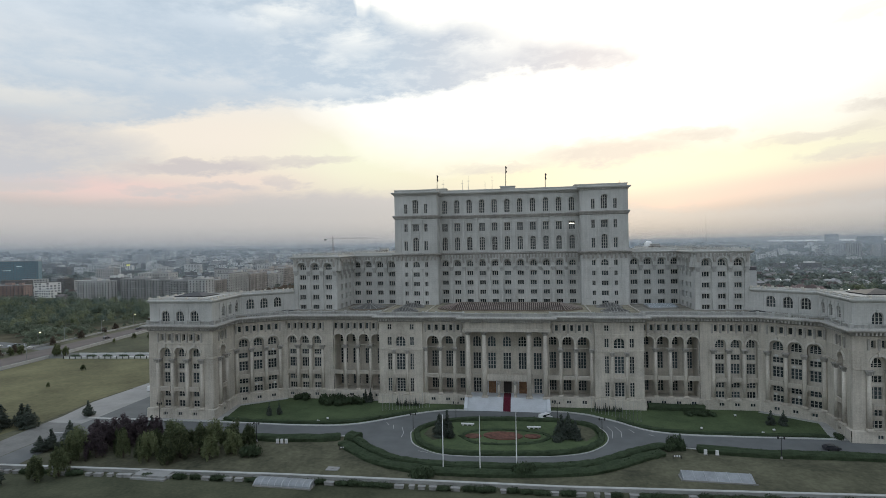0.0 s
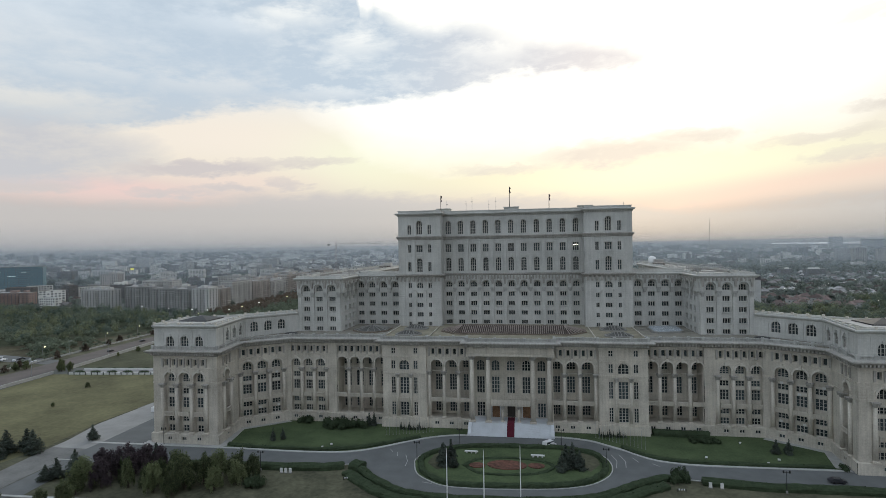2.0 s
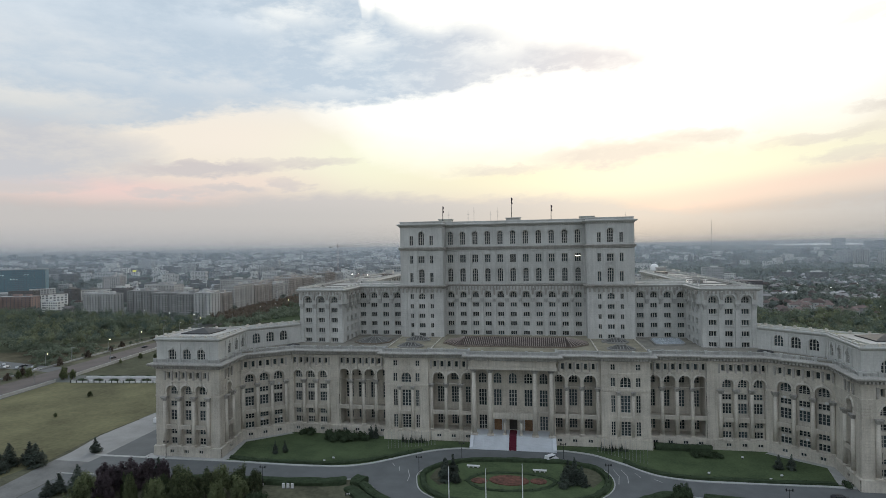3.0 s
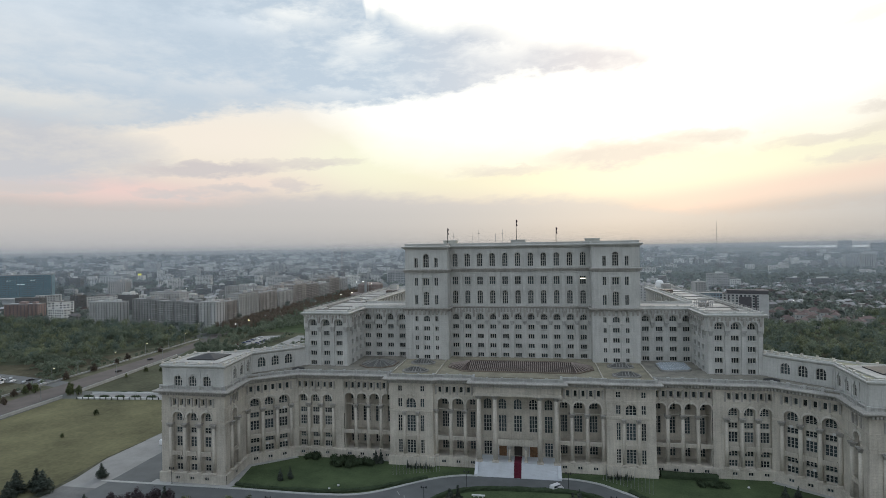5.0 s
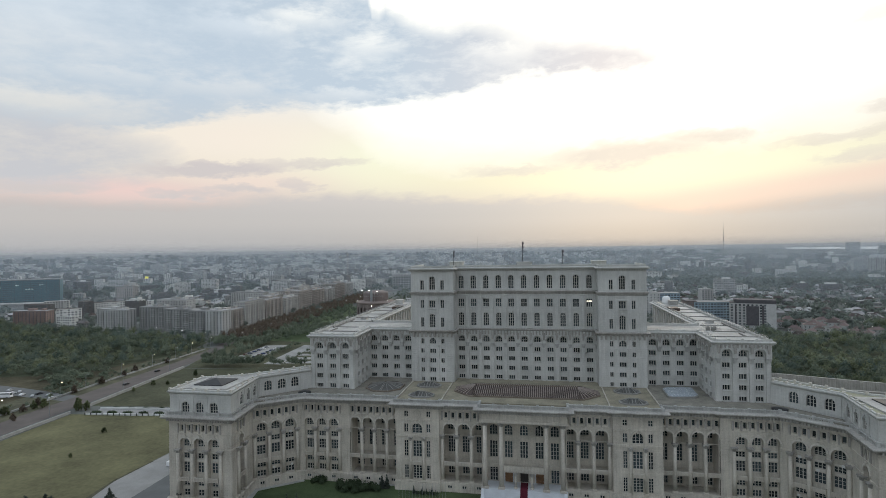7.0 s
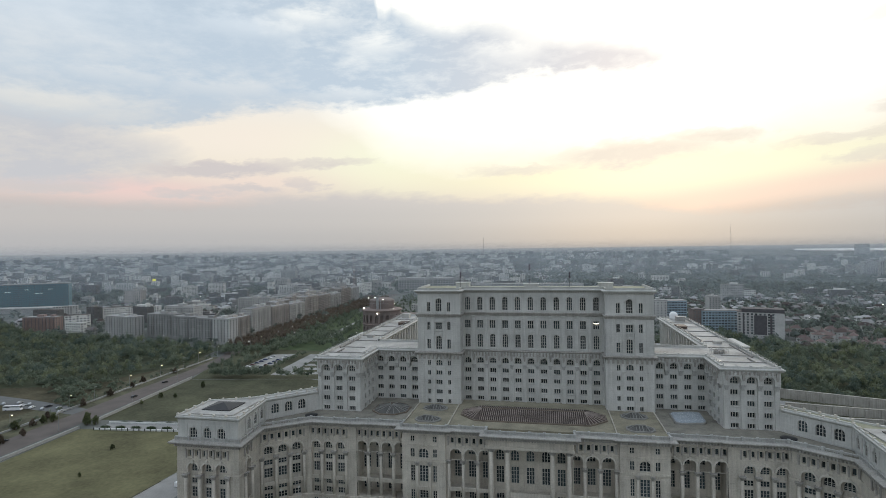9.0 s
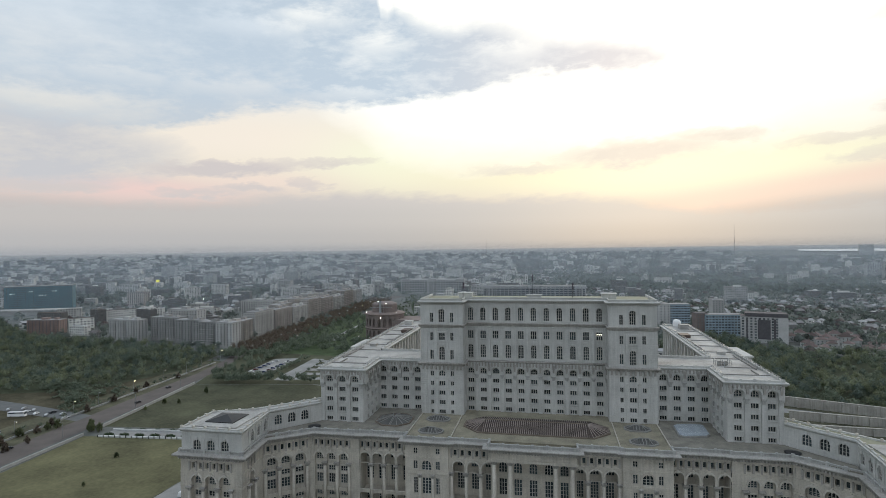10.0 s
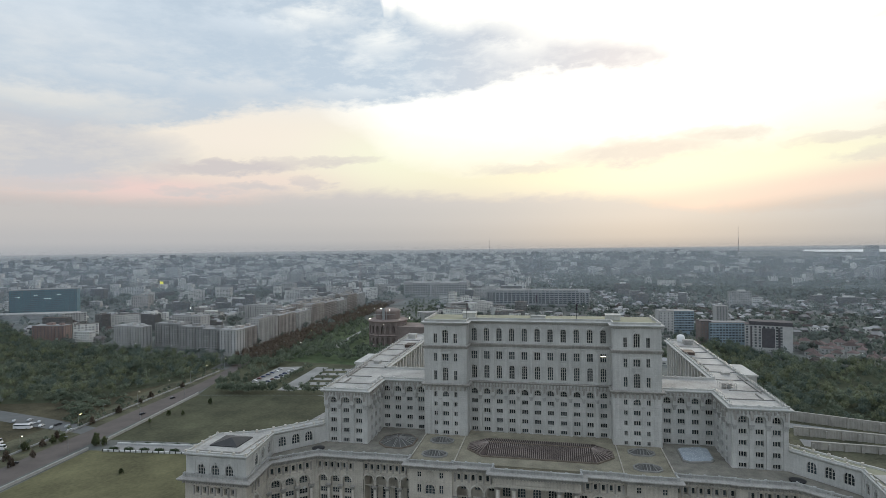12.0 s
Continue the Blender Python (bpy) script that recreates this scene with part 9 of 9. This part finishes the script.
for x, y in ((-318, 232), (-338, 236), (-372, 245), (-420, 262), (-470, 268), (-296, 236), (-280, 300), (-190, 300), (-170, 310), (-205, 306), (-160, 600), (-180, 640), (-140, 690), (-40, 720), (330, 330), (348, 320), (385, 352), (300, 318), (-560, 430), (-610, 520), (-655, 610), (-520, 640), (-700, 720), (-480, 760), (-380, 640), (-60, 900), (60, 700), (130, 620), (210, 560), (330, 480), (420, 560), (500, 640), (-240, 470), (-210, 520), (-170, 460), (-250, 610), (-228, 690), (-120, 640)):
    street_lamp(x, y, 0.7 * (x % 7), PALE)

# ---- distance: crane, masts, water, painted haze ----
cr = thing("tower_crane", "tall slim tower crane over the town", "crane", Matrix.Translation((-402, 824, 0)) @ Matrix.Rotation(0.25, 4, "Z"))
mast_, jib = Shape(), Shape()
for z in range(0, 80, 4):
    for s in (-1, 1):
        mast_.box(s * 1.2 - 0.2, s * 1.2 + 0.2, -0.3, 0.3, z, z + 4)
    mast_.face((-1.2, 0, z), (-0.8, 0, z), (1.2, 0, z + 4), (0.8, 0, z + 4))
part("mast", mast_, WALL_RED, cr)
jib.box(-18, 95, -0.5, 0.5, 80, 80.5).box(-2, 70, -0.3, 0.3, 82, 82.4)
for i in range(18):
    jib.face((-2 + 4 * i, 0, 80.4), (-1.4 + 4 * i, 0, 80.4), (0.6 + 4 * i, 0, 82.2), (0 + 4 * i, 0, 82.2))
part("jib", jib, WALL_WARM, cr)
part("counterweight", Shape().box(-18, -13, -1.2, 1.2, 77, 80.4), CONCRETE, cr)
part("top_mast", Shape().box(-0.9, 0.9, -0.9, 0.9, 80, 89, top=(0.2, 0.2)), WALL_RED, cr)
for az_, r_, top_, w_ in ((17.2, 4000, 236, 5.0), (-6.7, 4500, 190, 5.0)):
    x, y = CX + r_ * math.sin(radians(az_)), CY + r_ * math.cos(radians(az_))
    z0 = land(math.hypot(x, y)) - 1
    mt = thing("radio_mast", "tall thin red and white lattice radio mast far off", "mast", Matrix.Translation((x, y, z0)))
    n = 7
    for i in range(n):
        a0, a1 = (top_ - z0) * i / n, (top_ - z0) * (i + 1) / n
        k0, k1 = w_ * (1 - 0.85 * i / n), w_ * (1 - 0.85 * (i + 1) / n)
        part("mast_section", Shape().tube(0, 0, [(k0 / 2, a0), (k1 / 2, a1)], 4), WALL_RED if i % 2 else WALL_GREY, mt)
# Pale metal finish: the lake's bright sheen through the haze is put into it.
WATER = material("lake_water", (0.86, 0.88, 0.90), 0.5, metal=0.9, spread=0.1, scale=0.01, fine=0.2, bump=0.0, spec=0.6)
lake = Shape()
for i in range(12):
    a0, a1 = radians(22.2 + 1.15 * i), radians(23.35 + 1.15 * i)
    n0, n1 = 4640 - 190 * math.sin((i / 12) ** 0.6 * 2.2), 4640 - 190 * math.sin(((i + 1) / 12) ** 0.6 * 2.2)
    for (r0, r1), (q0, q1) in (((n0, 4700), (n1, 4700)), ((4700, 4925), (4700, 4925))):
        lake.face(*[(CX + r * math.sin(a), CY + r * math.cos(a), land(math.hypot(CX + r * math.sin(a), CY + r * math.cos(a))) + 8.0) for r, a in ((r0, a0), (q0, a1), (q1, a1), (r1, a0))])
solid("water", lake, WATER, kind="structure")
# Backdrop sheet that glows in graded grey-blue: horizon haze painted as emission.
HAZE = bpy.data.materials.new("painted_far_haze")
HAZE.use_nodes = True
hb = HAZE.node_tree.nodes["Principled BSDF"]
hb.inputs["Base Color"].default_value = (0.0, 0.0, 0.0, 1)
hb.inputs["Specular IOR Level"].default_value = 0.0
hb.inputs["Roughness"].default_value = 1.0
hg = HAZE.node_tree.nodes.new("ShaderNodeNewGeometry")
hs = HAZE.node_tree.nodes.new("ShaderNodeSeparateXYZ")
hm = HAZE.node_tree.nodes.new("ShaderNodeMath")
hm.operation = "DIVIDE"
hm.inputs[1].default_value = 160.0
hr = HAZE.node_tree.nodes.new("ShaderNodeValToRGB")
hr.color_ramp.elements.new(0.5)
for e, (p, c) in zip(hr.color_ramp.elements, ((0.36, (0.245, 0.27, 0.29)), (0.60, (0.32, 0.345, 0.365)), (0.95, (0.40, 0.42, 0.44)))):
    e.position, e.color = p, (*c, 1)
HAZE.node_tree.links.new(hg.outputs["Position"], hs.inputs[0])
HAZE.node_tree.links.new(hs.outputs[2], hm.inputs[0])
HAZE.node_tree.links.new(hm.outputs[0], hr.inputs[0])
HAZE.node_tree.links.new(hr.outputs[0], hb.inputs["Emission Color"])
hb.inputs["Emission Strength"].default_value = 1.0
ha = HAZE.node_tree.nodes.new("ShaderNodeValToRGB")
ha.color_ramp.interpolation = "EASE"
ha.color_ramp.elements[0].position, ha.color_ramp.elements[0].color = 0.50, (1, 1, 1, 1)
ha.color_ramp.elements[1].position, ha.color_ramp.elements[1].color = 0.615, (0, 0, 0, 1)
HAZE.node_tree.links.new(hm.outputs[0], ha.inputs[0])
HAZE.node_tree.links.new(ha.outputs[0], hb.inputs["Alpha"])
# upright see-through blue-grey sheets, added to stand for haze over the far town, lit by the sky
SHEET_HAZE = bpy.data.materials.new("haze_stand_in")
SHEET_HAZE.use_nodes = True
mt_ = SHEET_HAZE.node_tree
mt_.nodes.clear()
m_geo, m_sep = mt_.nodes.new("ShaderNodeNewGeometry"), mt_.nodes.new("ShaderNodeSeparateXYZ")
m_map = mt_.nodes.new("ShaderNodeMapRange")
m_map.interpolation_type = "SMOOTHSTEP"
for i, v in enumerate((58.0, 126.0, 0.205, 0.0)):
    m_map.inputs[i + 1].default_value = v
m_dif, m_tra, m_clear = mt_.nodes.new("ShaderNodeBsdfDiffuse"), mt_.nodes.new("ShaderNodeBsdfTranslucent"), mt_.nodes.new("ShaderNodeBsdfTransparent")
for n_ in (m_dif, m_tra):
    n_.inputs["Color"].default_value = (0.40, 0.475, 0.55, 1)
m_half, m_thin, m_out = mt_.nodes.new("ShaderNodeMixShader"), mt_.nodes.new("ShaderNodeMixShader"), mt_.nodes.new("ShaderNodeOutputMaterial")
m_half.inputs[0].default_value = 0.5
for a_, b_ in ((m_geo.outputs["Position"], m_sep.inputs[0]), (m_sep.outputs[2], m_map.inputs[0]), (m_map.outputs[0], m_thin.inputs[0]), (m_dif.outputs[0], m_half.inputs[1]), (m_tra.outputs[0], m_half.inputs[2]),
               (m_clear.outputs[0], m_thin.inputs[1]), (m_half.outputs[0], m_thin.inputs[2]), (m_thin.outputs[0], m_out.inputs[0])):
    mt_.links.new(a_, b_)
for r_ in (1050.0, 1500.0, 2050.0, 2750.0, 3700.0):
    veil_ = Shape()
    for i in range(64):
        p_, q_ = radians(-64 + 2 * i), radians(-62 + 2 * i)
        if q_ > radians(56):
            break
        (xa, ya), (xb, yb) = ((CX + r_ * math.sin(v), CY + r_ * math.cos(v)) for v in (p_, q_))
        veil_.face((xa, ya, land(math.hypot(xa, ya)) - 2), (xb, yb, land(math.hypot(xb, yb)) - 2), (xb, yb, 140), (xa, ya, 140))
    solid("backdrop_mist", veil_, SHEET_HAZE, kind="structure")
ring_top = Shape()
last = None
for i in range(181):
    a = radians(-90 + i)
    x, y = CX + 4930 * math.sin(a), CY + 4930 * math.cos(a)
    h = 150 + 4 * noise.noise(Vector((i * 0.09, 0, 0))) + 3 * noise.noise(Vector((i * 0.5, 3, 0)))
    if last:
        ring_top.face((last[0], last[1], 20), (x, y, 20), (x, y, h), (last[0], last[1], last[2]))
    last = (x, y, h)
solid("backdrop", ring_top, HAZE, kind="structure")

# ---- on the palace roof ----
FLAG = material("flag_cloth", (0.06, 0.035, 0.05), 0.8, spread=0.3, scale=0.8, bump=0.0)
for x, y, h, flag in ((-31.4, -33.5, 8.0, True), (-0.8, -29.8, 9.0, True), (16.6, -29.6, 7.6, True)):
    base_z = 86.6 if abs(x) < 1 else 84.3
    p = thing("roof_flagpole", "slim flagpole with a drooping dark flag on the tower roof", "flagpole", Matrix.Translation((C + x, y, base_z)), "roof flags")
    part("pole", Shape().tube(0, 0, [(0.16, 0), (0.1, h)], 6), DARK_METAL, p)
    cloth = Shape()
    for i in range(5):
        z0_, z1_ = h - 0.2 - 0.55 * i, h - 0.2 - 0.55 * (i + 1)
        k0, k1 = 0.36 + 0.2 * math.sin(i * 1.7), 0.36 + 0.2 * math.sin((i + 1) * 1.7)
        cloth.face((0.1, 0, z0_), (0.1 + k0, 0.15 * (-1) ** i, z0_), (0.1 + k1, -0.15 * (-1) ** i, z1_), (0.1, 0, z1_))
        cloth.face((-0.05, 0.1, z0_), (-0.05 + k0 * 0.5, 0.35, z0_), (-0.05 + k1 * 0.5, 0.3, z1_), (-0.05, 0.1, z1_))
    part("flag", cloth, FLAG, p)
for x, h in ((-20.5, 6.0), (-17.8, 7.6), (-7.0, 7.2), (-10.2, 5.4), (-29.4, 6.0), (48.5, 3.2)):
    solid("antenna", Shape().tube(0, 0, [(0.09, 0), (0.04, h)], 5).box(-0.5, 0.5, -0.03, 0.03, h * 0.7, h * 0.72), GREY_METAL, "thin whip antenna on the tower roof", "antenna", m=Matrix.Translation((C + x, -28.5, 84.3)), group="antennas")

# fence with clipped shrubs across the west field
fence_y = [(-252.6, -4.6), (-165, 3.0)]
m, length = along(*fence_y)
fn = thing("field_fence", "low white wall with dark posts across the field", "fence", m)
part("wall", Shape().box(0, length, -0.3, 0.3, 0, 0.9).box(0, length, -0.4, 0.4, 0.9, 1.05), SIGN_WHITE, fn)
part("wall", Shape().box(0, length, 11.7, 12.3, 0, 0.9), SIGN_WHITE, fn)
for i in range(26):
    part("post", Shape().box(length * i / 25 - 0.25, length * i / 25 + 0.25, -0.5, -0.41, 0, 1.5), DARK_METAL, fn)
flat("forecourt_path", [(-252, -4), (-165, 3.4), (-166, 14), (-253, 6.6)], 0.12, PAVING)
for i in range(9):
    q = m @ Vector((5 + 9.6 * i, 2.2, 0))
    solid("clipped_shrub", BUSHES[1], HEDGE, "round clipped dark shrub by the white wall", "shrub", m=Matrix.Translation((q.x, q.y, 0)) @ Matrix.Scale(1.35, 4), group="shrubs by the white wall")
    q = m @ Vector((9 + 9.6 * i, 13.0, 0))
    solid("clipped_shrub", BUSHES[2], HEDGE, "round clipped dark shrub by the white wall", "shrub", m=Matrix.Translation((q.x, q.y, 0)) @ Matrix.Scale(0.9, 4), group="shrubs by the white wall")
